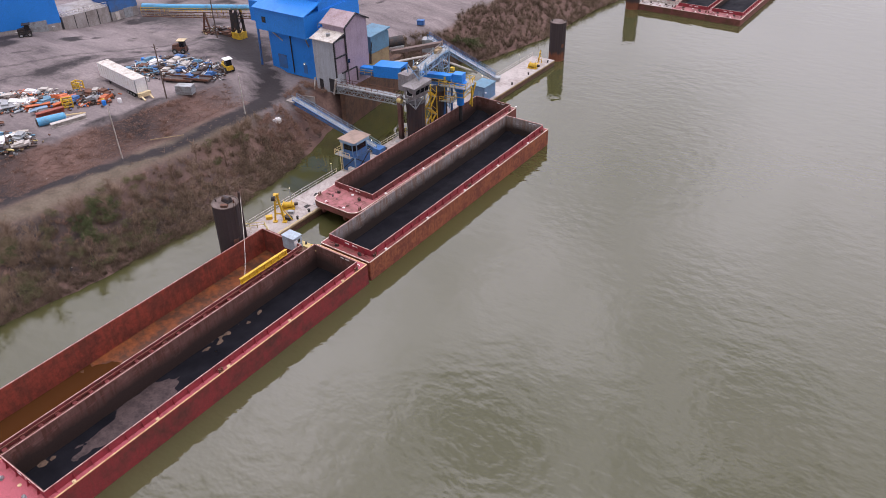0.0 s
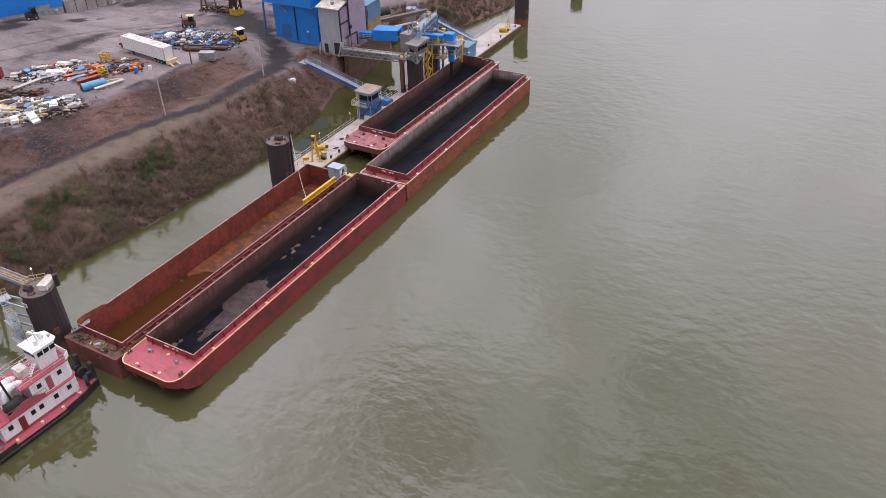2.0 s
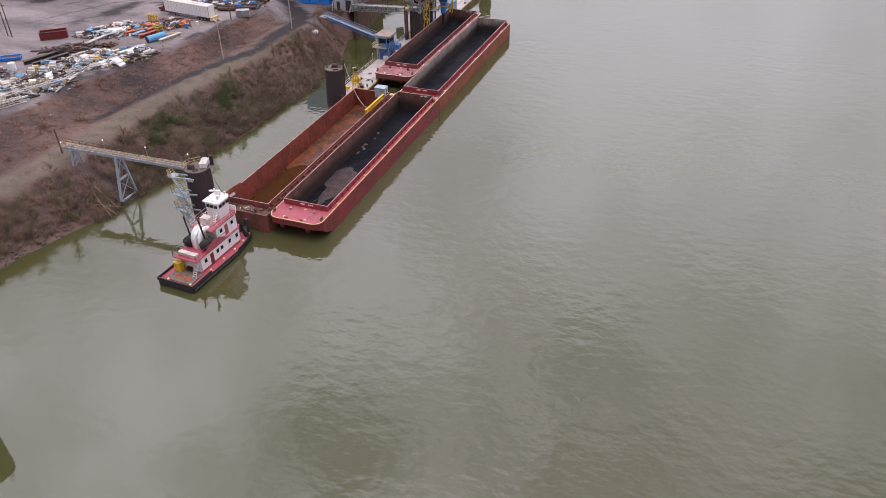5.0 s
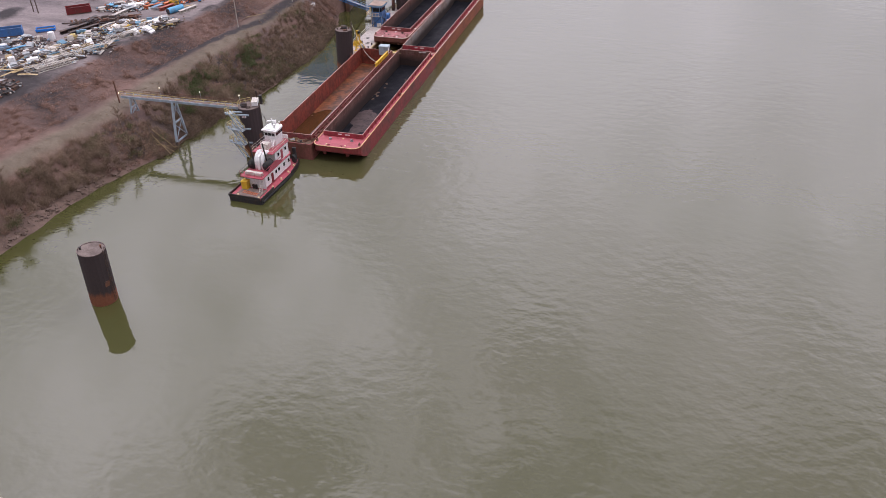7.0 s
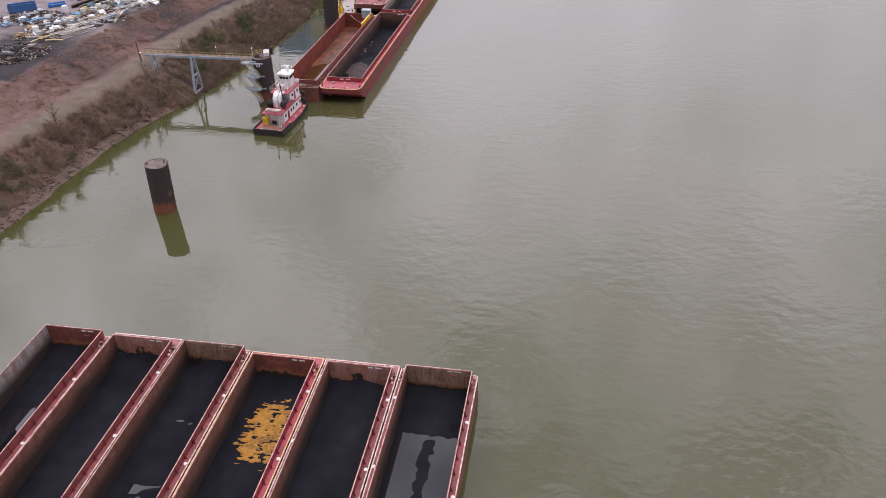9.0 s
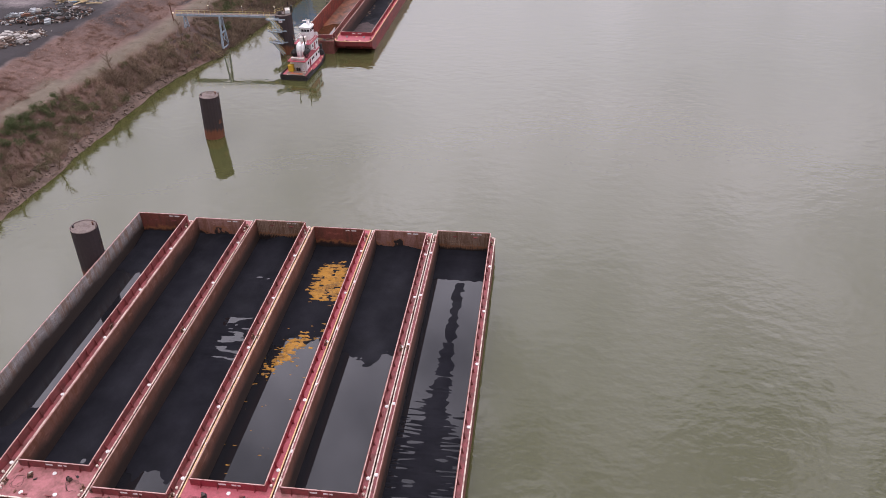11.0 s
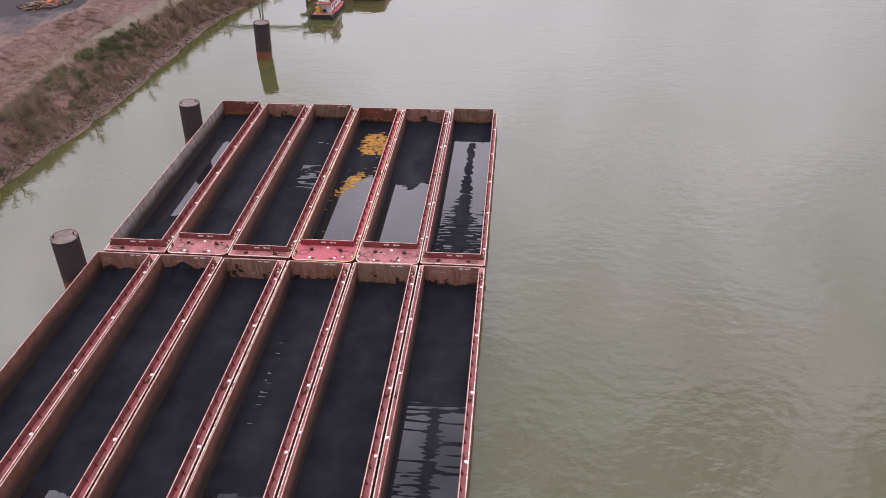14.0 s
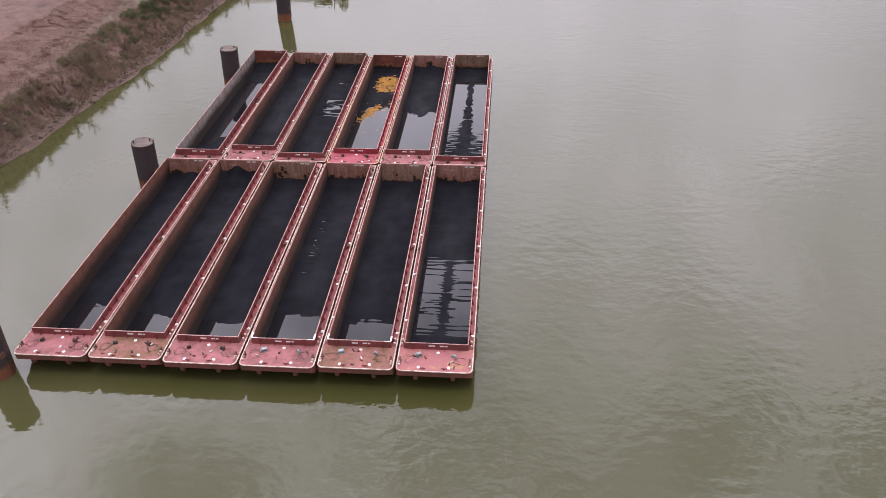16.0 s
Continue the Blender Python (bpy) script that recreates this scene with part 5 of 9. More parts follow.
part("anchor_ring", Geo().box((0.9, -1.0, 15.45), (1.1, 0.6, 0.4), 30), M_scrap_rust, cell_up)
part("spud", Geo().cyl((1.62, 1.78, 0), (1.62, 1.78, 16.9), 0.2, 10), M_cell, cell_up, "slender dark steel spud beside the cell")
cell_cat = mooring_cell(-92.6, 16.2, 11.0, 2.35, "brown mooring cell with a stair and a walkway landing")
# white tank box and posts on the landing cell
part("tank_box", Geo().box((1.0, 1.1, 15.6), (1.2, 2.6, 0.8), 20), M_white, cell_cat, "white metal locker")
part("post", Geo().cyl((2.0, 1.9, 15), (2.0, 1.9, 16.9), 0.35, 10), M_black_steel, cell_cat)
part("post", Geo().cyl((0.9, 2.4, 15), (0.9, 2.4, 17.6), 0.12, 8), M_black_steel, cell_cat)
part("landing_rail", railing(railing(Geo(), (-2.2, 0.6, 15.05), (-0.6, 2.1, 15.05), 1.05, 0.9, 0.07), (-2.2, 0.6, 15.05), (-2.2, -0.8, 15.05), 1.05, 0.9, 0.07), M_yellow_pale, cell_cat, "faded yellow rail")
part("locker_lid", Geo().box((1.0, 1.1, 16.04), (1.35, 2.75, 0.08), 20), M_offwhite, cell_cat)
part("winch_stand", Geo().box((-0.6, -0.9, 15.35), (1.1, 0.8, 0.55), 15).cyl((-1.1, -0.9, 15.7), (-0.1, -0.75, 15.7), 0.3, 10), M_scrap_dark, cell_cat)
part("coil", Geo().pipe([(0.5 + 0.5 * math.cos(0.6 * k), -1.3 + 0.5 * math.sin(0.6 * k), 15.1 + 0.012 * k) for k in range(24)], 0.05, 5), M_cable, cell_cat)
part("sign_board", Geo().box((-0.2, -2.42, 13.6), (1.0, 0.06, 0.7)), M_white, cell_cat, "small white notice board")
part("sign_bar", Geo().box((-0.2, -2.465, 13.7), (0.7, 0.02, 0.12)).box((-0.2, -2.465, 13.45), (0.7, 0.02, 0.10)), M_brownred, cell_cat)


def stair_flight(parent, p, q, width, mat, rail):
    """Stringers, treads and rails between two landings."""
    p, q = Vector(p), Vector(q)
    d = (q - p)
    side = Vector((-d.y, d.x, 0)).normalized() * width / 2
    g = Geo()
    for s in (side, -side):
        g.beam(p + s, q + s, 0.08, 0.28)
    part("stringer", g, mat, parent)
    tread = None
    n = max(4, int(abs(d.z) / 0.24))
    for k in range(1, n):
        c = p.lerp(q, k / n)
        if tread is None:
            tread = part("tread", Geo().box((0, 0, 0), (0.28, width - 0.1, 0.04)), mat, parent)
            tread.location = c
            tread.rotation_euler = (0, 0, math.atan2(d.y, d.x))
        else:
            o = again(tread, c)
            o.rotation_euler = (0, 0, math.atan2(d.y, d.x))
    for s in (side, -side):
        part("handrail", railing(Geo(), p + s, q + s, 1.0, 1.2), rail, parent)


stair = thing("stair_tower", "pale blue steel stair flights with yellow rails on a mooring cell", "stair", (-93.3, 12.6, 0))
for k, z in enumerate((10.6, 7.4, 4.2)):
    top_l, foot = (-1.9, -0.1, z), (1.3, -1.3, z - 3.2)
    stair_flight(stair, top_l, foot, 0.9, M_steel_pale, M_yellow_pale)
    part("landing", Geo().box((-2.3, 0.3, z), (1.7, 1.5, 0.1), -20), M_steel_pale, stair)
    part("landing_rail", railing(railing(Geo(), (-3.1, -0.1, z), (-2.7, 1.1, z), 1.05, 0.6, 0.07), (-3.1, -0.1, z), (-1.9, -0.6, z), 1.05, 0.6, 0.07), M_yellow_pale, stair)
    part("support_beam", Geo().beam((-2.9, -0.3, z - 0.15), (2.2, 0.2, z - 0.15), 0.18, 0.3), M_steel_pale, stair)
    part("support_beam", Geo().beam((-2.6, 1.0, z - 0.15), (1.4, 1.6, z - 0.15), 0.18, 0.3), M_steel_pale, stair)
    if k:
        part("walkway", Geo().beam((1.3, -1.3, z), (-2.2, -0.6, z), 0.8, 0.1), M_steel_pale, stair)

# ---- catwalk from the bank ----
catwalk = thing("catwalk", "long steel catwalk on trestles with rusty rails and small lamps", "walkway", (-124.6, 17.3, 0))
z_cat = 10.2
ln = 29.6
part("deck_plate", Geo().box((ln / 2, 0, z_cat), (ln, 1.25, 0.08)), M_deck_wood, catwalk)
for s in (-0.68, 0.68):
    part("girder", Geo().box((ln / 2, s, z_cat - 0.2), (ln, 0.12, 0.55)), M_steel_pale, catwalk)
    part("railing", railing(Geo(), (0, s, z_cat), (ln, s, z_cat), 1.1, 1.75, 0.07), M_yellow_pale if s < 0 else M_scrap_rust, catwalk)


def trestle(x, foot, top_w, foot_w, size):
    """A braced bent of two splayed legs."""
    tops = [Vector((x, sy * top_w, z_cat - 0.4)) for sy in (-1, 1)]
    feet = [Vector((x, sy * foot_w, foot)) for sy in (-1, 1)]
    for a, b in zip(tops, feet):
        part("trestle_leg", Geo().beam(a, b, size, size * 1.2), M_steel_pale, catwalk)
    for t in (0.5, 0.97):
        part("trestle_beam", Geo().beam(tops[0].lerp(feet[0], t), tops[1].lerp(feet[1], t), size * 0.8, size), M_steel_pale, catwalk)
    for t0, t1 in ((0.02, 0.48), (0.52, 0.95)):
        for k in (0, 1):
            part("trestle_brace", Geo().beam(tops[k].lerp(feet[k], t0), tops[1 - k].lerp(feet[1 - k], t1), 0.13), M_steel_pale, catwalk)


trestle(12.9, 0.5, 0.7, 2.3, 0.36)
for sy in (-2.3, 2.3):
    part("pile_stub", Geo().cyl((12.9, sy, -3.0), (12.9, sy, 0.9), 0.28, 10), M_cell, catwalk, "dark piles in the water")
trestle(2.2, 5.6, 0.6, 1.5, 0.26)


def lamp_material():
    m, nt, bsdf = blank("small_lamp_glow")
    bsdf.inputs["Base Color"].default_value = (0.9, 0.85, 0.7, 1)
    bsdf.inputs["Emission Color"].default_value = (1.0, 0.86, 0.62, 1)
    bsdf.inputs["Emission Strength"].default_value = 2.5
    return m


M_lamp = lamp_material()


def lamp_bulb(g, p, r=0.12):
    return g.cyl((p[0], p[1], p[2] - r), (p[0], p[1], p[2]), r * 0.6, 8, r).cyl(p, (p[0], p[1], p[2] + r), r, 8, r * 0.5)


for x in (9.5, 19.5, 29.0):
    lp = part("lamp_post", Geo().beam((x, 0.7, z_cat), (x, 0.7, z_cat + 2.1), 0.07), M_galv, catwalk)
    part("lamp", lamp_bulb(Geo(), (x, 0.7, z_cat + 2.2)), M_lamp, lp, "small lit lamp")


def pole(x, y, h, m=None, r=0.16, label="weathered wooden utility pole", lean=(0, 0), arm=True, lamp=False):
    z = ground_z(x, y) - 0.3
    p = thing("utility_pole", label, "pole", (x, y, z), 0, "utility poles")
    part("shaft", Geo().cyl((0, 0, 0), (lean[0], lean[1], h + 0.3), r, 8, r * 0.7), m or M_wood, p)
    if arm:
        part("crossarm", Geo().beam((lean[0] - 0.9, lean[1], h - 0.4), (lean[0] + 0.9, lean[1], h - 0.4), 0.12), M_wood, p)
    if lamp:
        part("lamp", lamp_bulb(Geo(), (lean[0] * 0.5 + 0.4, lean[1] * 0.5, h * 0.5), 0.13), M_lamp, p)
    return p


pole(-124.3, 72.6, 10.5, M_offwhite, 0.13, "slim pale metal pole beside the track", arm=False)
pole(-133.2, 91.2, 11.5)
pole(-119.6, 99.8, 8.5, M_offwhite, 0.13, "slim pale metal pole beside the track", arm=False)
pole(-155.8, 125.2, 11.0)
pole(-126.3, 17.9, 5.0, M_scrap_rust, 0.19, "dark brown pole at the foot of the catwalk", (-0.4, 0.2), False, True)
pole(-183.0, 62.2, 9.0)
pole(-181.0, 61.6, 9.0)
pole(-113.0, 140.4, 12.6, M_wood, 0.16, "tall pole with a red box near the top")
pole(-112.4, 139.6, 11.6, M_galv, 0.12, "slim grey metal mast", arm=False)
red_box = single("signal_box", Geo().box((0, 0, 0), (1.1, 0.9, 1.5)).box((0, 0, 0.85), (1.3, 1.1, 0.2)), M_red_box, "red metal box strapped to a pole", "box", (-113.0, 139.7, ground_z(-113, 140.4) + 11.6))
red_box.data.materials[0] = M_deck_red

# ---- towboat ----
tug = thing("towboat", "small white and red towboat pushing against a barge", "towboat", (-84.75, -4.9, -0.38), -4.0)
tug.scale = (0.94, 1, 1.15)
hull_line = [(-3.9, 0.25), (-3.6, 0.0), (3.6, 0.0), (3.9, 0.25), (3.95, 12.5), (3.5, 15.6), (2.7, 18.3), (-2.7, 18.3), (-3.5, 15.6), (-3.95, 12.5)]
part("hull", Geo().prism(hull_line, -1.2, 1.15), M_black_steel, tug, "black steel hull")
part("main_deck", Geo().prism([(x * 0.985, 0.1 + y * 0.99) for x, y in hull_line], 1.15, 1.19), M_tug_red, tug, "pinkish red painted deck")
g = Geo().beam((-3.7, 0.12, 1.35), (3.7, 0.12, 1.35), 0.16, 0.6)
for s in (-3.88, 3.88):
    g.beam((s, 0.1, 1.33), (s, 5.2, 1.33), 0.16, 0.56)
part("stern_bulwark", g, M_black_steel, tug)
g = Geo()
for p, q in zip(hull_line[4:9], hull_line[5:10]):
    g.beam((p[0], p[1], 1.2), (q[0], q[1], 1.2), 0.16, 0.35)
part("bow_bulwark", g, M_black_steel, tug)
for s in (-1, 1):
    part("fender", Geo().cyl((s * 4.0, 0.5, 0.75), (s * 4.0, 12.5, 0.75), 0.16, 8), M_rubber, tug)
part("afterdeck", Geo().box((0.1, 2.4, 1.26), (5.6, 3.2, 0.14)), M_deck_wood, tug, "worn brown after deck")
g = Geo()
for k in range(9):
    g.box((-1.6 + 0.42 * k, 2.2 - 0.05 * k, 1.36), (0.10, 0.7, 0.06))
g.beam((-1.8, 1.85, 1.36), (2.0, 1.5, 1.36), 0.08).beam((-1.8, 2.55, 1.36), (2.0, 2.15, 1.36), 0.08)
part("ladder_on_deck", g, M_orange, tug, "orange ladder lying flat")
part("deck_box", Geo().box((-1.9, 3.7, 2.0), (1.4, 1.2, 1.5)).box((-1.9, 3.7, 2.8), (1.5, 1.3, 0.12)), M_yellow, tug, "yellow deck box")
house = part("deckhouse", Geo().prism([(-2.5, 4.6), (2.5, 4.6), (2.5, 15.0), (1.9, 15.9), (-1.9, 15.9), (-2.5, 15.0)], 1.15, 3.65), M_white, tug, "white painted deckhouse")
part("house_roof", Geo().prism([(-2.7, 3.3), (2.7, 3.3), (2.7, 15.2), (2.0, 16.1), (-2.0, 16.1), (-2.7, 15.2)], 3.65, 3.78), M_tug_red, tug, "pinkish red deck over the house")
part("house_skirt", Geo().span(2.502, 2.53, 4.6, 15.0, 1.2, 1.55), M_tug_red, tug)
part("house_skirt", Geo().span(-2.53, -2.502, 4.6, 15.0, 1.2, 1.55), M_tug_red, tug)
upper = part("upper_house", Geo().prism([(-2.3, 9.8), (2.3, 9.8), (2.3, 15.2), (1.8, 15.8), (-1.8, 15.8), (-2.3, 15.2)], 3.78, 6.2), M_white, tug, "white upper cabin")
part("upper_roof", Geo().prism([(-2.5, 8.6), (2.5, 8.6), (2.5, 15.4), (1.95, 16.1), (-1.95, 16.1), (-2.5, 15.4)], 6.2, 6.32), M_tug_red, tug, "pinkish red upper deck")
pilot = part("pilothouse", Geo().add([(-1.3, 12.4, 6.32), (1.3, 12.4, 6.32), (1.3, 15.0, 6.32), (-1.3, 15.0, 6.32), (-1.42, 12.3, 9.1), (1.42, 12.3, 9.1), (1.42, 15.2, 9.1), (-1.42, 15.2, 9.1)],
     [(3, 2, 1, 0), (4, 5, 6, 7), (0, 1, 5, 4), (1, 2, 6, 5), (2, 3, 7, 6), (3, 0, 4, 7)]), M_white, tug, "white pilothouse with dark windows")
part("pilothouse_roof", Geo().prism([(-1.75, 12.0), (1.75, 12.0), (1.75, 15.0), (1.2, 15.7), (-1.2, 15.7), (-1.75, 15.0)], 9.1, 9.28).prism([(-1.4, 12.4), (1.4, 12.4), (1.4, 14.8), (-1.4, 14.8)], 9.28, 9.38), M_white, tug, "overhanging white roof")
g = Geo().cyl((0, 13.8, 9.55), (0, 13.8, 10.9), 0.12, 8).box((0, 13.8, 10.5), (2.0, 0.35, 0.18), 20).box((0.3, 14.3, 9.9), (0.7, 0.5, 0.5)).cyl((0.9, 13.2, 9.55), (0.9, 13.2, 10.1), 0.25, 10)
part("radar_mast", g, M_white, tug)
win = part("window", Geo().box((0, 0, 0), (0.05, 0.72, 0.55)), M_glass, pilot)
win.location = (1.405, 13.0, 8.45)
for x, y, rz in ((1.405, 13.9, 0), (1.405, 14.8, 0), (-1.405, 13.0, 0), (-1.405, 13.9, 0), (-1.405, 14.8, 0), (-0.85, 12.33, 90), (0.0, 12.33, 90), (0.85, 12.33, 90), (-0.85, 15.17, 90), (0.0, 15.17, 90), (0.85, 15.17, 90)):
    again(win, (x, y, 8.45), rz)
w2 = part("window", Geo().box((0, 0, 0), (0.05, 0.62, 0.62)), M_glass, house)
w2.location = (2.52, 5.8, 2.75)
for y in (9.0, 10.2, 12.4, 14.4):
    again(w2, (2.52, y, 2.75))
for y in (5.8, 9.0, 10.2, 12.4):
    again(w2, (-2.52, y, 2.75))
w3 = part("window", Geo().box((0, 0, 0), (0.05, 0.6, 0.6)), M_glass, upper)
w3.location = (2.32, 14.0, 5.3)
again(w3, (2.32, 11.0, 5.3))
part("door", Geo().box((2.52, 7.4, 2.25), (0.06, 0.85, 1.9)), M_red_box, house, "dark red door")
part("door", Geo().box((2.32, 12.4, 4.85), (0.06, 0.8, 1.8)), M_deck_red, upper, "red door")
# engine casing with curved white ducts, exhausts and mufflers
for sx in (-0.75, 0.75):
    g = Geo().pipe([(sx, 7.2, 3.8), (sx, 7.2, 5.0), (sx, 7.3, 5.6), (sx, 7.7, 6.15), (sx, 8.3, 6.4), (sx, 8.9, 6.4), (sx, 9.4, 6.2), (sx, 9.8, 5.8)], 0.45, 14)
    part("air_duct", g, M_white, tug, "white curved ventilation duct", True)
for sx in (-1.85, 1.8):
    g = Geo().cyl((sx, 6.4, 4.75), (sx, 8.6, 4.75), 0.75, 16).cyl((sx, 6.2, 4.75), (sx, 6.4, 4.75), 0.4, 12).cyl((sx, 8.6, 4.75), (sx, 8.8, 4.75), 0.4, 12)
    g.box((sx, 7.5, 4.0), (0.9, 1.4, 0.45))
    part("muffler", g, M_rubber, tug, "fat black muffler drum", True)
    part("exhaust_pipe", Geo().cyl((sx * 0.9, 7.6, 4.8), (sx * 0.9 - 0.3, 7.2, 8.9), 0.15, 10), M_black_steel, tug, "black exhaust stack")
part("duct_housing", Geo().prism_x([(6.6, 3.8), (9.4, 3.8), (9.4, 5.6), (9.0, 6.3), (8.0, 6.6), (7.0, 6.3), (6.6, 5.6)], -0.25, 0.25), M_white, tug, "white arched engine casing")
g = Geo()
for k in range(7):
    a0, a1 = 6.0 + 0.75 * k, 6.75 + 0.75 * k
    z0, z1 = 4.2 + 0.75 * math.sin(math.pi * k / 7), 4.2 + 0.75 * math.sin(math.pi * (k + 1) / 7)
    g.hexa([(2.60, a0, 3.78), (2.68, a0, 3.78), (2.68, a1, 3.78), (2.60, a1, 3.78), (2.60, a0, z0), (2.68, a0, z0), (2.68, a1, z1), (2.60, a1, z1)])
part("curved_bulwark", g, M_deck_red, tug, "curved red bulwark panel")
g = Geo()
for sx in (-0.3, 0.3):
    g.beam((1.0 + sx, 10.9, 6.4), (0.7 + sx, 12.3, 7.6), 0.06, 0.16)
for k in range(6):
    g.beam((0.66, 11.1 + 0.2 * k, 6.6 + 0.17 * k), (1.30, 11.1 + 0.2 * k, 6.6 + 0.17 * k), 0.14, 0.04)
part("aft_ladder", g, M_white, tug)
part("aft_rail", railing(railing(Geo(), (-1.3, 11.2, 6.32), (-1.3, 12.3, 6.32), 1.1, 0.6, 0.05), (0.2, 11.0, 6.32), (0.2, 12.3, 6.32), 1.2, 0.6, 0.05), M_white, tug)
part("front_bulwark", Geo().beam((-2.0, 16.05, 6.75), (2.0, 16.05, 6.75), 0.08, 0.8).beam((2.0, 16.05, 6.75), (2.5, 15.3, 6.75), 0.08, 0.8), M_white, tug)
part("searchlight", Geo().cyl((1.0, 15.0, 9.4), (1.0, 15.0, 9.75), 0.07, 8).cyl((1.0, 14.85, 9.85), (1.0, 15.2, 9.85), 0.2, 10), M_offwhite, tug)
part("antenna", Geo().cyl((-1.1, 13.2, 9.3), (-1.1, 13.2, 11.6), 0.035, 6), M_black_steel, tug)
part("generator", Geo().box((0.0, 8.1, 4.3), (0.9, 1.2, 1.0)), M_yellow, tug, "yellow machinery")
part("ac_unit", Geo().box((-0.2, 10.6, 6.9), (1.8, 1.3, 1.1)), M_offwhite, tug)
g = Geo()
g.cyl((-1.9, 4.5, 4.05), (2.1, 4.5, 4.05), 0.38, 12)
g.box((0.1, 4.5, 3.95), (4.0, 0.76, 0.3))
g.box((0.1, 4.5, 4.15), (3.9, 0.85, 0.42))
part("life_raft_canister", g, M_offwhite, tug, "long off-white canister")
for s in (-2.62, 2.62):
    part("deck_rail", railing(Geo(), (s, 3.5, 3.78), (s, 11.5, 3.78), 1.0, 1.6, 0.045), M_black_steel if s < 0 else M_tug_red, tug)
part("deck_rail", railing(Geo(), (-2.62, 3.4, 3.78), (2.62, 3.4, 3.78), 1.0, 1.5, 0.045), M_tug_red, tug)
for s in (-2.42, 2.42):
    part("deck_rail", railing(Geo(), (s, 8.7, 6.32), (s, 15.3, 6.32), 1.0, 1.6, 0.045), M_offwhite, tug)
part("deck_rail", railing(Geo(), (-2.42, 8.7, 6.32), (2.42, 8.7, 6.32), 1.0, 1.4, 0.045), M_offwhite, tug)
g = Geo()
for s in (-0.35, 0.35):
    g.beam((2.2 + s, 2.6, 1.3), (2.2 + s, 4.2, 3.75), 0.07, 0.18)
for k in range(8):
    g.beam((1.85, 2.75 + 0.19 * k, 1.5 + 0.29 * k), (2.55, 2.75 + 0.19 * k, 1.5 + 0.29 * k), 0.16, 0.04)
part("stair", g, M_offwhite, tug)
for sx in (-1.7, 1.7):
    g = Geo().box((sx, 18.4, 1.9), (0.7, 0.5, 3.2)).box((sx, 17.9, 1.5), (0.5, 0.9, 1.6))
    part("push_knee", g, M_rubber, tug, "black rubber-faced push knee")
tyre = part("tyre_fender", Geo().cyl((-0.25, 0, 0), (0.25, 0, 0), 0.75, 16), M_rubber, tug)
tyre.location = (0.4, 17.6, 1.9)
again(tyre, (-0.6, 17.5, 1.9), 10)
again(tyre, (2.4, 16.9, 1.9), 70)
cap = part("deck_fitting", Geo().cyl((0, 0, 0), (0, 0, 0.3), 0.22, 8), M_cream, tug, "cream mooring fitting")
cap.location = (3.4, 5.6, 1.19)
for x, y in ((3.4, 9.2), (3.4, 12.3), (3.1, 15.2), (-3.4, 9.0), (2.9, 0.8), (-2.0, 0.7)):
    again(cap, (x, y, 1.19))
for x in (-0.3, 0.35):
    part("oil_drum", Geo().cyl((x, 4.1, 1.33), (x, 4.1, 2.0), 0.28, 10), M_black_steel, tug)

# ---- floating dock ----
dock = thing("floating_dock", "long pale concrete-decked floating dock with a rusty side", "dock", (-91.6, 73.0, 0), -1.15)
part("pontoon", Geo().span(-3.3, 3.3, 0, 104.5, -0.8, 1.38), M_dock_side, dock)
for k in range(15):
    part("deck_slab", Geo().span(-3.3, 3.3, 7.0 * k - 0.0 + 0.02, min(104.5, 7.0 * (k + 1)) - 0.02, 1.38, 1.5), M_dock_deck, dock)
part("fender_beam", Geo().box((3.36, 52, 1.3), (0.14, 104.4, 0.3)), M_tan_clad, dock, "yellowed timber fender")
for y0, y1 in ((0.3, 26.0), (34.5, 46.0), (72.0, 104.0)):
    part("dock_rail", railing(Geo(), (-3.15, y0, 1.5), (-3.15, y1, 1.5), 1.05, 2.0, 0.06), M_offwhite, dock)
part("dock_rail", railing(Geo(), (-3.15, 0.2, 1.5), (2.6, 0.2, 1.5), 1.05, 1.6, 0.06), M_offwhite, dock)
part("end_rail", railing(railing(Geo(), (-3.1, 1.0, 1.5), (-0.4, 3.8, 1.5), 1.1, 1.3, 0.09), (-0.4, 3.8, 1.5), (2.6, 2.2, 1.5), 1.1, 1.3, 0.09), M_yellow_pale, dock, "yellow end rail")
part("edge_line", Geo().box((3.1, 20.0, 1.515), (0.22, 39.0, 0.03)), M_yellow_pale, dock, "faded yellow edge line")
for k, (x, y) in enumerate(((0.9, 13.2), (1.6, 15.0), (-0.6, 17.4), (-1.9, 44.0), (0.2, 47.5))):
    part("hatch_plate", Geo().box((x, y, 1.52), (0.9, 1.1, 0.04), 12 * k), M_black_steel if k % 2 == 0 else M_galv, dock)
for k, (x, y, rz) in enumerate(((-1.8, 47.0, 15), (-0.9, 49.6, -20), (0.4, 51.5, 40), (-2.1, 52.5, 5))):
    part("pipe_rack", railing(railing(Geo(), (x - 1.2, y, 1.5), (x + 1.2, y + 0.4, 1.5), 1.2, 0.8, 0.10), (x - 1.2, y + 1.2, 1.5), (x + 1.2, y + 1.6, 1.5), 1.2, 0.8, 0.10), M_offwhite if k % 2 else M_yellow_pale, dock)
for y in (13.0, 24.5, 37.0, 79.0, 97.0):
    lp = part("lamp_post", Geo().beam((-3.0, y, 1.5), (-3.0, y, 4.2), 0.08), M_galv, dock)
    part("lamp", lamp_bulb(Geo(), (-3.0, y, 4.3), 0.09), M_lamp, lp, "small lit lamp")
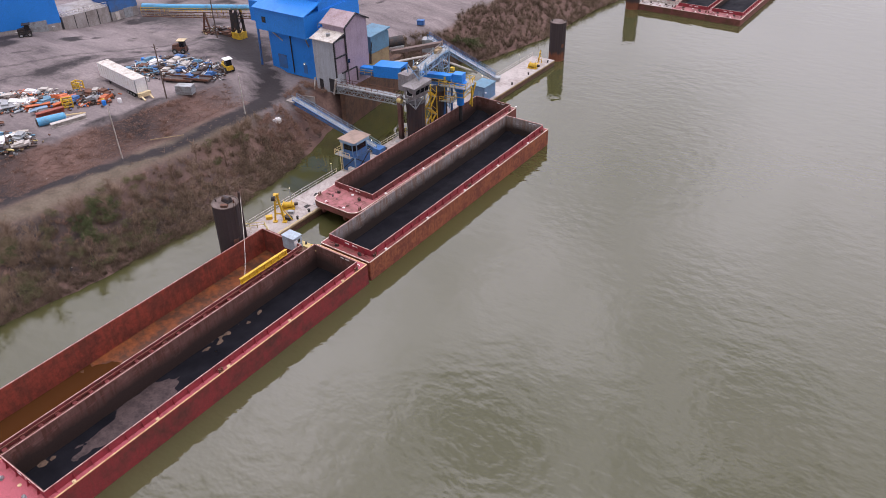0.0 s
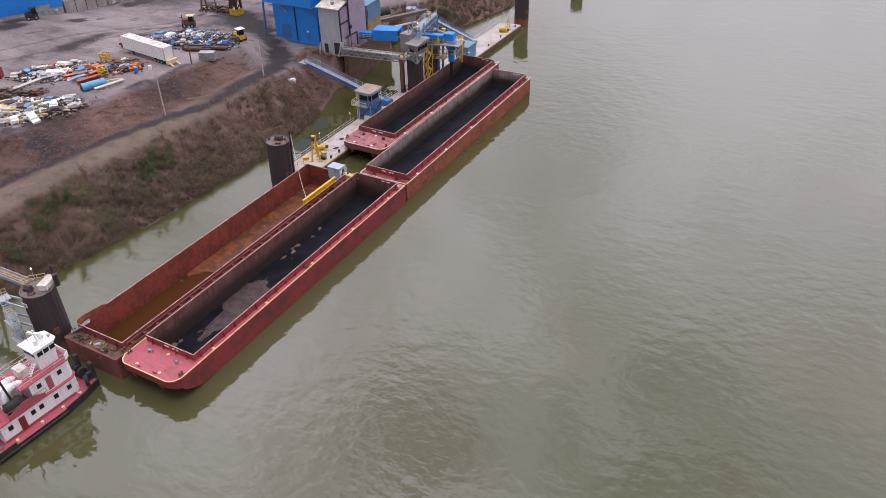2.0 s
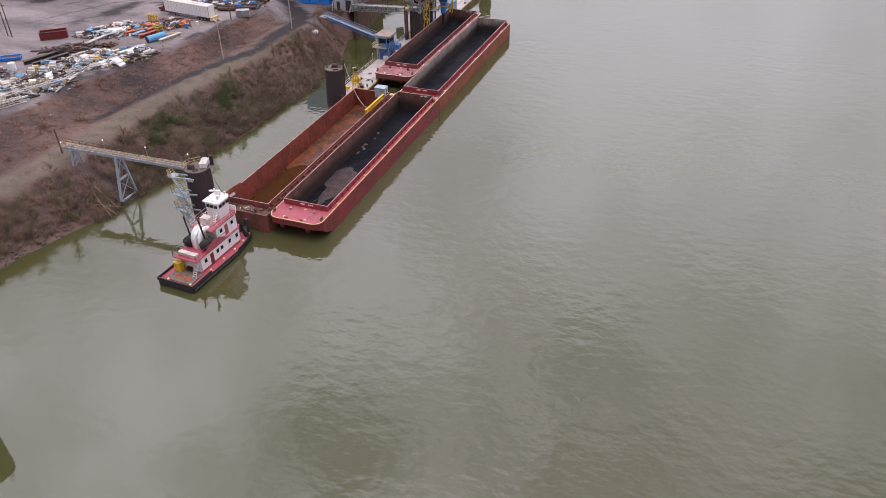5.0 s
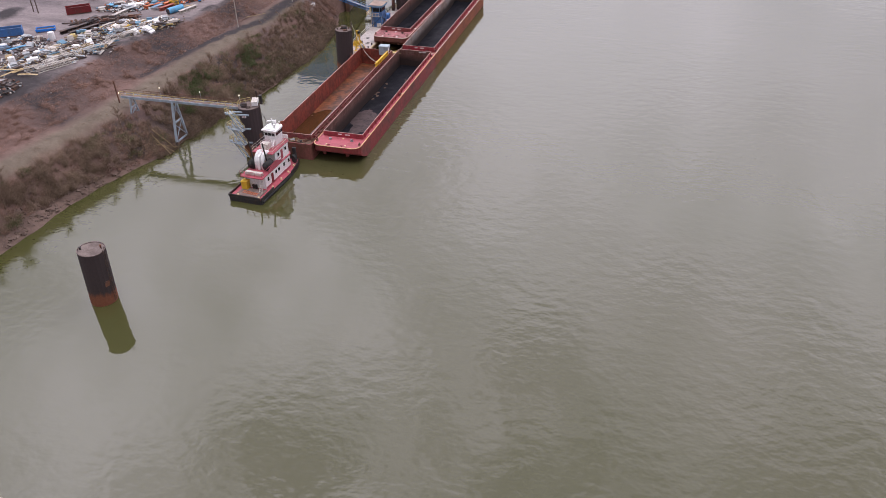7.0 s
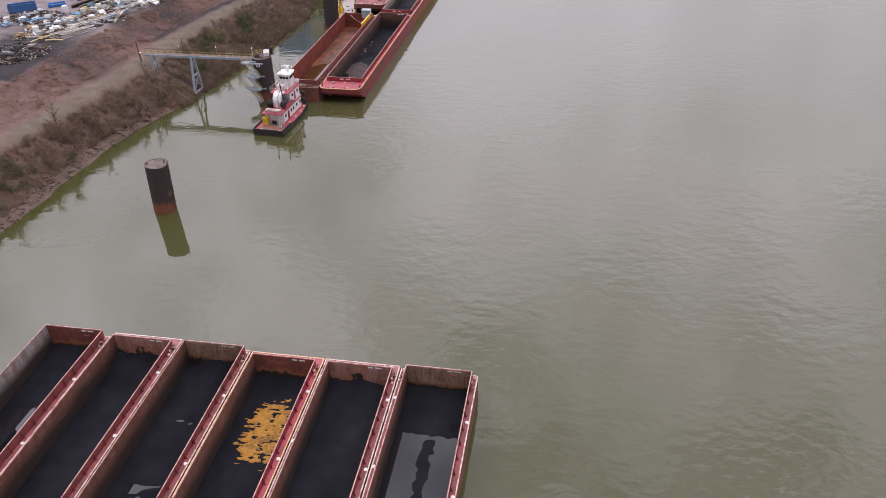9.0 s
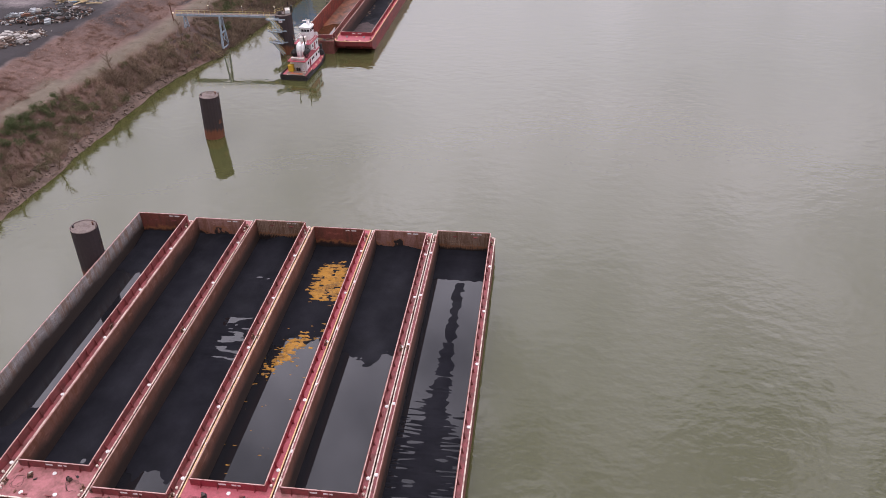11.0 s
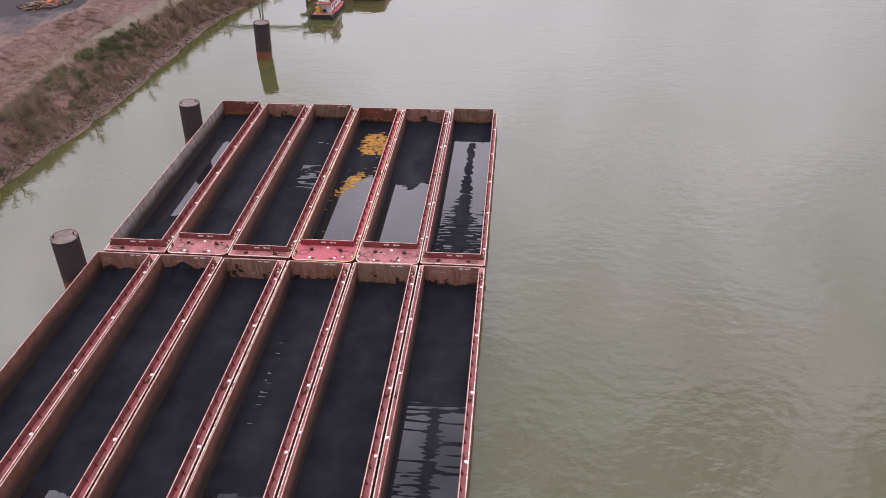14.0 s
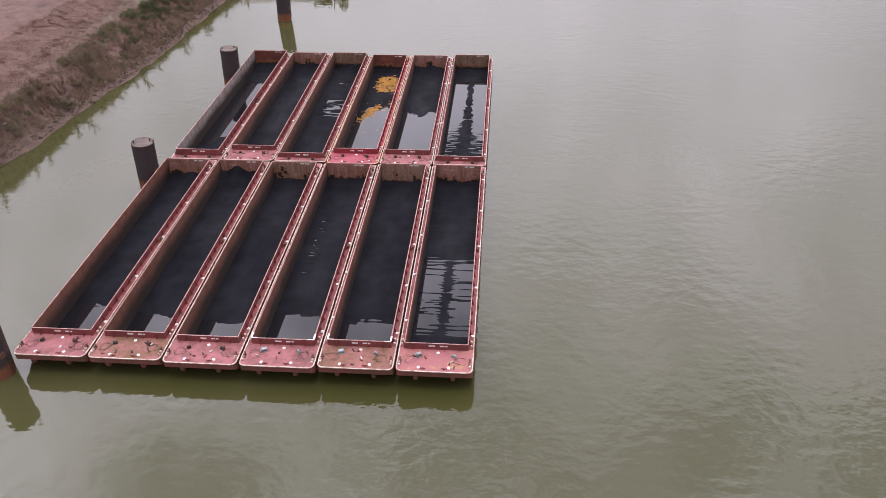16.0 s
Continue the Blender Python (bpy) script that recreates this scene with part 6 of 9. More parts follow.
bol = part("bollard", Geo().cyl((0, 0, 0), (0, 0, 0.5), 0.2, 8).cyl((0, 0, 0.5), (0, 0, 0.58), 0.28, 8), M_black_steel, dock)
bol.location = (2.6, 12.0, 1.5)
for y in (9.0, 40.0, 60.0, 84.0, 92.0, 102.0):
    again(bol, (2.6, y, 1.5))


def davit(loc, rz, label):
    d = thing("davit", label, "davit", loc, rz, "yellow davits")
    for sx in (-0.75, 0.75):
        part("leg", Geo().beam((sx, 0, 0), (sx * 0.25, 0, 4.3), 0.26).box((sx, 0, 0.06), (0.7, 0.7, 0.12)), M_yellow, d)
    part("cross_bar", Geo().beam((-0.6, 0, 1.3), (0.6, 0, 1.3), 0.18).beam((-0.4, 0, 2.8), (0.4, 0, 2.8), 0.16).box((0, 0, 4.3), (0.8, 0.5, 0.3)), M_yellow, d)
    part("back_stay", Geo().beam((0.1, 1.9, 0.1), (0.05, 0.1, 4.0), 0.18).box((0.1, 1.9, 0.06), (0.6, 0.6, 0.12)), M_yellow, d)
    part("side_brace", Geo().beam((1.9, 0.4, 0.1), (0.35, 0.0, 2.6), 0.14), M_yellow, d)
    part("arm", Geo().beam((0, 0.2, 4.2), (0.1, -1.7, 4.8), 0.24).beam((0.05, -0.1, 3.2), (0.1, -1.2, 4.5), 0.14), M_yellow, d)
    part("sheave", Geo().cyl((-0.15, -1.75, 4.6), (0.35, -1.75, 4.6), 0.36, 12), M_black_steel, d)
    return d


def on_dock(x, y):
    a = radians(-1.15)
    return (-91.6 + x * math.cos(a) - y * math.sin(a), 73.0 + x * math.sin(a) + y * math.cos(a), 1.5)


near_davit = davit(on_dock(0.6, 6.6), 30, "yellow steel davit frame on the dock")
near_davit.scale = (1.15, 1.15, 1.3)
far_davit = davit(on_dock(0.8, 101.0), 200, "small yellow steel davit frame at the dock end")
far_davit.scale = (0.6, 0.6, 0.6)


def deck_winch(loc, rz, label):
    d = thing("mooring_winch", label, "winch", loc, rz, "mooring winches")
    part("drum", Geo().cyl((-0.7, 0, 0.8), (0.7, 0, 0.8), 0.55, 14).cyl((-0.75, 0, 0.8), (-0.68, 0, 0.8), 0.8, 14).cyl((0.68, 0, 0.8), (0.75, 0, 0.8), 0.8, 14), M_yellow, d)
    part("base", Geo().box((0, 0, 0.1), (2.4, 1.4, 0.2)).box((-1.0, 0, 0.5), (0.2, 1.0, 0.9)).box((1.0, 0, 0.5), (0.3, 1.1, 1.0)), M_yellow, d)
    part("motor", Geo().cyl((1.1, 0.2, 0.7), (1.8, 0.2, 0.7), 0.3, 10), M_black_steel, d)


deck_winch(on_dock(-1.5, 10.8), 40, "yellow mooring winch on the dock")
deck_winch(on_dock(1.2, 96.5), 10, "yellow mooring winch on the dock")
for k, (x, y, s) in enumerate(((1.3, 8.0, 1.0), (0.2, 9.8, 0.8), (-1.8, 6.2, 0.9), (0.8, 31.5, 1.0), (-1.4, 39.0, 0.8), (0.5, 41.0, 0.9), (1.0, 98.8, 0.7))):
    loc = on_dock(x, y)
    single("equipment_crate", Geo().box((0, 0, 0.3 * s), (1.3 * s, 0.9 * s, 0.6 * s)).box((0, 0, 0.63 * s), (1.36 * s, 0.96 * s, 0.06)), (M_black_steel, M_galv, M_yellow, M_grit)[k % 4],
           ("small black equipment crate on the dock", "grey metal box on the dock", "yellow metal box on the dock", "pale box on the dock")[k % 4], "crate", loc, 25 * k, "crates on the dock")

# operator's hut on the dock
hx, hy, hz = on_dock(-1.55, 30.3)
hut = thing("control_hut", "blue control hut with a tan flat roof and cream gallery", "hut", (hx, hy, hz), -1.15)
part("base", Geo().box((0, 0, 1.65), (3.5, 4.5, 3.3)), M_blue_dull, hut)
part("cross_brace", Geo().beam((1.78, -2.1, 0.2), (1.78, 2.1, 3.2), 0.14).beam((1.78, 2.1, 0.2), (1.78, -2.1, 3.2), 0.14), M_black_steel, hut)
part("cross_brace", Geo().beam((-1.6, -2.28, 0.2), (1.6, -2.28, 3.2), 0.14), M_black_steel, hut)
part("corner_post", Geo().beam((1.76, -2.26, 0), (1.76, -2.26, 3.4), 0.2), M_blue_pale, hut)
octo = [(1.7, -1.5), (1.7, 1.5), (1.2, 2.1), (-1.2, 2.1), (-1.7, 1.5), (-1.7, -1.5), (-1.2, -2.1), (1.2, -2.1)]
cab = part("cabin", Geo().prism(octo, 3.4, 6.15), M_blue_dull, hut)
part("roof", Geo().prism([(x * 1.34, y * 1.24) for x, y in octo], 6.15, 6.62), M_blue_pale, hut, "pale blue roof fascia")
part("roof_top", Geo().box((0, 0, 6.68), (4.4, 5.1, 0.1)), M_roof_felt, hut, "tan weathered roof felt")
for (x0, y0), (x1, y1) in zip(octo, octo[1:] + octo[:1]):
    c = Vector(((x0 + x1) / 2, (y0 + y1) / 2, 5.2))
    d = Vector((x1 - x0, y1 - y0, 0))
    part("window", Geo().box(c, (d.length * 0.84, 0.08, 1.15), math.degrees(math.atan2(d.y, d.x))), M_glass, cab)
    part("mullion", Geo().beam((x0 * 1.01, y0 * 1.01, 3.5), (x0 * 1.01, y0 * 1.01, 6.15), 0.1), M_blue_pale, cab)
part("gallery", Geo().span(-2.9, -1.75, -3.1, 2.2, 3.3, 3.4).span(-1.75, 1.2, -3.1, -2.26, 3.3, 3.4), M_galv, hut)
for p, q in (((-2.85, -3.05, 3.4), (1.15, -3.05, 3.4)), ((-2.85, -3.05, 3.4), (-2.85, 2.15, 3.4))):
    part("gallery_rail", railing(Geo(), p, q, 1.05, 1.0, 0.08), M_cream, hut)
part("ladder", Geo().beam((-1.3, -3.12, 0), (-1.3, -3.12, 3.4), 0.09).beam((-0.8, -3.12, 0), (-0.8, -3.12, 3.4), 0.09).beam((-1.3, -3.12, 1.0), (-0.8, -3.12, 1.0), 0.06).beam((-1.3, -3.12, 1.8), (-0.8, -3.12, 1.8), 0.06).beam((-1.3, -3.12, 2.6), (-0.8, -3.12, 2.6), 0.06), M_cream, hut)
part("ac_unit", Geo().box((-2.0, -1.3, 5.0), (0.6, 0.9, 1.5)), M_cream, hut)
part("ac_unit", Geo().box((0.9, -2.6, 0.7), (1.2, 0.7, 1.0)), M_offwhite, hut)

# small pale blue cabin on the stern deck, and a yellow girder on the gunwale
box = thing("deck_cabin", "small pale blue metal cabin standing on a barge stern", "cabin", (-80.6, 72.6, 3.72), -1.0)
part("body", Geo().box((0, 0, 1.15), (2.6, 1.9, 2.3)), M_cabin_pale, box)
part("roof", Geo().box((0, 0, 2.36), (2.8, 2.1, 0.12)), M_cabin_pale, box)
part("window", Geo().box((1.31, 0.3, 1.5), (0.05, 0.5, 0.6)), M_glass, box)
part("door", Geo().box((1.31, -0.45, 1.0), (0.05, 0.7, 1.8)), M_white, box)
girder = thing("yellow_girder", "long yellow steel girder lying along a barge coaming", "girder", (-78.75, 59.4, 4.9), -1.2)
part("flange", Geo().box((0, 4.9, 0.12), (0.45, 9.8, 0.08)).box((0, 4.9, 1.0), (0.45, 9.8, 0.08)), M_yellow, girder)
part("web", Geo().box((0, 4.9, 0.56), (0.08, 9.8, 0.8)), M_yellow, girder)
for k in range(7):
    part("stiffener", Geo().box((0.12, 0.3 + 1.53 * k, 0.56), (0.2, 0.06, 0.8)), M_yellow, girder)
ramp = thing("yellow_platform", "yellow stained steel platform between barge sterns", "platform", (-79.6, 73.9, 3.75), -1.0)
part("plate", Geo().box((-0.5, 0.2, 0.06), (7.5, 1.1, 0.12)), M_yellow_pale, ramp)
for k in range(6):
    part("bollard", Geo().cyl((-3.6 + 1.35 * k, 0.3, 0.12), (-3.6 + 1.35 * k, 0.3, 0.5), 0.17, 8), M_black_steel if k % 2 else M_yellow, ramp)
rope = [Vector((-88.9, 70.4, 12.2)).lerp(Vector((-78.75, 60.4, 5.9)), k / 10) - Vector((0, 0, 2.2 * math.sin(math.pi * k / 10))) for k in range(11)]
single("mooring_rope", Geo().pipe(rope, 0.045, 6), M_offwhite, "slack pale mooring rope from the cell to a barge", "rope")
rope = [Vector((-84.5, 14.6, 4.2)).lerp(Vector((-91.0, 17.6, 9.6)), k / 8) - Vector((0, 0, 0.8 * math.sin(math.pi * k / 8))) for k in range(9)]
single("mooring_rope", Geo().pipe(rope, 0.045, 6), M_cable, "dark mooring rope from a barge to the landing cell", "rope")


# ---- loading plant ----
def cladding(g, x0, x1, y0, y1, z0, z1, step=0.9):
    """Thin upright ribs over the four faces of a clad block."""
    for k in range(1, int((x1 - x0) / step)):
        x = x0 + k * step
        g.box((x, y0 - 0.02, (z0 + z1) / 2), (0.06, 0.05, z1 - z0 - 0.1)).box((x, y1 + 0.02, (z0 + z1) / 2), (0.06, 0.05, z1 - z0 - 0.1))
    for k in range(1, int((y1 - y0) / step)):
        y = y0 + k * step
        g.box((x1 + 0.02, y, (z0 + z1) / 2), (0.05, 0.06, z1 - z0 - 0.1)).box((x0 - 0.02, y, (z0 + z1) / 2), (0.05, 0.06, z1 - z0 - 0.1))
    return g


plant = thing("coal_plant", "bright blue metal-clad coal handling building", "building", (0, 0, 0))
part("lower_wall", Geo().span(-132, -118.4, 121, 138, 8.6, 18.5), M_blue, plant)
part("upper_wall", Geo().span(-134, -118.6, 119.4, 138, 18.5, 23.4), M_blue, plant)
part("front_roof", Geo().prism_x([(119.1, 23.35), (119.1, 23.55), (125.4, 25.6), (125.4, 25.3)], -134.3, -118.3), M_blue, plant)
part("tall_wall", Geo().span(-132.5, -118.9, 124.6, 140, 23.4, 28.2), M_blue, plant)
part("tall_roof", Geo().span(-132.9, -118.5, 124.2, 140.4, 28.2, 28.5), M_blue, plant)
part("flashing", Geo().box((-126.3, 119.36, 23.42), (15.5, 0.12, 0.2)).box((-118.56, 128.7, 18.55), (0.12, 18.6, 0.2)), M_skyblue, plant)
part("window", Geo().box((-131.2, 119.36, 21.0), (1.1, 0.12, 1.3)), M_glass, plant)
part("downpipe", Geo().beam((-125.0, 120.8, 9.2), (-125.0, 120.8, 18.5), 0.2), M_dark_trim, plant)
part("knee_brace", Geo().beam((-127.6, 121, 16.2), (-129.2, 119.6, 18.5), 0.25).beam((-119.6, 121, 16.2), (-119.0, 119.6, 18.5), 0.25), M_galv, plant)
part("door", Geo().box((-121.4, 120.94, 10.7), (1.1, 0.12, 2.1)), M_blue_dull, plant)
part("door", Geo().box((-128.4, 120.94, 11.3), (2.6, 0.12, 3.2)), M_blue_dull, plant)
dl = part("door_lamp", Geo().box((-121.4, 120.8, 12.1), (0.3, 0.3, 0.2)), M_galv, plant)
part("lamp", lamp_bulb(Geo(), (-121.4, 120.7, 12.0), 0.12), M_lamp, dl)
part("leg", Geo().beam((-134.5, 119.8, 9.0), (-134.0, 119.8, 18.5), 0.35), M_blue_dull, plant)

tower = thing("transfer_tower", "grey and faded mauve clad transfer tower with black trim", "building", (0, 0, 0))
part("grey_wall", Geo().span(-115.4, -109.3, 118, 121.6, 8.2, 19.8), M_grey_clad, tower)
part("mauve_wall", Geo().span(-115.3, -109.0, 121.6, 129, 8.6, 22.3), M_mauve_clad, tower)
part("side_panel", Geo().span(-109.28, -109.22, 118.4, 121.5, 12.6, 19.6), M_mauve_clad, tower)
part("gable", Geo().prism_x([(121.6, 22.3), (129, 22.3), (125.3, 24.2)], -115.3, -109.0), M_mauve_clad, tower)
part("gable_roof", Geo().prism_x([(121.2, 22.1), (121.2, 22.3), (125.3, 24.45), (129.4, 22.3), (129.4, 22.1), (125.3, 24.2)], -115.7, -108.6), M_roof_mauve, tower)
part("low_roof", Geo().prism_x([(117.6, 19.75), (117.6, 19.95), (121.6, 21.0), (121.6, 20.8)], -115.8, -108.9), M_offwhite, tower)
g = Geo()
for a, b2 in (((-109.0, 121.62, 8.8), (-109.0, 121.62, 22.3)), ((-109.2, 117.98, 12.0), (-109.2, 117.98, 19.8)), ((-108.6, 121.2, 22.2), (-108.6, 125.3, 24.35)), ((-108.6, 125.3, 24.35), (-108.6, 129.4, 22.2)),
              ((-108.9, 117.6, 19.85), (-108.9, 121.6, 20.9)), ((-108.95, 118, 16.4), (-108.95, 121.6, 16.4)), ((-108.95, 119.6, 12.6), (-108.95, 124.5, 12.6)), ((-108.95, 124.5, 9.4), (-108.95, 124.5, 12.6))):
    g.beam(a, b2, 0.26)
part("black_trim", g, M_dark_trim, tower)
part("big_door", Geo().box((-108.96, 122.4, 10.9), (0.1, 3.4, 3.2)), M_mauve_clad, tower)
part("window", Geo().box((-108.96, 121.9, 14.6), (0.12, 1.0, 0.9)), M_glass, tower)
# solid black sheets on the wall stand in for the shaded insides of two openings
part("opening", Geo().box((-113.9, 117.95, 9.7), (1.0, 0.12, 2.4)), M_dark_trim, tower)
part("opening", Geo().box((-110.6, 117.95, 10.0), (1.8, 0.12, 3.0)), M_dark_trim, tower)
part("vent", Geo().cyl((-112.0, 119.6, 20.4), (-112.0, 119.6, 21.0), 0.5, 10), M_galv, tower)
part("prop", Geo().beam((-110.2, 117.6, 8.2), (-108.6, 116.9, 12.2), 0.3).beam((-115.8, 117.4, 8.2), (-115.6, 117.8, 11), 0.25), M_offwhite, tower)
part("balcony", Geo().box((-116.2, 123.0, 20.6), (1.4, 2.4, 0.1)), M_galv, tower)
part("balcony_rail", railing(Geo(), (-116.9, 121.8, 20.6), (-116.9, 124.2, 20.6), 1.1, 0.8, 0.07), M_blue_pale, tower)

ramp_wall = thing("loading_pit", "low concrete pit beside the grey tower", "pit", (-117.2, 117.0, ground_z(-117.2, 117.0) - 0.4), 12)
part("wall", Geo().box((0, -1.4, 0.7), (4.2, 0.3, 1.4)), M_concrete, ramp_wall)
part("wall", Geo().box((-2.0, 0, 0.7), (0.3, 2.6, 1.4)), M_concrete, ramp_wall)
part("wall", Geo().box((0, 1.4, 0.7), (4.2, 0.3, 1.4)), M_concrete, ramp_wall)

shed = thing("motor_shed", "blue-grey clad shed on a tan block base", "shed", (0, 0, 0))
part("block_base", Geo().span(-114.6, -110.0, 131.2, 137.6, 8.8, 13.2), M_tan_clad, shed)
part("clad_wall", Geo().span(-114.7, -109.9, 131.1, 137.7, 13.2, 17.0), M_blue_grey, shed)
part("roof", Geo().prism_x([(130.8, 17.0), (130.8, 17.25), (138.0, 17.7), (138.0, 17.4), ], -115.0, -109.6), M_blue_grey, shed)
part("stair_rail", railing(Geo(), (-109.6, 129.6, 9.4), (-109.6, 131.0, 15.0), 1.0, 1.0, 0.1), M_dark_trim, shed)
tank = thing("storage_tank", "white horizontal tank with a black end on the ground", "tank", (-115.5, 146.5, ground_z(-115.5, 146.5)), 60)
part("shell", Geo().cyl((-2.2, 0, 1.7), (2.2, 0, 1.7), 1.45, 18), M_white, tank, smooth=False)
part("top", Geo().cyl((-2.3, 0, 1.95), (2.3, 0, 1.95), 1.5, 18), M_black_steel, tank)
part("saddle", Geo().box((-1.3, 0, 0.3), (0.4, 2.2, 0.6)).box((1.3, 0, 0.3), (0.4, 2.2, 0.6)), M_concrete, tank)

gallery = thing("conveyor_gallery", "bright blue covered conveyor gallery to the river", "conveyor", (0, 0, 0))
part("cover", Geo().add([(-105.0, 125.4, 10.6), (-98.4, 126.6, 10.9), (-98.4, 129.6, 10.9), (-105.0, 128.4, 10.6), (-105.0, 125.4, 13.2), (-98.4, 126.6, 13.5), (-98.4, 129.6, 13.9), (-105.0, 128.4, 13.6)],
     [(3, 2, 1, 0), (4, 5, 6, 7), (0, 1, 5, 4), (1, 2, 6, 5), (2, 3, 7, 6), (3, 0, 4, 7)]), M_blue, gallery)
# a black sheet over the end paints in the shade inside the gallery
part("mouth", Geo().box((-98.36, 128.1, 12.2), (0.1, 2.5, 2.0), 9), M_dark_trim, gallery)
part("belt_cover", Geo().beam((-110.0, 126.3, 11.6), (-104.8, 127.0, 11.8), 1.7, 0.9), M_blue, gallery)
part("belt_frame", Geo().beam((-110, 126.4, 10.6), (-87.0, 130.5, 11.0), 2.4, 0.35), M_blue_dull, gallery)
part("belt", Geo().beam((-98.6, 128.3, 11.25), (-87.6, 130.3, 11.4), 1.3, 0.12), M_rubber, gallery)
part("head_cover", Geo().beam((-94.6, 129.0, 12.3), (-87.2, 130.4, 12.5), 1.8, 1.0), M_blue, gallery)
for dx, dy in ((-0.25, 1.6), (0.25, -1.6)):
    part("walkway_rail", railing(Geo(), (-109.5 + dx, 126.4 + dy, 10.8), (-87.8 + dx, 130.3 + dy, 11.2), 1.1, 1.8, 0.07), M_yellow_pale, gallery)
for x, y in ((-85.2, 128.6), (-80.8, 129.4), (-81.6, 133.8), (-86.0, 133.0)):
    part("hanger", Geo().beam((x, y, 8.8), (x, y, 11.0), 0.14), M_yellow, gallery)
for z in (8.8,):
    part("guard_rail", Geo().beam((-85.2, 128.6, z), (-80.8, 129.4, z), 0.12).beam((-80.8, 129.4, z), (-81.6, 133.8, z), 0.12).beam((-85.2, 128.6, z + 1.0), (-80.8, 129.4, z + 1.0), 0.1).beam((-80.8, 129.4, z + 1.0), (-81.6, 133.8, z + 1.0), 0.1), M_yellow, gallery)
head = part("head_box", Geo().box((-83.2, 131.2, 12.5), (2.3, 2.1, 1.7), 10), M_blue, gallery)
part("spout", Geo().cyl((-82.9, 131.3, 11.4), (-82.9, 131.3, 10.2), 1.5, 14, 1.5).cyl((-82.9, 131.3, 10.2), (-82.9, 131.3, 8.8), 1.5, 14, 0.8).cyl((-82.9, 131.3, 8.8), (-82.9, 131.3, 6.2), 0.8, 14), M_blue, gallery, "blue loading spout")
part("spout_sleeve", Geo().cyl((-82.9, 131.3, 6.2), (-82.9, 131.3, 2.4), 0.42, 12), M_rubber, gallery, "black telescoping sleeve")
part("head_platform", Geo().box((-83.4, 131.1, 11.0), (6.4, 5.4, 0.12), 10), M_galv, gallery)
for p, q in (((-86.3, 128.0, 11), (-80.1, 129.0, 11)), ((-80.1, 129.0, 11), (-81.0, 134.2, 11)), ((-81.0, 134.2, 11), (-87.2, 133.2, 11))):
    part("platform_rail", railing(Geo(), p, q, 1.1, 1.2, 0.09), M_yellow, gallery)
part("cage", Geo().box((-85.5, 129.6, 12.0), (0.3, 1.2, 1.4)).box((-85.3, 131.9, 13.7), (0.8, 0.7, 0.6)), M_yellow, gallery, "yellow guard cage")
part("support_leg", Geo().beam((-88.5, 128.6, 1.5), (-88.0, 129.2, 11), 0.4).beam((-88.8, 132.4, 1.5), (-88.4, 132.0, 11), 0.4), M_blue_dull, gallery)
part("lower_platform", Geo().box((-85.2, 129.4, 7.6), (3.6, 3.0, 0.1), 10), M_galv, gallery)
part("platform_rail", railing(railing(railing(Geo(), (-87.0, 127.7, 7.6), (-83.4, 128.2, 7.6), 1.1, 1.0, 0.09), (-83.4, 128.2, 7.6), (-83.8, 131.2, 7.6), 1.1, 1.0, 0.09), (-87.3, 130.8, 7.6), (-87.0, 127.7, 7.6), 1.1, 1.0, 0.09), M_yellow, gallery)
part("chute_brace", Geo().beam((-81.2, 132.4, 6.2), (-80.4, 133.6, 11.0), 0.3).beam((-80.2, 131.8, 6.2), (-79.8, 131.0, 11), 0.3), M_yellow, gallery)

for o in list(gallery.children):
    if o.name.split(".")[0] in ("hanger", "guard_rail", "head_box", "spout", "spout_sleeve", "head_platform", "platform_rail", "cage", "lower_platform", "chute_brace"):
        o.location.x -= 2.8
cellA = thing("dock_pile_cell", "dark brown sheet-pile cell carrying the loading cabin", "pile cell", (-90.2, 120.8, -3.0), 0, "dock cells")
part("shell", Geo().prism([((1.98 if k % 2 else 1.88) * math.cos(k * math.tau / 30), (1.98 if k % 2 else 1.88) * math.sin(k * math.tau / 30)) for k in range(30)], 0, 12.6), M_cell, cellA)
part("cap", Geo().cyl((0, 0, 12.6), (0, 0, 12.75), 2.02, 24), M_black_steel, cellA)
cellB = copy_thing(cellA, pose(-90.2, 129.2, -3.0))
dock_post = single("dock_post", Geo().beam((0, 0, -4), (0, 0, 11.0), 0.85), M_hop_dark, "dark red square steel post at the dock", "post", (-92.6, 118.6, 0))
ytower = thing("yellow_stair_tower", "yellow steel lattice stair tower on the dock", "stair", (-88.9, 124.6, 1.5))
g = Geo()
for x in (-0.8, 0.8):
    for y in (-1.1, 1.1):
        part("leg", Geo().beam((x, y, 0), (x, y, 10.4), 0.16), M_yellow, ytower)
for k in range(5):
    z = 2.0 * k
    s = 1 if k % 2 else -1
    for sx in (-1, 1):
        part("stringer", Geo().beam((0.45 * sx, -1.1 * s, z), (0.45 * sx, 1.1 * s, z + 2.0), 0.14, 0.4), M_yellow, ytower)
        part("handrail", Geo().beam((0.8 * sx, -1.1 * s, z + 1.0), (0.8 * sx, 1.1 * s, z + 3.0), 0.09), M_yellow, ytower)
    part("landing", Geo().box((0, 1.0 * s, z + 2.0), (1.6, 0.7, 0.08)), M_galv, ytower)

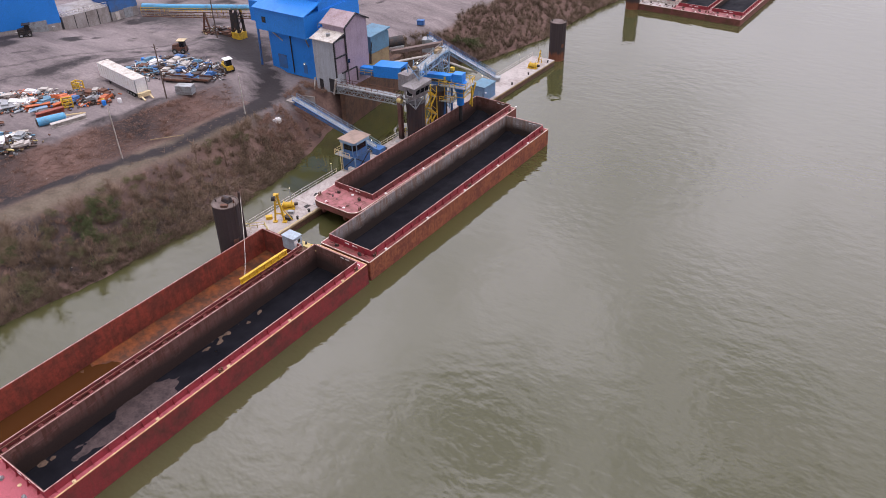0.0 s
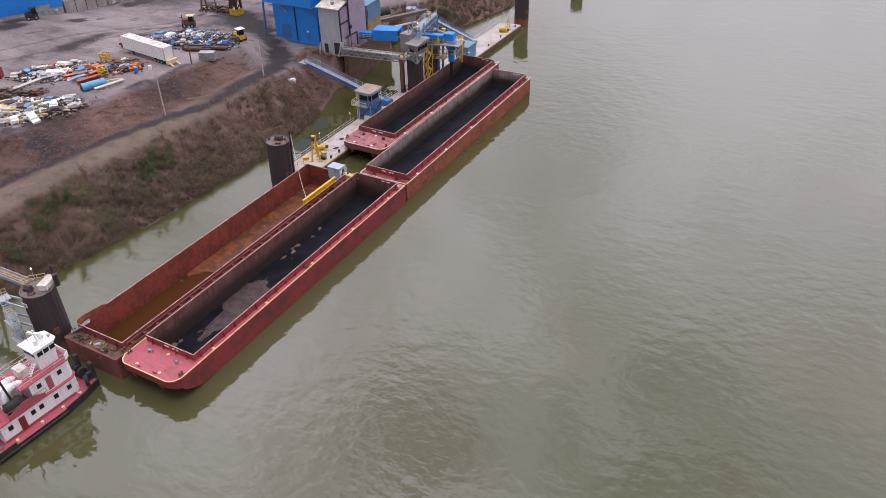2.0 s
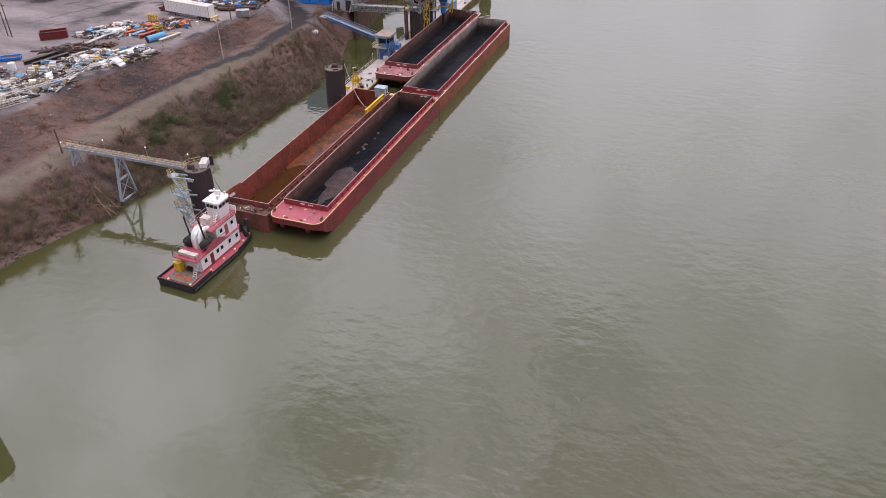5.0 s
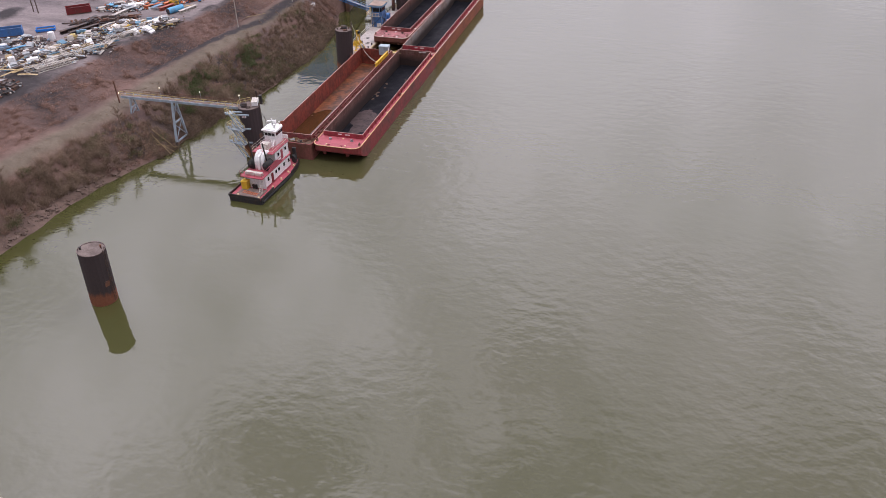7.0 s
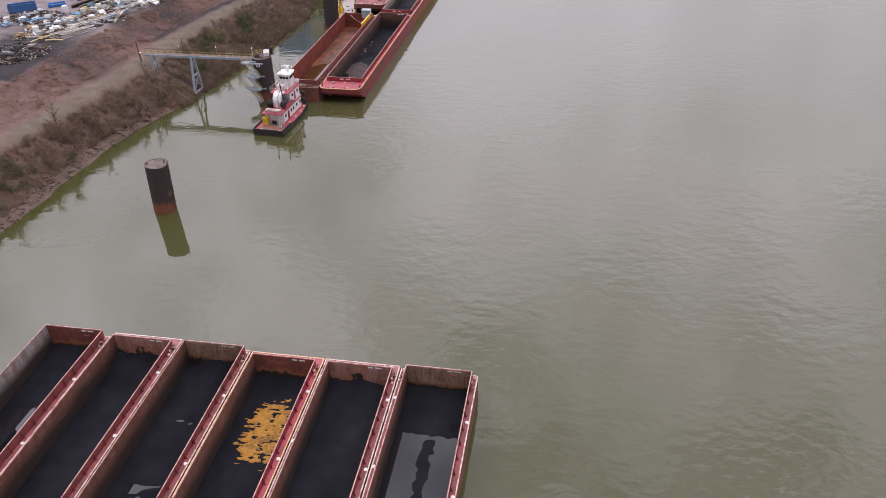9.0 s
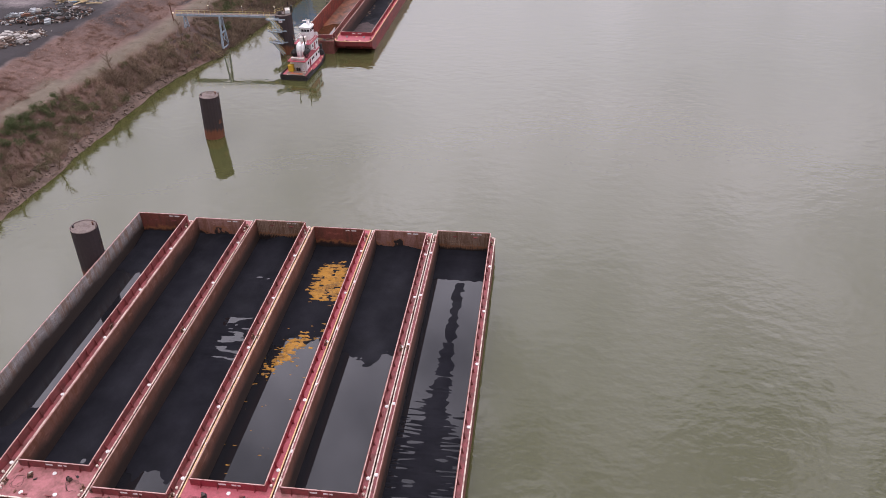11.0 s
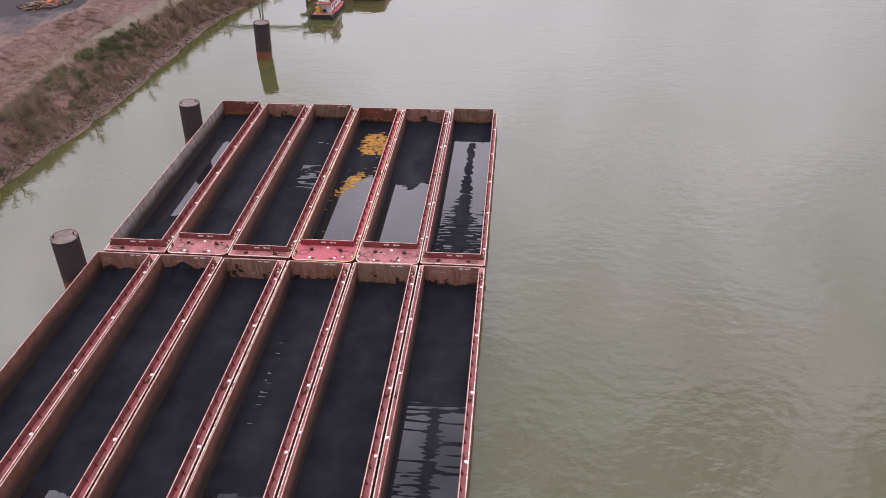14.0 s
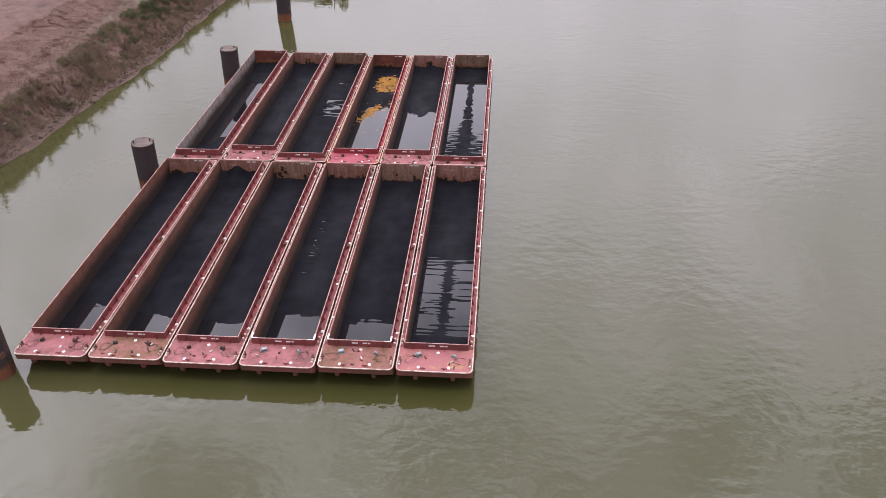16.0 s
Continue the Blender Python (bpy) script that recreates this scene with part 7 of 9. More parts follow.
cabin = thing("loading_cabin", "weathered grey control cabin with slanted windows above the dock", "cabin", (-89.6, 119.3, 9.75), -4)
part("frame", Geo().beam((-2, -1.6, 0), (-2, -1.6, 2.2), 0.25).beam((2, -1.6, 0), (2, -1.6, 2.2), 0.25).beam((-2, 1.6, 0), (-2, 1.6, 2.2), 0.25).beam((2, 1.6, 0), (2, 1.6, 2.2), 0.25)
     .beam((-2, -1.6, 0), (2, -1.6, 2.2), 0.15).beam((-2, -1.6, 2.2), (2, -1.6, 0), 0.15).beam((2, -1.6, 0), (2, 1.6, 2.2), 0.15), M_galv, cabin)
part("rear_block", Geo().box((-1.6, 0.6, 4.7), (2.6, 3.4, 3.6)), M_cab, cabin)
part("cab", Geo().add([(-0.3, -2.2, 2.2), (2.2, -2.2, 2.2), (2.2, 2.0, 2.2), (-0.3, 2.0, 2.2), (-0.3, -2.4, 4.8), (2.9, -2.6, 4.8), (2.9, 2.2, 4.8), (-0.3, 2.2, 4.8)],
     [(3, 2, 1, 0), (4, 5, 6, 7), (0, 1, 5, 4), (1, 2, 6, 5), (2, 3, 7, 6), (3, 0, 4, 7)]), M_cab, cabin)
part("cab_roof", Geo().prism_x([(-2.9, 4.8), (-2.9, 4.95), (2.5, 5.5), (2.5, 4.8)], -0.5, 3.1), M_cab, cabin)
for y in (-1.4, 0.0, 1.4):
    part("window", Geo().box((2.62, y, 3.8), (0.08, 1.15, 1.1), m=Matrix.Rotation(radians(15), 3, "Y")), M_glass, cabin)
part("window", Geo().box((1.2, -2.36, 3.6), (1.4, 0.1, 1.2)), M_glass, cabin)
part("window_frame", Geo().box((1.2, -2.33, 3.6), (1.7, 0.08, 1.5)), M_white, cabin)
part("yellow_motor", Geo().cyl((-2.2, -2.3, 1.2), (-1.2, -2.3, 1.2), 0.5, 12), M_yellow_pale, cabin)

lattice = thing("lattice_walkway", "pale blue lattice tower and raised walkway above the dock", "walkway", (0, 0, 0))
g = Geo()
for x in (-95.2, -92.6):
    for y in (134.6, 137.2):
        g.beam((x, y, 1.5), (x, y, 15.2), 0.24)
part("leg", g, M_blue_pale, lattice)
for k in range(4):
    z = 1.6 + 3.4 * k
    g = Geo()
    for a, b2 in (((-95.2, 134.6), (-92.6, 134.6)), ((-92.6, 134.6), (-92.6, 137.2)), ((-95.2, 137.2), (-92.6, 137.2)), ((-95.2, 134.6), (-95.2, 137.2))):
        g.beam((*a, z), (*b2, z + 3.4), 0.14).beam((*b2, z), (*a, z + 3.4), 0.14).beam((*a, z + 3.4), (*b2, z + 3.4), 0.16)
    part("brace", g, M_blue_pale, lattice)


def truss(parent, p, q, width, depth, mat, bays=8, rail=None, deck=None, below=True):
    p, q = Vector(p), Vector(q)
    d = q - p
    side = Vector((-d.y, d.x, 0)).normalized() * width / 2
    drop = Vector((0, 0, -depth if below else depth))
    for s in (side, -side):
        g = Geo().beam(p + s, q + s, 0.2, 0.26).beam(p + s + drop, q + s + drop, 0.18)
        for k in range(bays):
            a, b2 = p.lerp(q, k / bays) + s, p.lerp(q, (k + 1) / bays) + s
            g.beam(a, a + drop, 0.12).beam(*((a + drop, b2) if k % 2 else (a, b2 + drop)), 0.12)
        g.beam(q + s, q + s + drop, 0.12)
        part("side_truss", g, mat, parent)
        part("railing", railing(Geo(), p + s, q + s, 1.1, d.length / bays, 0.07), rail or mat, parent)
    part("deck_plate", Geo().beam(p, q, width - 0.1, 0.1), deck or M_galv, parent)
    g = Geo()
    for k in range(bays + 1):
        a = p.lerp(q, k / bays)
        g.beam(a + side + drop, a - side + drop, 0.1)
    part("cross_beam", g, mat, parent)


truss(lattice, (-89.6, 121.0, 16.6), (-94.2, 138.0, 15.2), 1.8, 1.3, M_blue_pale, 8, M_galv)
g = Geo()
for x, y in ((-91.2, 120.0), (-88.0, 119.6), (-91.4, 122.4), (-88.4, 122.6)):
    g.beam((x, y, 15.3), (x, y, 18.0), 0.2)
g.beam((-91.2, 120, 15.4), (-88.0, 119.6, 18), 0.14).beam((-88.0, 119.6, 15.4), (-91.2, 120, 18), 0.14).beam((-88, 119.6, 15.4), (-88.4, 122.6, 18), 0.14)
part("head_frame", g, M_blue_pale, lattice)
part("yellow_winch", Geo().box((-93.2, 133.6, 16.1), (0.8, 1.4, 0.8)).cyl((-94.4, 135.5, 16.0), (-93.4, 135.5, 16.0), 0.45, 12), M_tan_clad, lattice)
part("head_winch", Geo().box((-90.0, 121.0, 17.0), (0.9, 0.7, 0.6)), M_tan_clad, lattice)
lp = part("lamp_bracket", Geo().beam((-89.0, 120.2, 17.9), (-88.6, 120.0, 18.6), 0.08), M_galv, lattice)
part("lamp", lamp_bulb(Geo(), (-88.6, 120.0, 18.7), 0.12), M_lamp, lp)

bridge = thing("foot_bridge", "pale grey truss footbridge from the tower to the dock", "bridge", (0, 0, 0))
truss(bridge, (-109.2, 118.4, 10.3), (-92.0, 119.6, 10.6), 1.7, 1.5, M_galv, 11, M_scrap_rust)
gang = thing("gangway", "blue steel gangway sloping from the bank to the dock", "gangway", (0, 0, 0), group="gangways")
truss(gang, (-113.4, 108.6, 9.6), (-92.4, 110.4, 2.6), 1.5, 0.7, M_blue_dull, 13, M_blue_pale)
part("shore_platform", Geo().box((-113.8, 108.6, 9.3), (2.2, 2.6, 0.3)), M_concrete, gang)
part("dock_platform", Geo().box((-92.4, 110.4, 2.2), (2.0, 2.0, 1.4)), M_blue_dull, gang)
gang2 = thing("gangway", "blue steel gangway sloping down to the far dock", "gangway", (0, 0, 0), group="gangways")
truss(gang2, (-109.0, 152.4, 11.0), (-92.4, 157.2, 2.6), 1.5, 0.8, M_blue_pale, 12, M_blue_dull)
part("shore_platform", Geo().box((-109.2, 152.3, 9.2), (2.6, 2.6, 3.2), 25), M_galv, gang2)
part("dock_platform", Geo().box((-92.0, 157.4, 2.2), (1.8, 1.6, 0.7), 25), M_galv, gang2)
bluebox = thing("electrical_house", "dull blue steel electrical house on the dock", "shed", (-89.4, 146.9, 1.5), -1)
part("body", Geo().box((0, 0, 1.7), (3.6, 4.8, 3.4)), M_blue_mid, bluebox)
part("roof", Geo().box((0, 0, 3.48), (3.9, 5.1, 0.16)), M_blue_grey, bluebox)
part("door", Geo().box((0.6, -2.42, 1.2), (1.0, 0.06, 2.1)), M_blue_pale, bluebox)
# retaining wall at the inlet
single("retaining_wall", Geo().box((0, 0, 0), (1.2, 26, 8.5)).box((0.2, 0, 4.4), (1.6, 26.2, 0.4)), M_dock_side, "rust-brown retaining wall at the inlet", "wall", (-110.6, 131.5, 4.0), 8, kind="structure")
single("pipe", Geo().tube([(-111, 133, 9.5), (-104, 145.5, 9.5), (-97, 156, 3.0)], 0.28, 8), M_offwhite, "long pale pipe along the bank", "pipe")
single("conveyor_return", Geo().beam((-112, 141, 10.2), (-101, 147, 12.6), 1.4, 0.8), M_deck_wood, "low brown conveyor frame on the bank", "conveyor")

# ---- buildings at the back of the yard ----
mill = thing("blue_warehouse", "large blue metal-clad warehouse on a concrete base", "building", (-201.2, 102.0, 9.4), -26)
part("base", Geo().span(-26, 0, -16, 7.6, 0, 3.2), M_concrete, mill)
part("wall", Geo().span(-26, 0.05, -16.1, 7.7, 3.2, 14), M_blue, mill)
part("roof", Geo().span(-26.3, 0.4, -16.5, 8.0, 14, 14.4), M_blue, mill)
part("roller_door", Geo().box((0.1, 1.8, 2.2), (0.14, 5.0, 4.4)), M_galv, mill, "grey roller door")
part("buttress", Geo().box((0.5, -3.4, 1.3), (1.0, 0.8, 2.6)).box((0.5, 5.6, 1.3), (1.0, 0.8, 2.6)).box((0.5, -9, 1.3), (1.0, 0.8, 2.6)), M_concrete, mill)
dock_house = thing("concrete_bunker", "grey concrete bunker with a railed roof deck", "building", (-196.8, 115.8, 9.3), -10)
part("body", Geo().span(-12, 0, -6.4, 6.4, 0, 4.4), M_concrete, dock_house)
part("railing", railing(railing(Geo(), (-0.2, -6.2, 4.4), (-0.2, 6.2, 4.4), 1.2, 1.5, 0.12), (-0.2, -6.2, 4.4), (-11, -6.2, 4.4), 1.2, 1.5, 0.12), M_offwhite, dock_house)
for k in range(3):
    part("panel_joint", Geo().box((0.02, -3.2 + 3.2 * k, 2.2), (0.08, 0.15, 4.3)), M_dark_trim, dock_house)
small = thing("blue_shed", "small blue shed on a block base beside a bunker", "shed", (-195.0, 126.4, 9.4), -5)
part("base", Geo().span(-9, 0, -4, 4, 0, 2.6), M_concrete, small)
part("wall", Geo().span(-9.1, 0.1, -4.1, 4.1, 2.6, 6.0), M_blue_dull, small)
part("roof", Geo().span(-9.4, 0.4, -4.4, 4.4, 6.0, 6.25), M_blue, small)
part("door", Geo().box((0.14, 1.0, 1.4), (0.1, 2.6, 2.8)), M_galv, small)
part("door", Geo().box((0.14, -2.4, 1.2), (0.1, 1.2, 2.3)), M_offwhite, small)
yard_conv = thing("yard_conveyor", "long overland conveyor with a bright blue cover", "conveyor", (0, 0, 0))
part("cover", Geo().tube([(-181, 123.0, 15.75), (-170, 126.6, 16.2), (-148, 133.2, 17.6), (-133.5, 130.5, 20.5)], 0.7, 10), M_skyblue, yard_conv, "blue half-round belt cover")
pts = [Vector((-181, 122.2, 14.6)), Vector((-170, 125.8, 15.0)), Vector((-148, 132.4, 16.4)), Vector((-133.5, 129.7, 19.2))]
for a, b2 in zip(pts[:-1], pts[1:]):
    part("walkway_rail", railing(Geo(), a, b2, 1.0, 1.4, 0.09), M_yellow, yard_conv, "yellow walkway rail")
    part("chord", Geo().beam(a, b2, 0.3, 0.16).beam(a + Vector((0, 0, -1.3)), b2 + Vector((0, 0, -1.3)), 0.2).beam(a + Vector((-0.4, 1.5, -1.3)), b2 + Vector((-0.4, 1.5, -1.3)), 0.2), M_scrap_rust, yard_conv)
    n = max(4, int((b2 - a).length / 1.8))
    g = Geo()
    for k in range(n):
        p, q = a.lerp(b2, k / n), a.lerp(b2, (k + 1) / n)
        low = Vector((0, 0, -1.3))
        g.beam(p, p + low, 0.1).beam(*((p + low, q) if k % 2 else (p, q + low)), 0.1)
    part("lacing", g, M_tan_clad, yard_conv)
part("head_house", Geo().box((-144.5, 133.5, 18.0), (7, 6, 5.0), 15), M_blue, yard_conv)
for x, y in ((-163.5, 128.6),):
    part("bent", Geo().beam((x - 1.6, y, 9.4), (x, y, 15.2), 0.35).beam((x + 1.6, y, 9.4), (x, y, 15.2), 0.35).beam((x - 1.1, y, 11.5), (x + 1.1, y, 11.5), 0.25), M_scrap_rust, yard_conv)
bent = thing("conveyor_support", "black steel conveyor support on a yellow base", "support tower", (-153.6, 130.6, ground_z(-153.6, 130.6) - 0.2))
g = Geo()
for x in (-1.1, 1.1):
    for y in (-1.0, 1.0):
        g.beam((x, y, 1.6), (x * 0.8, y * 0.8, 7.6), 0.5)
for k in range(3):
    g.beam((-1.1, -1, 1.6 + 2 * k), (1.1, -1, 3.6 + 2 * k), 0.22).beam((1.1, -1, 1.6 + 2 * k), (1.1, 1, 3.6 + 2 * k), 0.22)
part("frame", g, M_black_steel, bent)
part("base", Geo().box((0, 0, 1.0), (2.8, 2.6, 2.0)), M_yellow, bent)
part("side_plate", Geo().box((0, -1.05, 5.0), (1.4, 0.2, 4.0)), M_black_steel, bent)

# ---- yard: trailer, containers ----
def wheel(parent, loc, r=0.5, w=0.28):
    ty = part("tyre", Geo().cyl((0, -w / 2, 0), (0, w / 2, 0), r, 14), M_rubber, parent)
    ty.location = loc
    part("rim", Geo().cyl((0, -w / 2 - 0.02, 0), (0, w / 2 + 0.02, 0), r * 0.5, 10), M_galv, ty)


tz = ground_z(-145.3, 90.0)
trailer = thing("box_trailer", "long white box trailer with a ramp at its rear", "trailer", (-145.3, 89.9, tz), -8.5)
part("box_body", Geo().span(-8.1, 8.1, -1.3, 1.3, 1.15, 4.1), M_white, trailer)
part("roof", Geo().span(-8.12, 8.12, -1.32, 1.32, 4.1, 4.16), M_offwhite, trailer, "dirty cream roof")
part("corner_post", Geo().box((8.12, 1.25, 2.6), (0.1, 0.14, 3.0)).box((8.12, -1.25, 2.6), (0.1, 0.14, 3.0)), M_galv, trailer)
g = Geo()
for k in range(15):
    g.box((-7.5 + 1.05 * k, -1.31, 2.6), (0.06, 0.04, 2.8))
part("side_rib", g, M_offwhite, trailer)
part("chassis", Geo().span(-7.5, 7.8, -0.5, 0.5, 0.75, 1.15), M_black_steel, trailer)
part("landing_leg", Geo().box((-5.0, -0.8, 0.5), (0.2, 0.2, 1.0)).box((-5.0, 0.8, 0.5), (0.2, 0.2, 1.0)), M_black_steel, trailer)
for x in (4.0, 5.2, 6.4):
    for y in (-1.1, 1.1):
        wheel(trailer, (x, y, 0.5))
part("ramp", Geo().beam((8.3, -0.9, 1.0), (10.4, -0.9, 0.15), 0.35, 0.2).beam((8.3, 0.9, 1.0), (10.4, 0.9, 0.15), 0.35, 0.2).box((8.7, 0, 0.9), (0.8, 2.6, 0.9)), M_cream, trailer, "pale yellow loading ramp")


def dumpster(x, y, rz, L, W, H, m, label):
    d = thing("dumpster", label, "dumpster", (x, y, ground_z(x, y)), rz, "open containers in the yard")
    t = 0.12
    part("floor", Geo().span(-L / 2, L / 2, -W / 2, W / 2, 0.15, 0.3), M_scrap_rust, d)
    part("side", Geo().span(-L / 2, L / 2, -W / 2, -W / 2 + t, 0.3, H), m, d)
    part("side", Geo().span(-L / 2, L / 2, W / 2 - t, W / 2, 0.3, H), m, d)
    part("end", Geo().span(-L / 2, -L / 2 + t, -W / 2 + t, W / 2 - t, 0.3, H), m, d)
    part("end", Geo().span(L / 2 - t, L / 2, -W / 2 + t, W / 2 - t, 0.3, H), m, d)
    g = Geo()
    for k in range(7):
        xx = -L / 2 + L * (k + 0.5) / 7
        g.box((xx, -W / 2 - 0.05, H * 0.55), (0.14, 0.1, H * 0.8)).box((xx, W / 2 + 0.05, H * 0.55), (0.14, 0.1, H * 0.8))
    g.box((0, -W / 2, H), (L + 0.1, 0.2, 0.14)).box((0, W / 2, H), (L + 0.1, 0.2, 0.14))
    part("rib", g, m, d)
    part("fill", Geo().box((0, 0, H * 0.5), (L - 0.4, W - 0.4, H * 0.55)), M_scrap_dark, d, "mixed dark scrap")
    part("skid", Geo().box((0, -0.5, 0.08), (L, 0.2, 0.16)).box((0, 0.5, 0.08), (L, 0.2, 0.16)), M_black_steel, d)
    return d


dumpster(-169.3, 64.2, 40, 6.6, 2.4, 2.0, M_red_box, "dark red open-top scrap dumpster")
dumpster(-174.8, 42.0, 35, 7.5, 2.5, 2.2, M_blue_dull, "dull blue open-top scrap dumpster")
dumpster(-167.9, 48.1, 35, 4.8, 2.4, 0.8, M_blue, "low bright blue open skip")

# ---- yard: scrap ----
rs = random.Random(5)


def scrap_heap(name, label, cx, cy, rx, ry, count, mats, rz=0.0, tall=1.6, size=(0.4, 2.4)):
    """Small dark bits below, plates and blocks among them, long bars on top, roughly along the heap."""
    heaps = {m.name: (Geo(), m) for m in [M_scrap_dark, M_scrap_rust] + list(mats)}
    keys = [m.name for m in mats]
    ca, sa = math.cos(radians(rz)), math.sin(radians(rz))
    for k in range(count):
        u, v = rs.uniform(-1, 1), rs.uniform(-1, 1)
        if u * u + v * v > 1.0 + 0.25 * noise.noise((u * 2.5 + cx, v * 2.5 + cy, 1.0)):
            continue
        x, y = cx + u * rx * ca - v * ry * sa, cy + u * rx * sa + v * ry * ca
        mound = tall * max(0.0, 1 - u * u - v * v) * (0.5 + 0.9 * abs(noise.noise((x * 0.25, y * 0.25, 2.0))))
        what = rs.random()
        if what > 0.95:
            # a crushed hulk: body and flattened top
            g = heaps[keys[min(len(keys) - 1, int(rs.random() ** 1.5 * len(keys)))]][0]
            rot = Euler((rs.gauss(0, 0.12), rs.gauss(0, 0.12), radians(rz + rs.choice((0, 90)) + rs.gauss(0, 14)))).to_matrix()
            z = ground_z(x, y) + mound * 0.5
            a = rs.uniform(2.4, 3.8)
            g.box((x, y, z + 0.35), (a, 1.55, 0.65), m=rot)
            g.box((x, y, z + 0.85), (a * 0.5, 1.3, 0.35), m=rot)
            heaps[M_scrap_dark.name][0].box((x, y, z + 0.15), (a * 0.9, 1.65, 0.3), m=rot)
            continue
        if what < 0.45:
            g = heaps[rs.choice((M_scrap_dark.name, M_scrap_dark.name, M_scrap_rust.name, keys[0]))][0]
            rot = Euler((rs.gauss(0, 0.5), rs.gauss(0, 0.5), rs.uniform(0, 6.28))).to_matrix()
            g.box((x, y, ground_z(x, y) + mound * rs.random() * 0.7 + 0.1), (rs.uniform(0.3, 1.3), rs.uniform(0.2, 0.7), rs.uniform(0.1, 0.5)), m=rot)
            for j in range(5):
                g = heaps[rs.choice([M_scrap_dark.name, M_scrap_rust.name] + keys)][0]
                rot = Euler((rs.gauss(0, 0.5), rs.gauss(0, 0.5), rs.uniform(0, 6.28))).to_matrix()
                px, py = x + rs.gauss(0, 1.0), y + rs.gauss(0, 1.0)
                g.box((px, py, ground_z(px, py) + mound * rs.uniform(0.4, 1.1) + 0.12), (rs.uniform(0.25, 1.0), rs.uniform(0.08, 0.35), rs.uniform(0.06, 0.25)), m=rot)
            continue
        g = heaps[keys[min(len(keys) - 1, int(rs.random() ** 1.9 * len(keys)))]][0]
        z = ground_z(x, y) + mound * rs.uniform(0.5, 1.0) + 0.15
        if what < 0.86:
            rot = Euler((rs.gauss(0, 0.3), rs.gauss(0, 0.3), rs.uniform(0, 6.28))).to_matrix()
            a = rs.uniform(*size)
            if rs.random() < 0.7:
                g.box((x, y, z), (a, rs.uniform(0.2, 0.9), rs.uniform(0.05, 0.4)), m=rot)
            else:
                d = rot @ Vector((a * 0.6, 0, 0))
                g.cyl((x - d.x, y - d.y, z - d.z * 0.4), (x + d.x, y + d.y, z + d.z * 0.4), rs.uniform(0.12, 0.4), 8)
        else:
            t = radians(rz + rs.gauss(0, 28))
            h = rs.uniform(0.8, 1.0) * (size[1] * 1.3)
            d = Vector((math.cos(t) * h, math.sin(t) * h, rs.gauss(0, 0.15)))
            g.beam((x - d.x, y - d.y, z - d.z), (x + d.x, y + d.y, z + d.z + 0.1), rs.uniform(0.15, 0.4), 0.25)
    top = thing(name, label, "scrap heap", (0, 0, 0), kind="stuff")
    for key, (g, m) in heaps.items():
        if g.v:
            tagged(part("scrap_pieces", g, m, top), kind="stuff")
    return top


scrap_heap("scrap_heap", "heap of crushed machinery and car scrap in dark and pale bits", -143.5, 104.0, 12.0, 5.5, 560, [M_scrap_dark, M_scrap_dark, M_blue_grey, M_galv, M_grit, M_blue_dull, M_white], 12, 1.3, (0.6, 2.2))
scrap_heap("scrap_heap", "heap of grey and blue machine scrap behind the trailer", -149.0, 97.8, 5.0, 3.2, 130, [M_scrap_dark, M_blue_grey, M_galv, M_scrap_rust, M_grit], 20, 1.4, (0.5, 1.6))
scrap_heap("scrap_heap", "scatter of small coloured engine parts", -148.0, 80.8, 7.0, 4.5, 190, [M_scrap_dark, M_blue_dull, M_orange, M_scrap_dark, M_grit, M_scrap_rust, M_galv], 30, 1.1, (0.3, 1.1))
scrap_heap("scrap_heap", "heap of bleached pipes and plates at the yard edge", -147.2, 53.6, 14.0, 6.0, 640, [M_scrap_dark, M_galv, M_grit, M_tan_clad, M_blue_grey, M_white, M_yellow_pale], 48, 1.1, (0.6, 2.6))
scrap_heap("scrap_heap", "heap of white and grey mixed scrap", -152.8, 32.0, 14.0, 7.5, 760, [M_scrap_dark, M_grit, M_tan_clad, M_galv, M_offwhite, M_blue_grey, M_white], 55, 1.3, (0.6, 2.4))
scrap_heap("scrap_heap", "heap of pale sheet scrap beside a dumpster", -168.0, 36.0, 9.0, 6.0, 200, [M_scrap_dark, M_galv, M_grit, M_blue_pale, M_white], 20, 1.2, (0.5, 2.0))
scrap_heap("scrap_heap", "long pile of dark steel plates", -158.0, 58.5, 8.0, 2.2, 170, [M_scrap_dark, M_scrap_dark, M_black_steel, M_scrap_rust], 32, 0.9, (1.2, 3.2))
scrap_heap("scrap_heap", "heap of black tyres and dark scrap", -158.0, 7.0, 11.0, 7.0, 700, [M_rubber, M_black_steel, M_rubber, M_scrap_dark, M_scrap_dark, M_galv, M_scrap_rust, M_grit], 20, 1.5, (0.4, 1.6))
scrap_heap("scrap_heap", "scatter of pale rubble down the slope", -156.5, -12.0, 8.0, 5.0, 420, [M_rock, M_scrap_dark, M_concrete, M_rock, M_grit], 50, 0.6, (0.2, 0.7))
scrap_heap("scrap_heap", "rusty orange scrap heap at the bank top", -158.5, -32.0, 7.0, 4.5, 190, [M_scrap_rust, M_scrap_dark, M_tan_clad, M_scrap_rust, M_orange], 35, 1.2, (0.5, 2.0))
scrap_heap("scrap_heap", "grey junk heap under the conveyor", -160.5, 131.0, 5.0, 2.6, 120, [M_scrap_rust, M_galv, M_scrap_dark, M_tan_clad], 10, 1.4, (0.4, 1.4))
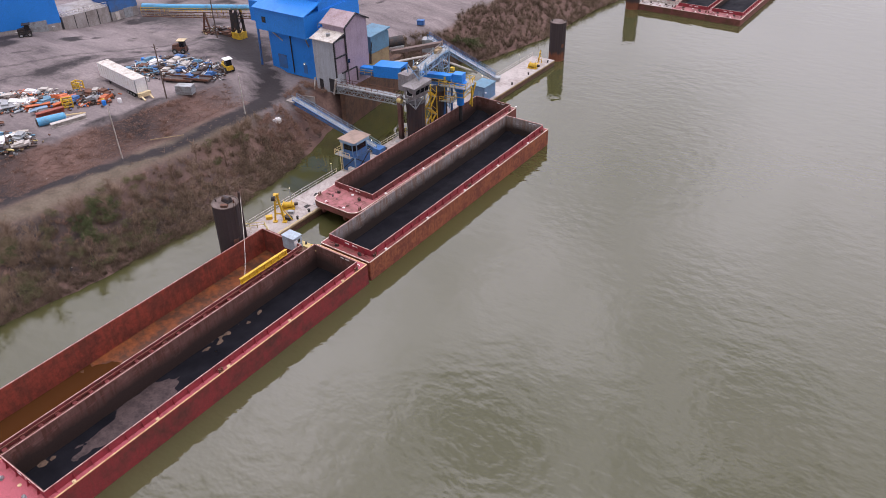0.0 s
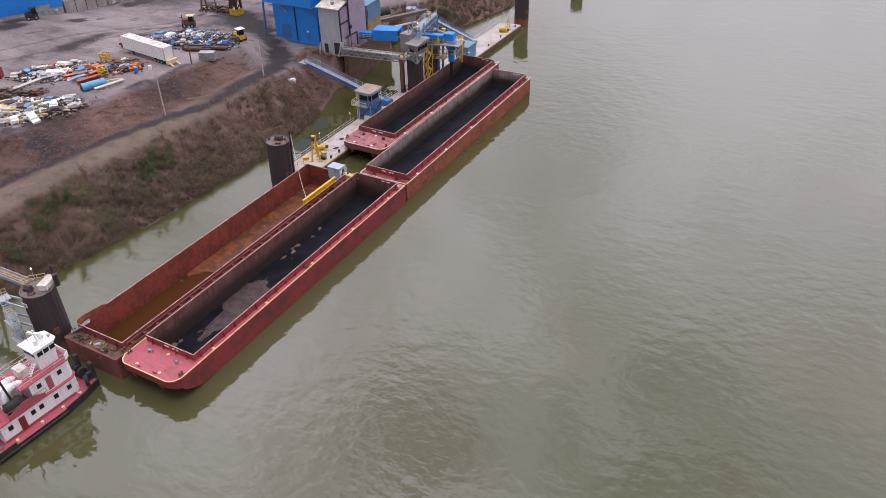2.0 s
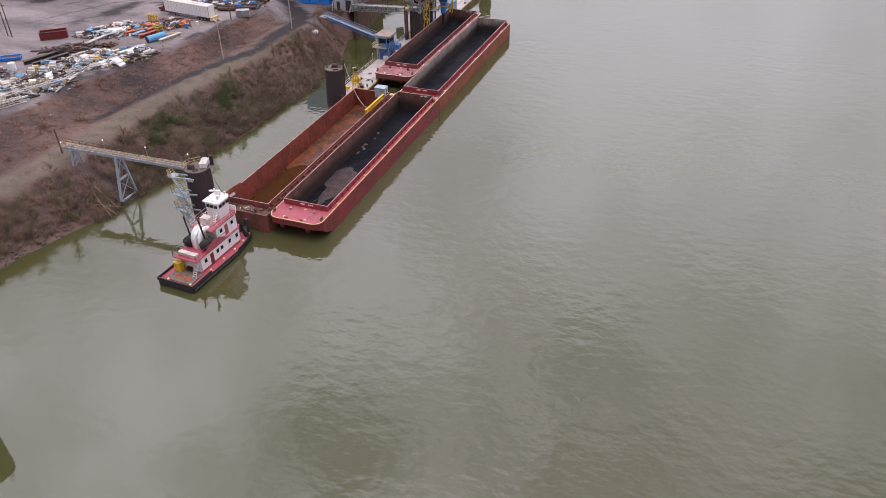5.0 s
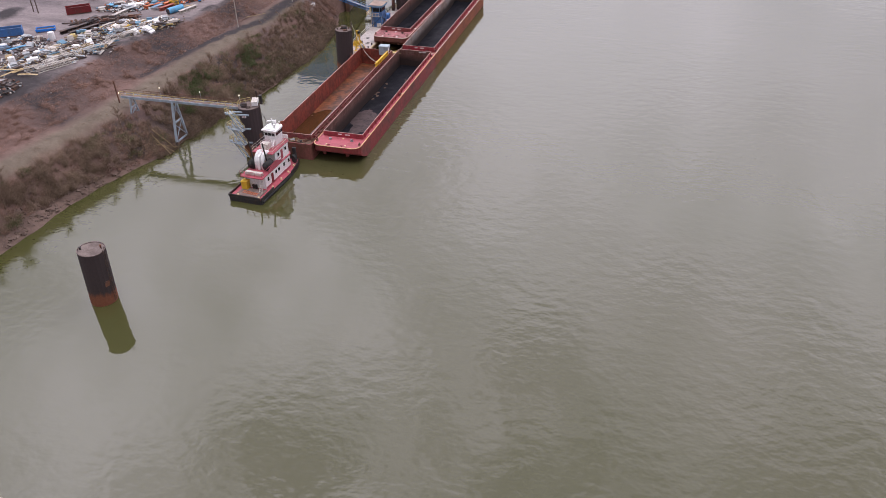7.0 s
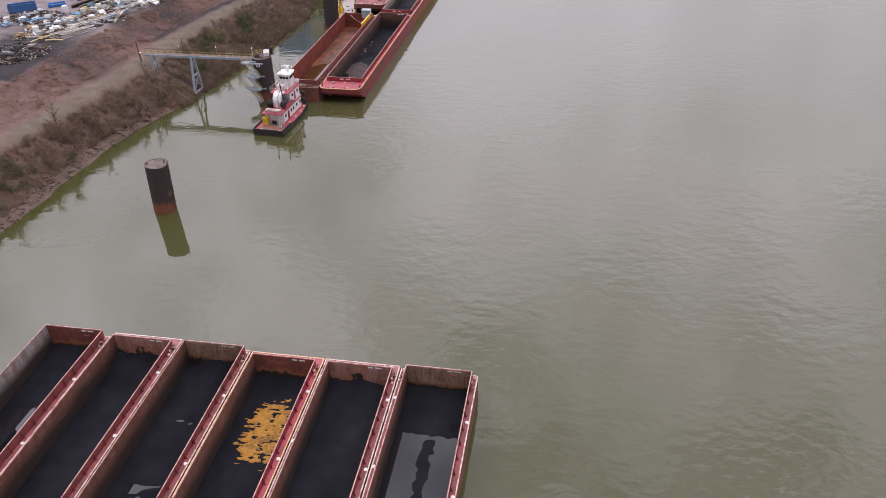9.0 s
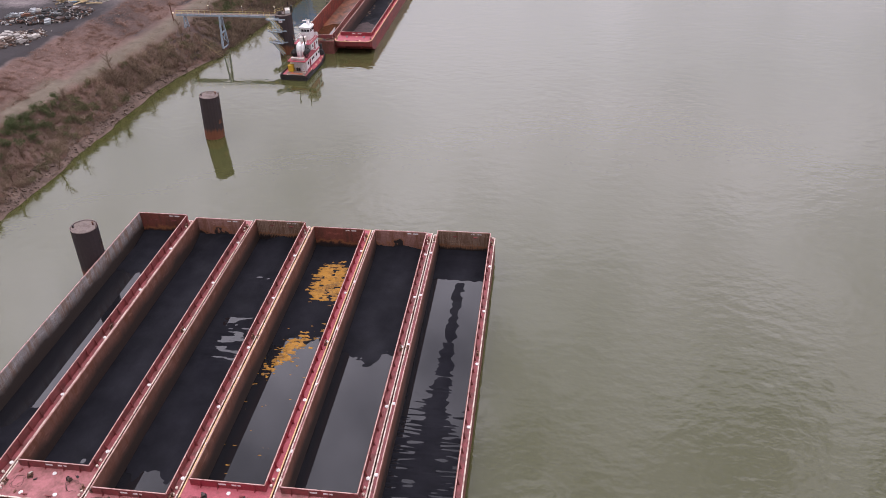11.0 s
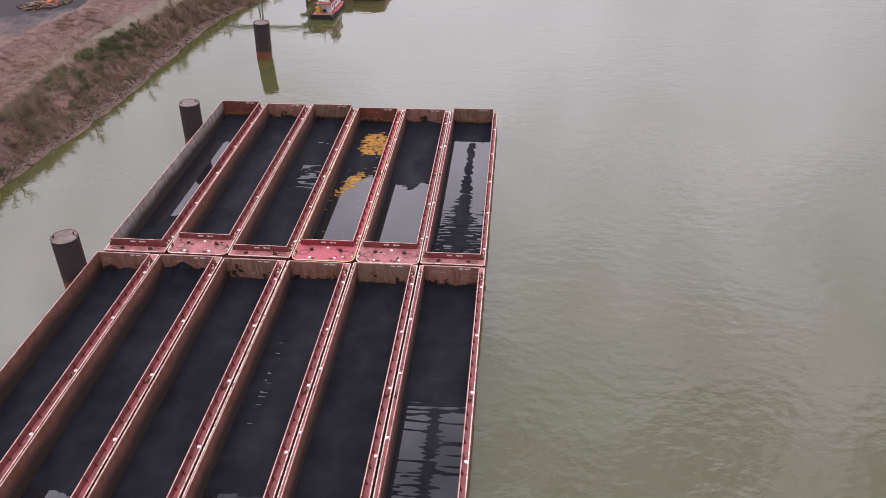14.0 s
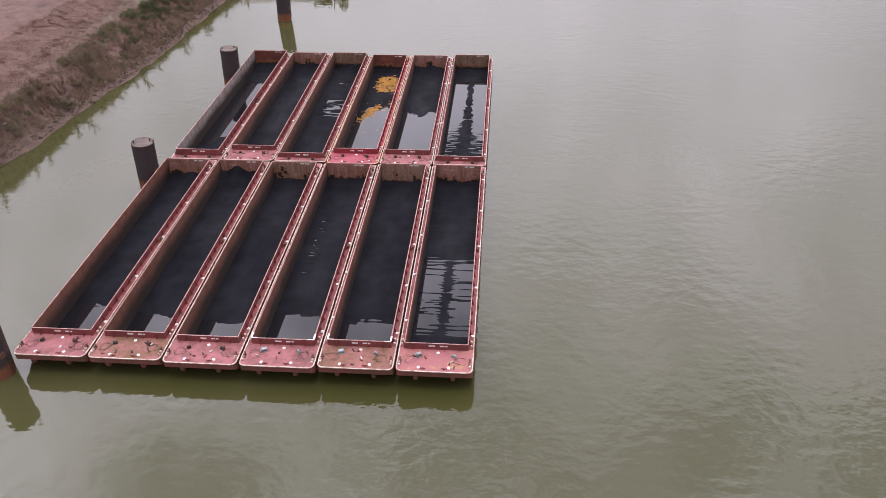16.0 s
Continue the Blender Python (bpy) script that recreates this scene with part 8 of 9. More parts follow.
scrap_heap("scrap_heap", "heap of white sheet scrap and loose parts beside orange steel", -157.5, 73.0, 9.0, 5.5, 400, [M_scrap_dark, M_galv, M_grit, M_orange, M_white, M_blue_grey], 35, 1.0, (0.6, 2.2))


def steel_section(x, y, rz, L, m, label, h=0.8):
    s = thing("steel_section", label, "steel section", (x, y, ground_z(x, y)), rz, "painted steel sections")
    part("web", Geo().span(-L / 2, L / 2, -0.08, 0.08, 0.1, h), m, s)
    part("flange", Geo().span(-L / 2, L / 2, -0.55, 0.55, 0.02, 0.12), m, s)
    part("flange", Geo().span(-L / 2, L / 2, -0.55, 0.55, h, h + 0.1), m, s)
    for k in range(max(2, int(L / 1.2))):
        part("stiffener", Geo().box((-L / 2 + (k + 0.5) * L / max(2, int(L / 1.2)), 0, h / 2 + 0.08), (0.08, 0.9, h - 0.1)), m, s)


ORANGE, BLEACHED, GREY = "orange painted steel section on the ground", "bleached white steel section on the ground", "grey steel section on the ground"
for x, y, rz, L, m, text in ((-153.6, 74.1, 67, 5.6, M_orange, ORANGE), (-151.1, 73.3, 59, 4.8, M_orange, ORANGE), (-148.0, 76.9, 85, 4.2, M_orange, ORANGE), (-152.2, 77.8, 62, 5.0, M_orange, ORANGE),
                             (-149.6, 79.6, 55, 4.0, M_orange, ORANGE), (-146.3, 72.9, 74, 5.4, M_brownred, "dull red steel section beside a blue tank"), (-156.3, 65.3, 86, 9.3, M_grit, BLEACHED),
                             (-139.2, 72.4, 76, 6.8, M_grit, BLEACHED), (-142.9, 53.5, 73, 7.5, M_grit, BLEACHED), (-143.1, 60.6, 68, 5.5, M_white, BLEACHED), (-155.1, 70.3, 63, 5.5, M_galv, GREY),
                             (-152.0, 51.0, 70, 8.0, M_galv, GREY), (-160.2, 52.6, 73, 13.0, M_scrap_dark, "long dark steel section on the ground"), (-157.6, 50.5, 71, 9.0, M_scrap_dark, "long dark steel section on the ground")):
    steel_section(x, y, rz, L, m, text)


def scrap_sheet(x, y, rz, L, w, m, label, lift):
    """A sheet with two folded flanges and a slight bow along its length, lying on the heap."""
    n, rows = 6, []
    for k in range(n + 1):
        x0, z0 = -L / 2 + L * k / n, 0.10 * math.sin(math.pi * k / n)
        hw = w * 0.42
        rows += [(x0, y0, z0 + dz) for y0, dz in ((-hw, 0.14), (-hw, 0.0), (hw, 0.0), (hw, 0.14), (hw - 0.05, 0.14), (hw - 0.05, 0.05), (-hw + 0.05, 0.05), (-hw + 0.05, 0.14))]
    faces = [(8 * k + p, 8 * k + (p + 1) % 8, 8 * k + 8 + (p + 1) % 8, 8 * k + 8 + p) for k in range(n) for p in range(8)]
    faces += [(0, 7, 6, 1), (1, 6, 5, 2), (2, 5, 4, 3)] + [tuple(8 * n + q for q in f) for f in ((1, 6, 7, 0), (2, 5, 6, 1), (3, 4, 5, 2))]
    g = Geo().add(rows, faces)
    ob = single("scrap_sheet", g, m, label, "scrap", (x, y, ground_z(x, y) + lift), rz, "scrap sheets in the yard")
    ob.rotation_euler = (radians(6 * math.sin(x)), radians(4 * math.cos(y)), radians(rz))


PAINT = {"W": (M_offwhite, "bent dirty white sheet of scrap metal"), "O": (M_orange, "bent orange sheet of scrap metal"), "P": (M_blue_pale, "pale blue sheet of scrap metal"), "C": (M_cream, "cream coloured scrap frame member"),
         "Y": (M_yellow, "crumpled yellow sheet of scrap metal"), "T": (M_scrap_rust, "rusty brown sheet of scrap metal"), "B": (M_skyblue, "sky blue sheet of scrap metal"), "K": (M_blue, "bright blue scrap panel"), "G": (M_galv, "grey sheet of scrap metal")}
for k, (x, y, rz, L, w, key) in enumerate((
        (-160.0, 72.2, -11, 9.0, 1.5, "W"), (-158.5, 73.9, -7, 8.7, 1.4, "W"), (-159.1, 76.2, -4, 4.5, 1.6, "O"), (-148.6, 72.0, 67, 3.5, 1.4, "P"), (-141.2, 74.5, 61, 5.0, 0.6, "C"), (-149.3, 56.9, 80, 5.2, 1.3, "W"),
        (-145.7, 56.1, 88, 5.1, 1.0, "W"), (-142.9, 48.4, 81, 4.0, 1.0, "W"), (-143.9, 42.0, 93, 2.6, 0.9, "W"), (-153.5, 55.9, 77, 4.7, 0.9, "W"), (-150.5, 53.4, 83, 3.5, 2.0, "Y"), (-146.7, 53.4, 66, 3.1, 1.3, "Y"),
        (-141.9, 52.0, 56, 3.2, 0.7, "Y"), (-145.9, 50.2, 79, 2.4, 1.2, "T"), (-142.1, 64.1, 57, 2.8, 1.0, "W"), (-161.8, 69.6, -15, 3.7, 1.5, "B"), (-141.3, 56.9, 67, 1.7, 1.2, "K"), (-150.5, 63.5, 69, 3.6, 1.3, "T"),
        (-168.7, 37.3, 83, 5.5, 1.6, "W"), (-163.9, 32.5, 69, 5.4, 1.2, "B"), (-158.6, 22.6, 71, 4.4, 0.6, "C"), (-153.9, 19.2, 85, 8.3, 0.5, "C"), (-152.1, 20.5, 66, 5.8, 0.5, "C"), (-155.3, 19.0, 20, 5.1, 0.5, "C"),
        (-150.0, 18.6, 21, 4.4, 0.6, "C"), (-150.2, 36.5, 52, 3.9, 0.8, "G"), (-164.9, 41.2, 38, 2.4, 1.5, "W"), (-155.0, 33.0, 30, 3.0, 1.2, "W"), (-160.0, 28.0, 75, 3.4, 1.0, "W"), (-147.6, 47.0, 75, 4.2, 0.8, "G"))):
    scrap_sheet(x, y, rz, L, w, *PAINT[key], 0.35 + 0.2 * (k % 4))


def lattice_section(x, y, rz, L, m, label, w=1.3, h=1.1):
    s = thing("lattice_section", label, "lattice frame", (x, y, ground_z(x, y) + 0.1), rz, "lattice conveyor frames")
    for a in (-w / 2, w / 2):
        for z in (0.1, h):
            part("chord", Geo().beam((-L / 2, a, z), (L / 2, a, z), 0.16), m, s)
    n = int(L / 1.1)
    for k in range(n):
        x0, x1 = -L / 2 + L * k / n, -L / 2 + L * (k + 1) / n
        part("lacing", Geo().beam((x0, -w / 2, h), (x1, w / 2, h), 0.1).beam((x0, -w / 2, 0.1), (x1, -w / 2, h), 0.1).beam((x0, w / 2, h), (x1, w / 2, 0.1), 0.1), m, s)
        part("crossbar", Geo().beam((x0, -w / 2, h), (x0, w / 2, h), 0.12), m, s)


for x, y, rz, L, m in ((-146.8, 34.0, 66, 13.0, M_offwhite), (-149.4, 33.4, 66, 12.0, M_tan_clad), (-147.0, 24.6, 64, 9.0, M_offwhite), (-149.6, 23.4, 54, 8.0, M_grit), (-149.2, 28.0, 75, 7.0, M_offwhite), (-144.0, 46.5, 55, 8.0, M_grit)):
    lattice_section(x, y, rz, L, m, "dirty cream lattice conveyor frame lying at the yard edge")
vt = thing("blue_tank", "sky blue cylindrical tank lying on its side", "tank", (-142.2, 70.6, ground_z(-142.2, 70.6)), 68)
part("shell", Geo().cyl((-2.5, 0, 0.85), (2.5, 0, 0.85), 0.85, 18), M_skyblue, vt)
part("end_cap", Geo().cyl((-2.75, 0, 0.85), (-2.5, 0, 0.85), 0.5, 18, 0.85), M_scrap_dark, vt)
part("end_cap", Geo().cyl((2.5, 0, 0.85), (2.75, 0, 0.85), 0.85, 18, 0.5), M_skyblue, vt)


def yellow_rack(x, y, rz, label, s=1.0):
    r = thing("yellow_rack", label, "frame", (x, y, ground_z(x, y)), rz, "yellow frames")
    g = Geo()
    for a in (-1.2 * s, 1.2 * s):
        for b2 in (-0.8 * s, 0.8 * s):
            g.beam((a, b2, 0), (a, b2, 2.4 * s), 0.22)
    part("post", g, M_yellow, r)
    for z in (0.4, 1.4, 2.3):
        for y in (-0.8, 0.8):
            part("bar", Geo().beam((-1.2 * s, y * s, z * s), (1.2 * s, y * s, z * s), 0.2), M_yellow, r)
        part("bar", Geo().beam((-1.2 * s, -0.8 * s, z * s), (-1.2 * s, 0.8 * s, z * s), 0.2), M_yellow, r)
    part("brace", Geo().beam((-1.2 * s, -0.8 * s, 0.3), (1.2 * s, -0.8 * s, 2.3 * s), 0.16), M_yellow, r)


yellow_rack(-146.4, 77.0, 60, "tall yellow steel frame among orange scrap", 0.8)
yellow_rack(-153.6, 84.2, 15, "yellow steel skip frame at the heap", 0.75)
for k, (x, y, m, text) in enumerate(((-141.6, 82.0, M_yellow, "small yellow drum beside blue parts"), (-140.8, 81.6, M_blue, "small bright blue drum"), (-139.2, 84.2, M_white, "small white drum on bare ground"),
                                     (-155.6, 102.6, M_blue, "bright blue drum behind the trailer"), (-154.6, 103.2, M_blue, "bright blue drum behind the trailer"),
                                     (-155.5, 29.4, M_white, "large white plastic tank"), (-161.8, 42.7, M_white, "large white plastic tank"), (-159.1, 24.6, M_white, "large white plastic tank"))):
    big = 1.9 if "large" in text else 1.0
    single("drum", Geo().cyl((0, 0, 0), (0, 0, 0.95 * big), 0.42 * big, 14).cyl((0, 0, 0.3 * big), (0, 0, 0.36 * big), 0.45 * big, 14).cyl((0, 0, 0.62 * big), (0, 0, 0.68 * big), 0.45 * big, 14).cyl((0, 0, 0.95 * big), (0, 0, 1.0 * big), 0.3 * big, 14),
           m, text, "drum", (x, y, ground_z(x, y) - 0.02), 0, "drums in the yard")
sil = thing("pallet_stack", "stack of pale grey metal crates near a pole", "crates", (-131.8, 95.2, ground_z(-131.8, 95.2)), 25)
for k in range(3):
    part("crate", Geo().box((0, 0, 0.35 + 0.62 * k), (3.6, 1.9, 0.5)).box((0, 0, 0.06 + 0.62 * k), (3.7, 2.0, 0.1)), M_galv, sil)
for x, y, rz, L, W, text in ((-138.0, 98.6, 20, 7.0, 2.4, "flat rusty steel tray with scrap on it"), (-141.5, 101.5, 20, 7.0, 2.4, "flat dark steel tray with scrap on it"), (-134.6, 101.0, 20, 6.0, 2.2, "flat dark steel tray with scrap on it")):
    t = thing("steel_tray", text, "tray", (x, y, ground_z(x, y)), rz, "steel trays")
    part("bed", Geo().box((0, 0, 0.45), (L, W, 0.25)), M_scrap_dark, t)
    part("rim", Geo().box((0, -W / 2, 0.7), (L, 0.12, 0.4)).box((0, W / 2, 0.7), (L, 0.12, 0.4)), M_scrap_rust, t)
    part("foot", Geo().box((-L * 0.35, 0, 0.17), (0.3, W, 0.34)).box((L * 0.35, 0, 0.17), (0.3, W, 0.34)), M_black_steel, t)


def loader(x, y, rz, label, cab_m, body_m):
    v = thing("yard_machine", label, "machine", (x, y, ground_z(x, y)), rz, "yard machines")
    part("body", Geo().box((0, 0, 1.1), (3.2, 1.6, 1.0)), body_m, v)
    part("hood", Geo().prism_y([(-1.6, 1.5), (0.2, 1.5), (0.2, 2.3), (-1.6, 2.0)], -0.6, 0.6), body_m, v)
    part("cab", Geo().box((0.8, 0, 2.3), (1.2, 1.3, 1.4)), M_glass, v)
    part("canopy", Geo().box((0.7, 0, 3.1), (2.0, 1.9, 0.14)), cab_m, v)
    for a in (-1.0, 1.0):
        for b2 in (-0.9, 0.9):
            wheel(v, (a, b2, 0.62), 0.62, 0.4)


loader(-133.2, 108.4, -20, "small yellow machine with a white canopy", M_white, M_yellow)
loader(-152.4, 111.0, 30, "old rusty machine with pale panels", M_cream, M_scrap_rust)
loader(-198.5, 99.0, 60, "small dark utility vehicle by the warehouse", M_black_steel, M_black_steel)


def car(x, y, rz, m, label):
    v = thing("pickup_truck", label, "truck", (x, y, ground_z(x, y)), rz, "trucks")
    part("body", Geo().prism_y([(-2.6, 0.5), (2.6, 0.5), (2.65, 1.0), (1.2, 1.15), (-2.6, 1.15)], -0.95, 0.95), m, v)
    part("cab", Geo().prism_y([(-0.6, 1.15), (1.2, 1.15), (0.6, 1.8), (-0.5, 1.8)], -0.85, 0.85), M_glass, v)
    part("cab_roof", Geo().box((0.05, 0, 1.83), (1.2, 1.6, 0.08)), m, v)
    for a in (-1.7, 1.7):
        for b2 in (-0.85, 0.85):
            wheel(v, (a, b2, 0.4), 0.4, 0.25)


car(-155.0, 92.8, 170, M_red_box, "red truck cab in front of the trailer")
single("skip_bin", Geo().box((0, 0, 0.7), (1.8, 1.3, 1.2)).box((0, 0, 1.35), (2.0, 1.5, 0.1)), M_blue_dull, "small dull blue bin on bare ground", "bin", (-122.0, 167.0, ground_z(-122.0, 167.0)), 20)
single("boulder", Geo().box((0, 0, 0.4), (1.6, 1.1, 0.8), 20).box((0.2, 0.1, 0.85), (0.9, 0.7, 0.4), 50), M_white, "white-painted boulder by the track", "rock", (-114.6, 103.8, ground_z(-114.6, 103.8) - 0.1))
for x, y, l, rz in ((-125.5, 80.0, 6.5, 55), (-117.0, 14.6, 6.0, -12), (-116.4, 13.2, 6.5, -25), (-115.2, 12.2, 5.0, -8), (-116.0, 15.4, 4.2, 20), (-114.6, 11.4, 4.6, 35), (-113.8, 13.8, 4.0, -50)):
    a = radians(rz)
    x1, y1 = x + l * math.cos(a), y + l * math.sin(a)
    single("fallen_log", Geo().cyl((x, y, ground_z(x, y, False) + 0.35), (x1, y1, max(0.3, ground_z(x1, y1, False) + 0.5)), 0.11, 8, 0.06), M_tan_clad if l > 4.4 else M_wood, "bleached fallen log on the bank", "log", group="fallen logs")


# ---- plants and stones on the bank ----
nr = np.random.RandomState(7)


def spikes(bases, tips, radius):
    """Three-sided tapering twigs from bases to tips, as vertices and faces."""
    n = len(bases)
    d = tips - bases
    d /= np.linalg.norm(d, axis=1)[:, None] + 1e-9
    ref = np.where(np.abs(d[:, 2:3]) < 0.9, np.array([[0, 0, 1.0]]), np.array([[1.0, 0, 0]]))
    a = np.cross(d, ref)
    a /= np.linalg.norm(a, axis=1)[:, None] + 1e-9
    b = np.cross(d, a)
    v = np.empty((n, 4, 3))
    for k in range(3):
        t = k * math.tau / 3
        v[:, k] = bases + (a * math.cos(t) + b * math.sin(t)) * radius[:, None]
    v[:, 3] = tips
    i = np.arange(n)[:, None] * 4
    f = np.concatenate([i + np.array([[0, 1, 3]]), i + np.array([[1, 2, 3]]), i + np.array([[2, 0, 3]])])
    return v.reshape(-1, 3), f


def blades(centres, size):
    """Small bent leaves of two triangles each."""
    n = len(centres)
    a = nr.normal(size=(n, 3))
    a /= np.linalg.norm(a, axis=1)[:, None]
    b = nr.normal(size=(n, 3))
    b -= a * (a * b).sum(1)[:, None]
    b /= np.linalg.norm(b, axis=1)[:, None]
    up = np.cross(a, b)
    s = size[:, None]
    v = np.empty((n, 4, 3))
    v[:, 0] = centres - a * s
    v[:, 1] = centres + b * s * 0.55 + up * s * 0.2
    v[:, 2] = centres + a * s
    v[:, 3] = centres - b * s * 0.55 + up * s * 0.2
    i = np.arange(n)[:, None] * 4
    f = np.concatenate([i + np.array([[0, 1, 2]]), i + np.array([[0, 2, 3]])])
    return v.reshape(-1, 3), f


def np_mesh(name, v, f, material):
    me = bpy.data.meshes.new(name)
    me.vertices.add(len(v))
    me.vertices.foreach_set("co", np.ascontiguousarray(v, dtype=np.float32).ravel())
    me.loops.add(f.size)
    me.loops.foreach_set("vertex_index", np.ascontiguousarray(f, dtype=np.int32).ravel())
    me.polygons.add(len(f))
    me.polygons.foreach_set("loop_start", np.arange(0, f.size, 3, dtype=np.int32))
    me.polygons.foreach_set("loop_total", np.full(len(f), 3, dtype=np.int32))
    me.update(calc_edges=True)
    me.validate()
    me.materials.append(material)
    return me


def patchy(x, y, k):
    return noise.noise((x * 0.06, y * 0.06, k)) + 0.5 * noise.noise((x * 0.2, y * 0.2, k + 3))


def scatter(n, y0, y1, where, keep):
    """Feet of bushes: where(y, u) gives x for a random share u; keep(x, y) the chance to stand."""
    out = []
    while len(out) < n:
        y = nr.uniform(y0, y1)
        x = where(y, nr.uniform())
        if nr.uniform() < keep(x, y):
            out.append((x, y, ground_z(x, y) - 0.1))
    return np.array(out)


def bushes(name, label, feet, height, spread, twigs, material, radius=0.022):
    n = len(feet)
    h = height * nr.uniform(0.55, 1.3, n)
    base = np.repeat(feet, twigs, axis=0)
    hh = np.repeat(h, twigs)
    base[:, :2] += nr.normal(size=(n * twigs, 2)) * 0.22 * spread
    ang = nr.uniform(0, math.tau, n * twigs)
    out = np.abs(nr.normal(size=n * twigs)) * spread * np.repeat(h / height, twigs)
    tip = base + np.stack([np.cos(ang) * out, np.sin(ang) * out, hh * nr.uniform(0.35, 1.0, n * twigs)], axis=1)
    v1, f1 = spikes(base, tip, radius * nr.uniform(0.7, 1.6, n * twigs))
    # side twigs
    m = n * twigs
    t = nr.uniform(0.35, 0.85, m)[:, None]
    b2 = base + (tip - base) * t
    dirs = nr.normal(size=(m, 3))
    dirs[:, 2] = np.abs(dirs[:, 2]) * 0.8
    t2 = b2 + dirs * (0.26 * hh)[:, None] * 0.7
    v2, f2 = spikes(b2, t2, radius * 0.7 * nr.uniform(0.6, 1.4, m))
    ob = new(name, np_mesh(name, np.concatenate([v1, v2]), np.concatenate([f1, f2 + len(v1)]), material))
    return tagged(ob, label, "brush", kind="stuff")


def leafy(name, label, feet, height, spread, leaves, material, size=0.16):
    n = len(feet)
    h = height * nr.uniform(0.6, 1.25, n)
    clumps = 7
    cc = np.repeat(feet, clumps, axis=0)
    hc = np.repeat(h, clumps)
    cc = cc + np.stack([nr.normal(size=n * clumps) * spread * 0.5, nr.normal(size=n * clumps) * spread * 0.5, hc * nr.uniform(0.3, 0.95, n * clumps)], axis=1)
    c = np.repeat(cc, leaves // clumps, axis=0)
    c = c + nr.normal(size=c.shape) * np.array([0.36, 0.36, 0.26]) * spread * 0.7
    v, f = blades(c, size * nr.uniform(0.6, 1.4, len(c)))
    ob = new(name, np_mesh(name, v, f, material))
    return tagged(ob, label, "bushes", kind="stuff")


def bank_x(y, u):
    off = float(np.interp(y, [-12, 8], [2.2, 0.5]))
    verge = float(np.interp(y, [-60, -15, 90, 104], [3.0, 6.2, 6.2, 3.0]))
    return shore(y) - off - u * max(3.0, shore(y) - off - track(y) - verge)


def slope_x(y, u):
    return edge(y) + 1.5 + u * max(1.0, track(y) - 1.4 - edge(y) - 1.5)


def clear_of_path(x, y):
    return 0.0 if abs(y - 17.3) < 1.2 and x > -126 else (0.0 if 101 < y < 150 and x < shore(y) - 5 else 1.0)


bushes("bare_brush", "leafless grey-brown brush covering the river bank", scatter(3000, -235, 104, bank_x, lambda x, y: clear_of_path(x, y) * (0.75 + 0.6 * patchy(x, y, 1.0))), 1.9, 0.75, 20, M_twig)
bushes("red_brush", "reddish dry brush low on the river bank", scatter(2500, -235, 106, bank_x, lambda x, y: clear_of_path(x, y) * (0.6 + patchy(x, y, 9.0)) * (0.45 if y > 22 else 1.0)), 1.3, 0.7, 22, M_redtwig)
bushes("slope_brush", "low dry brush on the slope below the yard", scatter(9500, -215, 104, slope_x, lambda x, y: 0.75 + 0.4 * patchy(x, y, 5.0)), 0.5, 0.75, 8, M_redtwig, 0.024)
bushes("far_brush", "leafless brush on the bank beyond the plant", scatter(1900, 150, 270, lambda y, u: shore(y) + 0.6 - float(np.interp(y, [150, 183], [4, 18])) * u, lambda x, y: 0.9), 2.3, 0.95, 17, M_darktwig, 0.035)
bushes("inlet_brush", "leafless brush on the bank by the gangway", scatter(420, 98, 118.5, lambda y, u: shore(y) - 1.0 - 8.5 * u, lambda x, y: 0.0 if abs(y - 109) < 1.6 else 0.9), 1.4, 0.8, 24, M_redtwig)
bushes("edge_brush", "dense dark leafless brush overhanging the waterline", scatter(1500, 8, 104, lambda y, u: shore(y) + 0.8 - 7.5 * u ** 1.4, lambda x, y: clear_of_path(x, y)), 1.8, 0.8, 20, M_darktwig)
bushes("field_brush", "dry reddish weeds over the overgrown track", scatter(2200, -235, -50, lambda y, u: track(y) - 5 + 9 * u, lambda x, y: 0.8), 0.7, 0.8, 12, M_redtwig, 0.024)
bushes("dry_grass", "tufts of dry grass along the bench", scatter(1500, -220, 106, lambda y, u: track(y) - 5 + 10 * u, lambda x, y: 0.25 if abs(x - track(y)) < 2.2 else 0.9), 0.35, 0.3, 10, M_twig, 0.02)


def clumped(x, y, k):
    return clear_of_path(x, y) * max(0.0, 0.15 + 1.5 * patchy(x, y, k))


bushes("tall_brush", "tall leafless grey shrubs in thickets on the bank", scatter(420, -235, 102, bank_x, lambda x, y: clumped(x, y, 31.0)), 2.8, 1.35, 66, M_twig, 0.020)
bushes("dark_thicket", "dark tangled leafless thickets on the bank", scatter(330, -235, 102, bank_x, lambda x, y: clumped(x, y, 43.0)), 2.2, 1.25, 66, M_darktwig, 0.024)
bushes("slope_thicket", "low reddish brown bramble clumps on the upper slope", scatter(330, -200, 100, slope_x, lambda x, y: max(0.0, 0.1 + 1.4 * patchy(x, y, 57.0))), 1.1, 1.2, 50, M_redtwig, 0.022)


def olive_keep(x, y):
    return clear_of_path(x, y) * max(0.0, 0.25 + patchy(x, y, 20.0)) * (1.0 if 20 < y < 90 or y < -20 else 0.35)


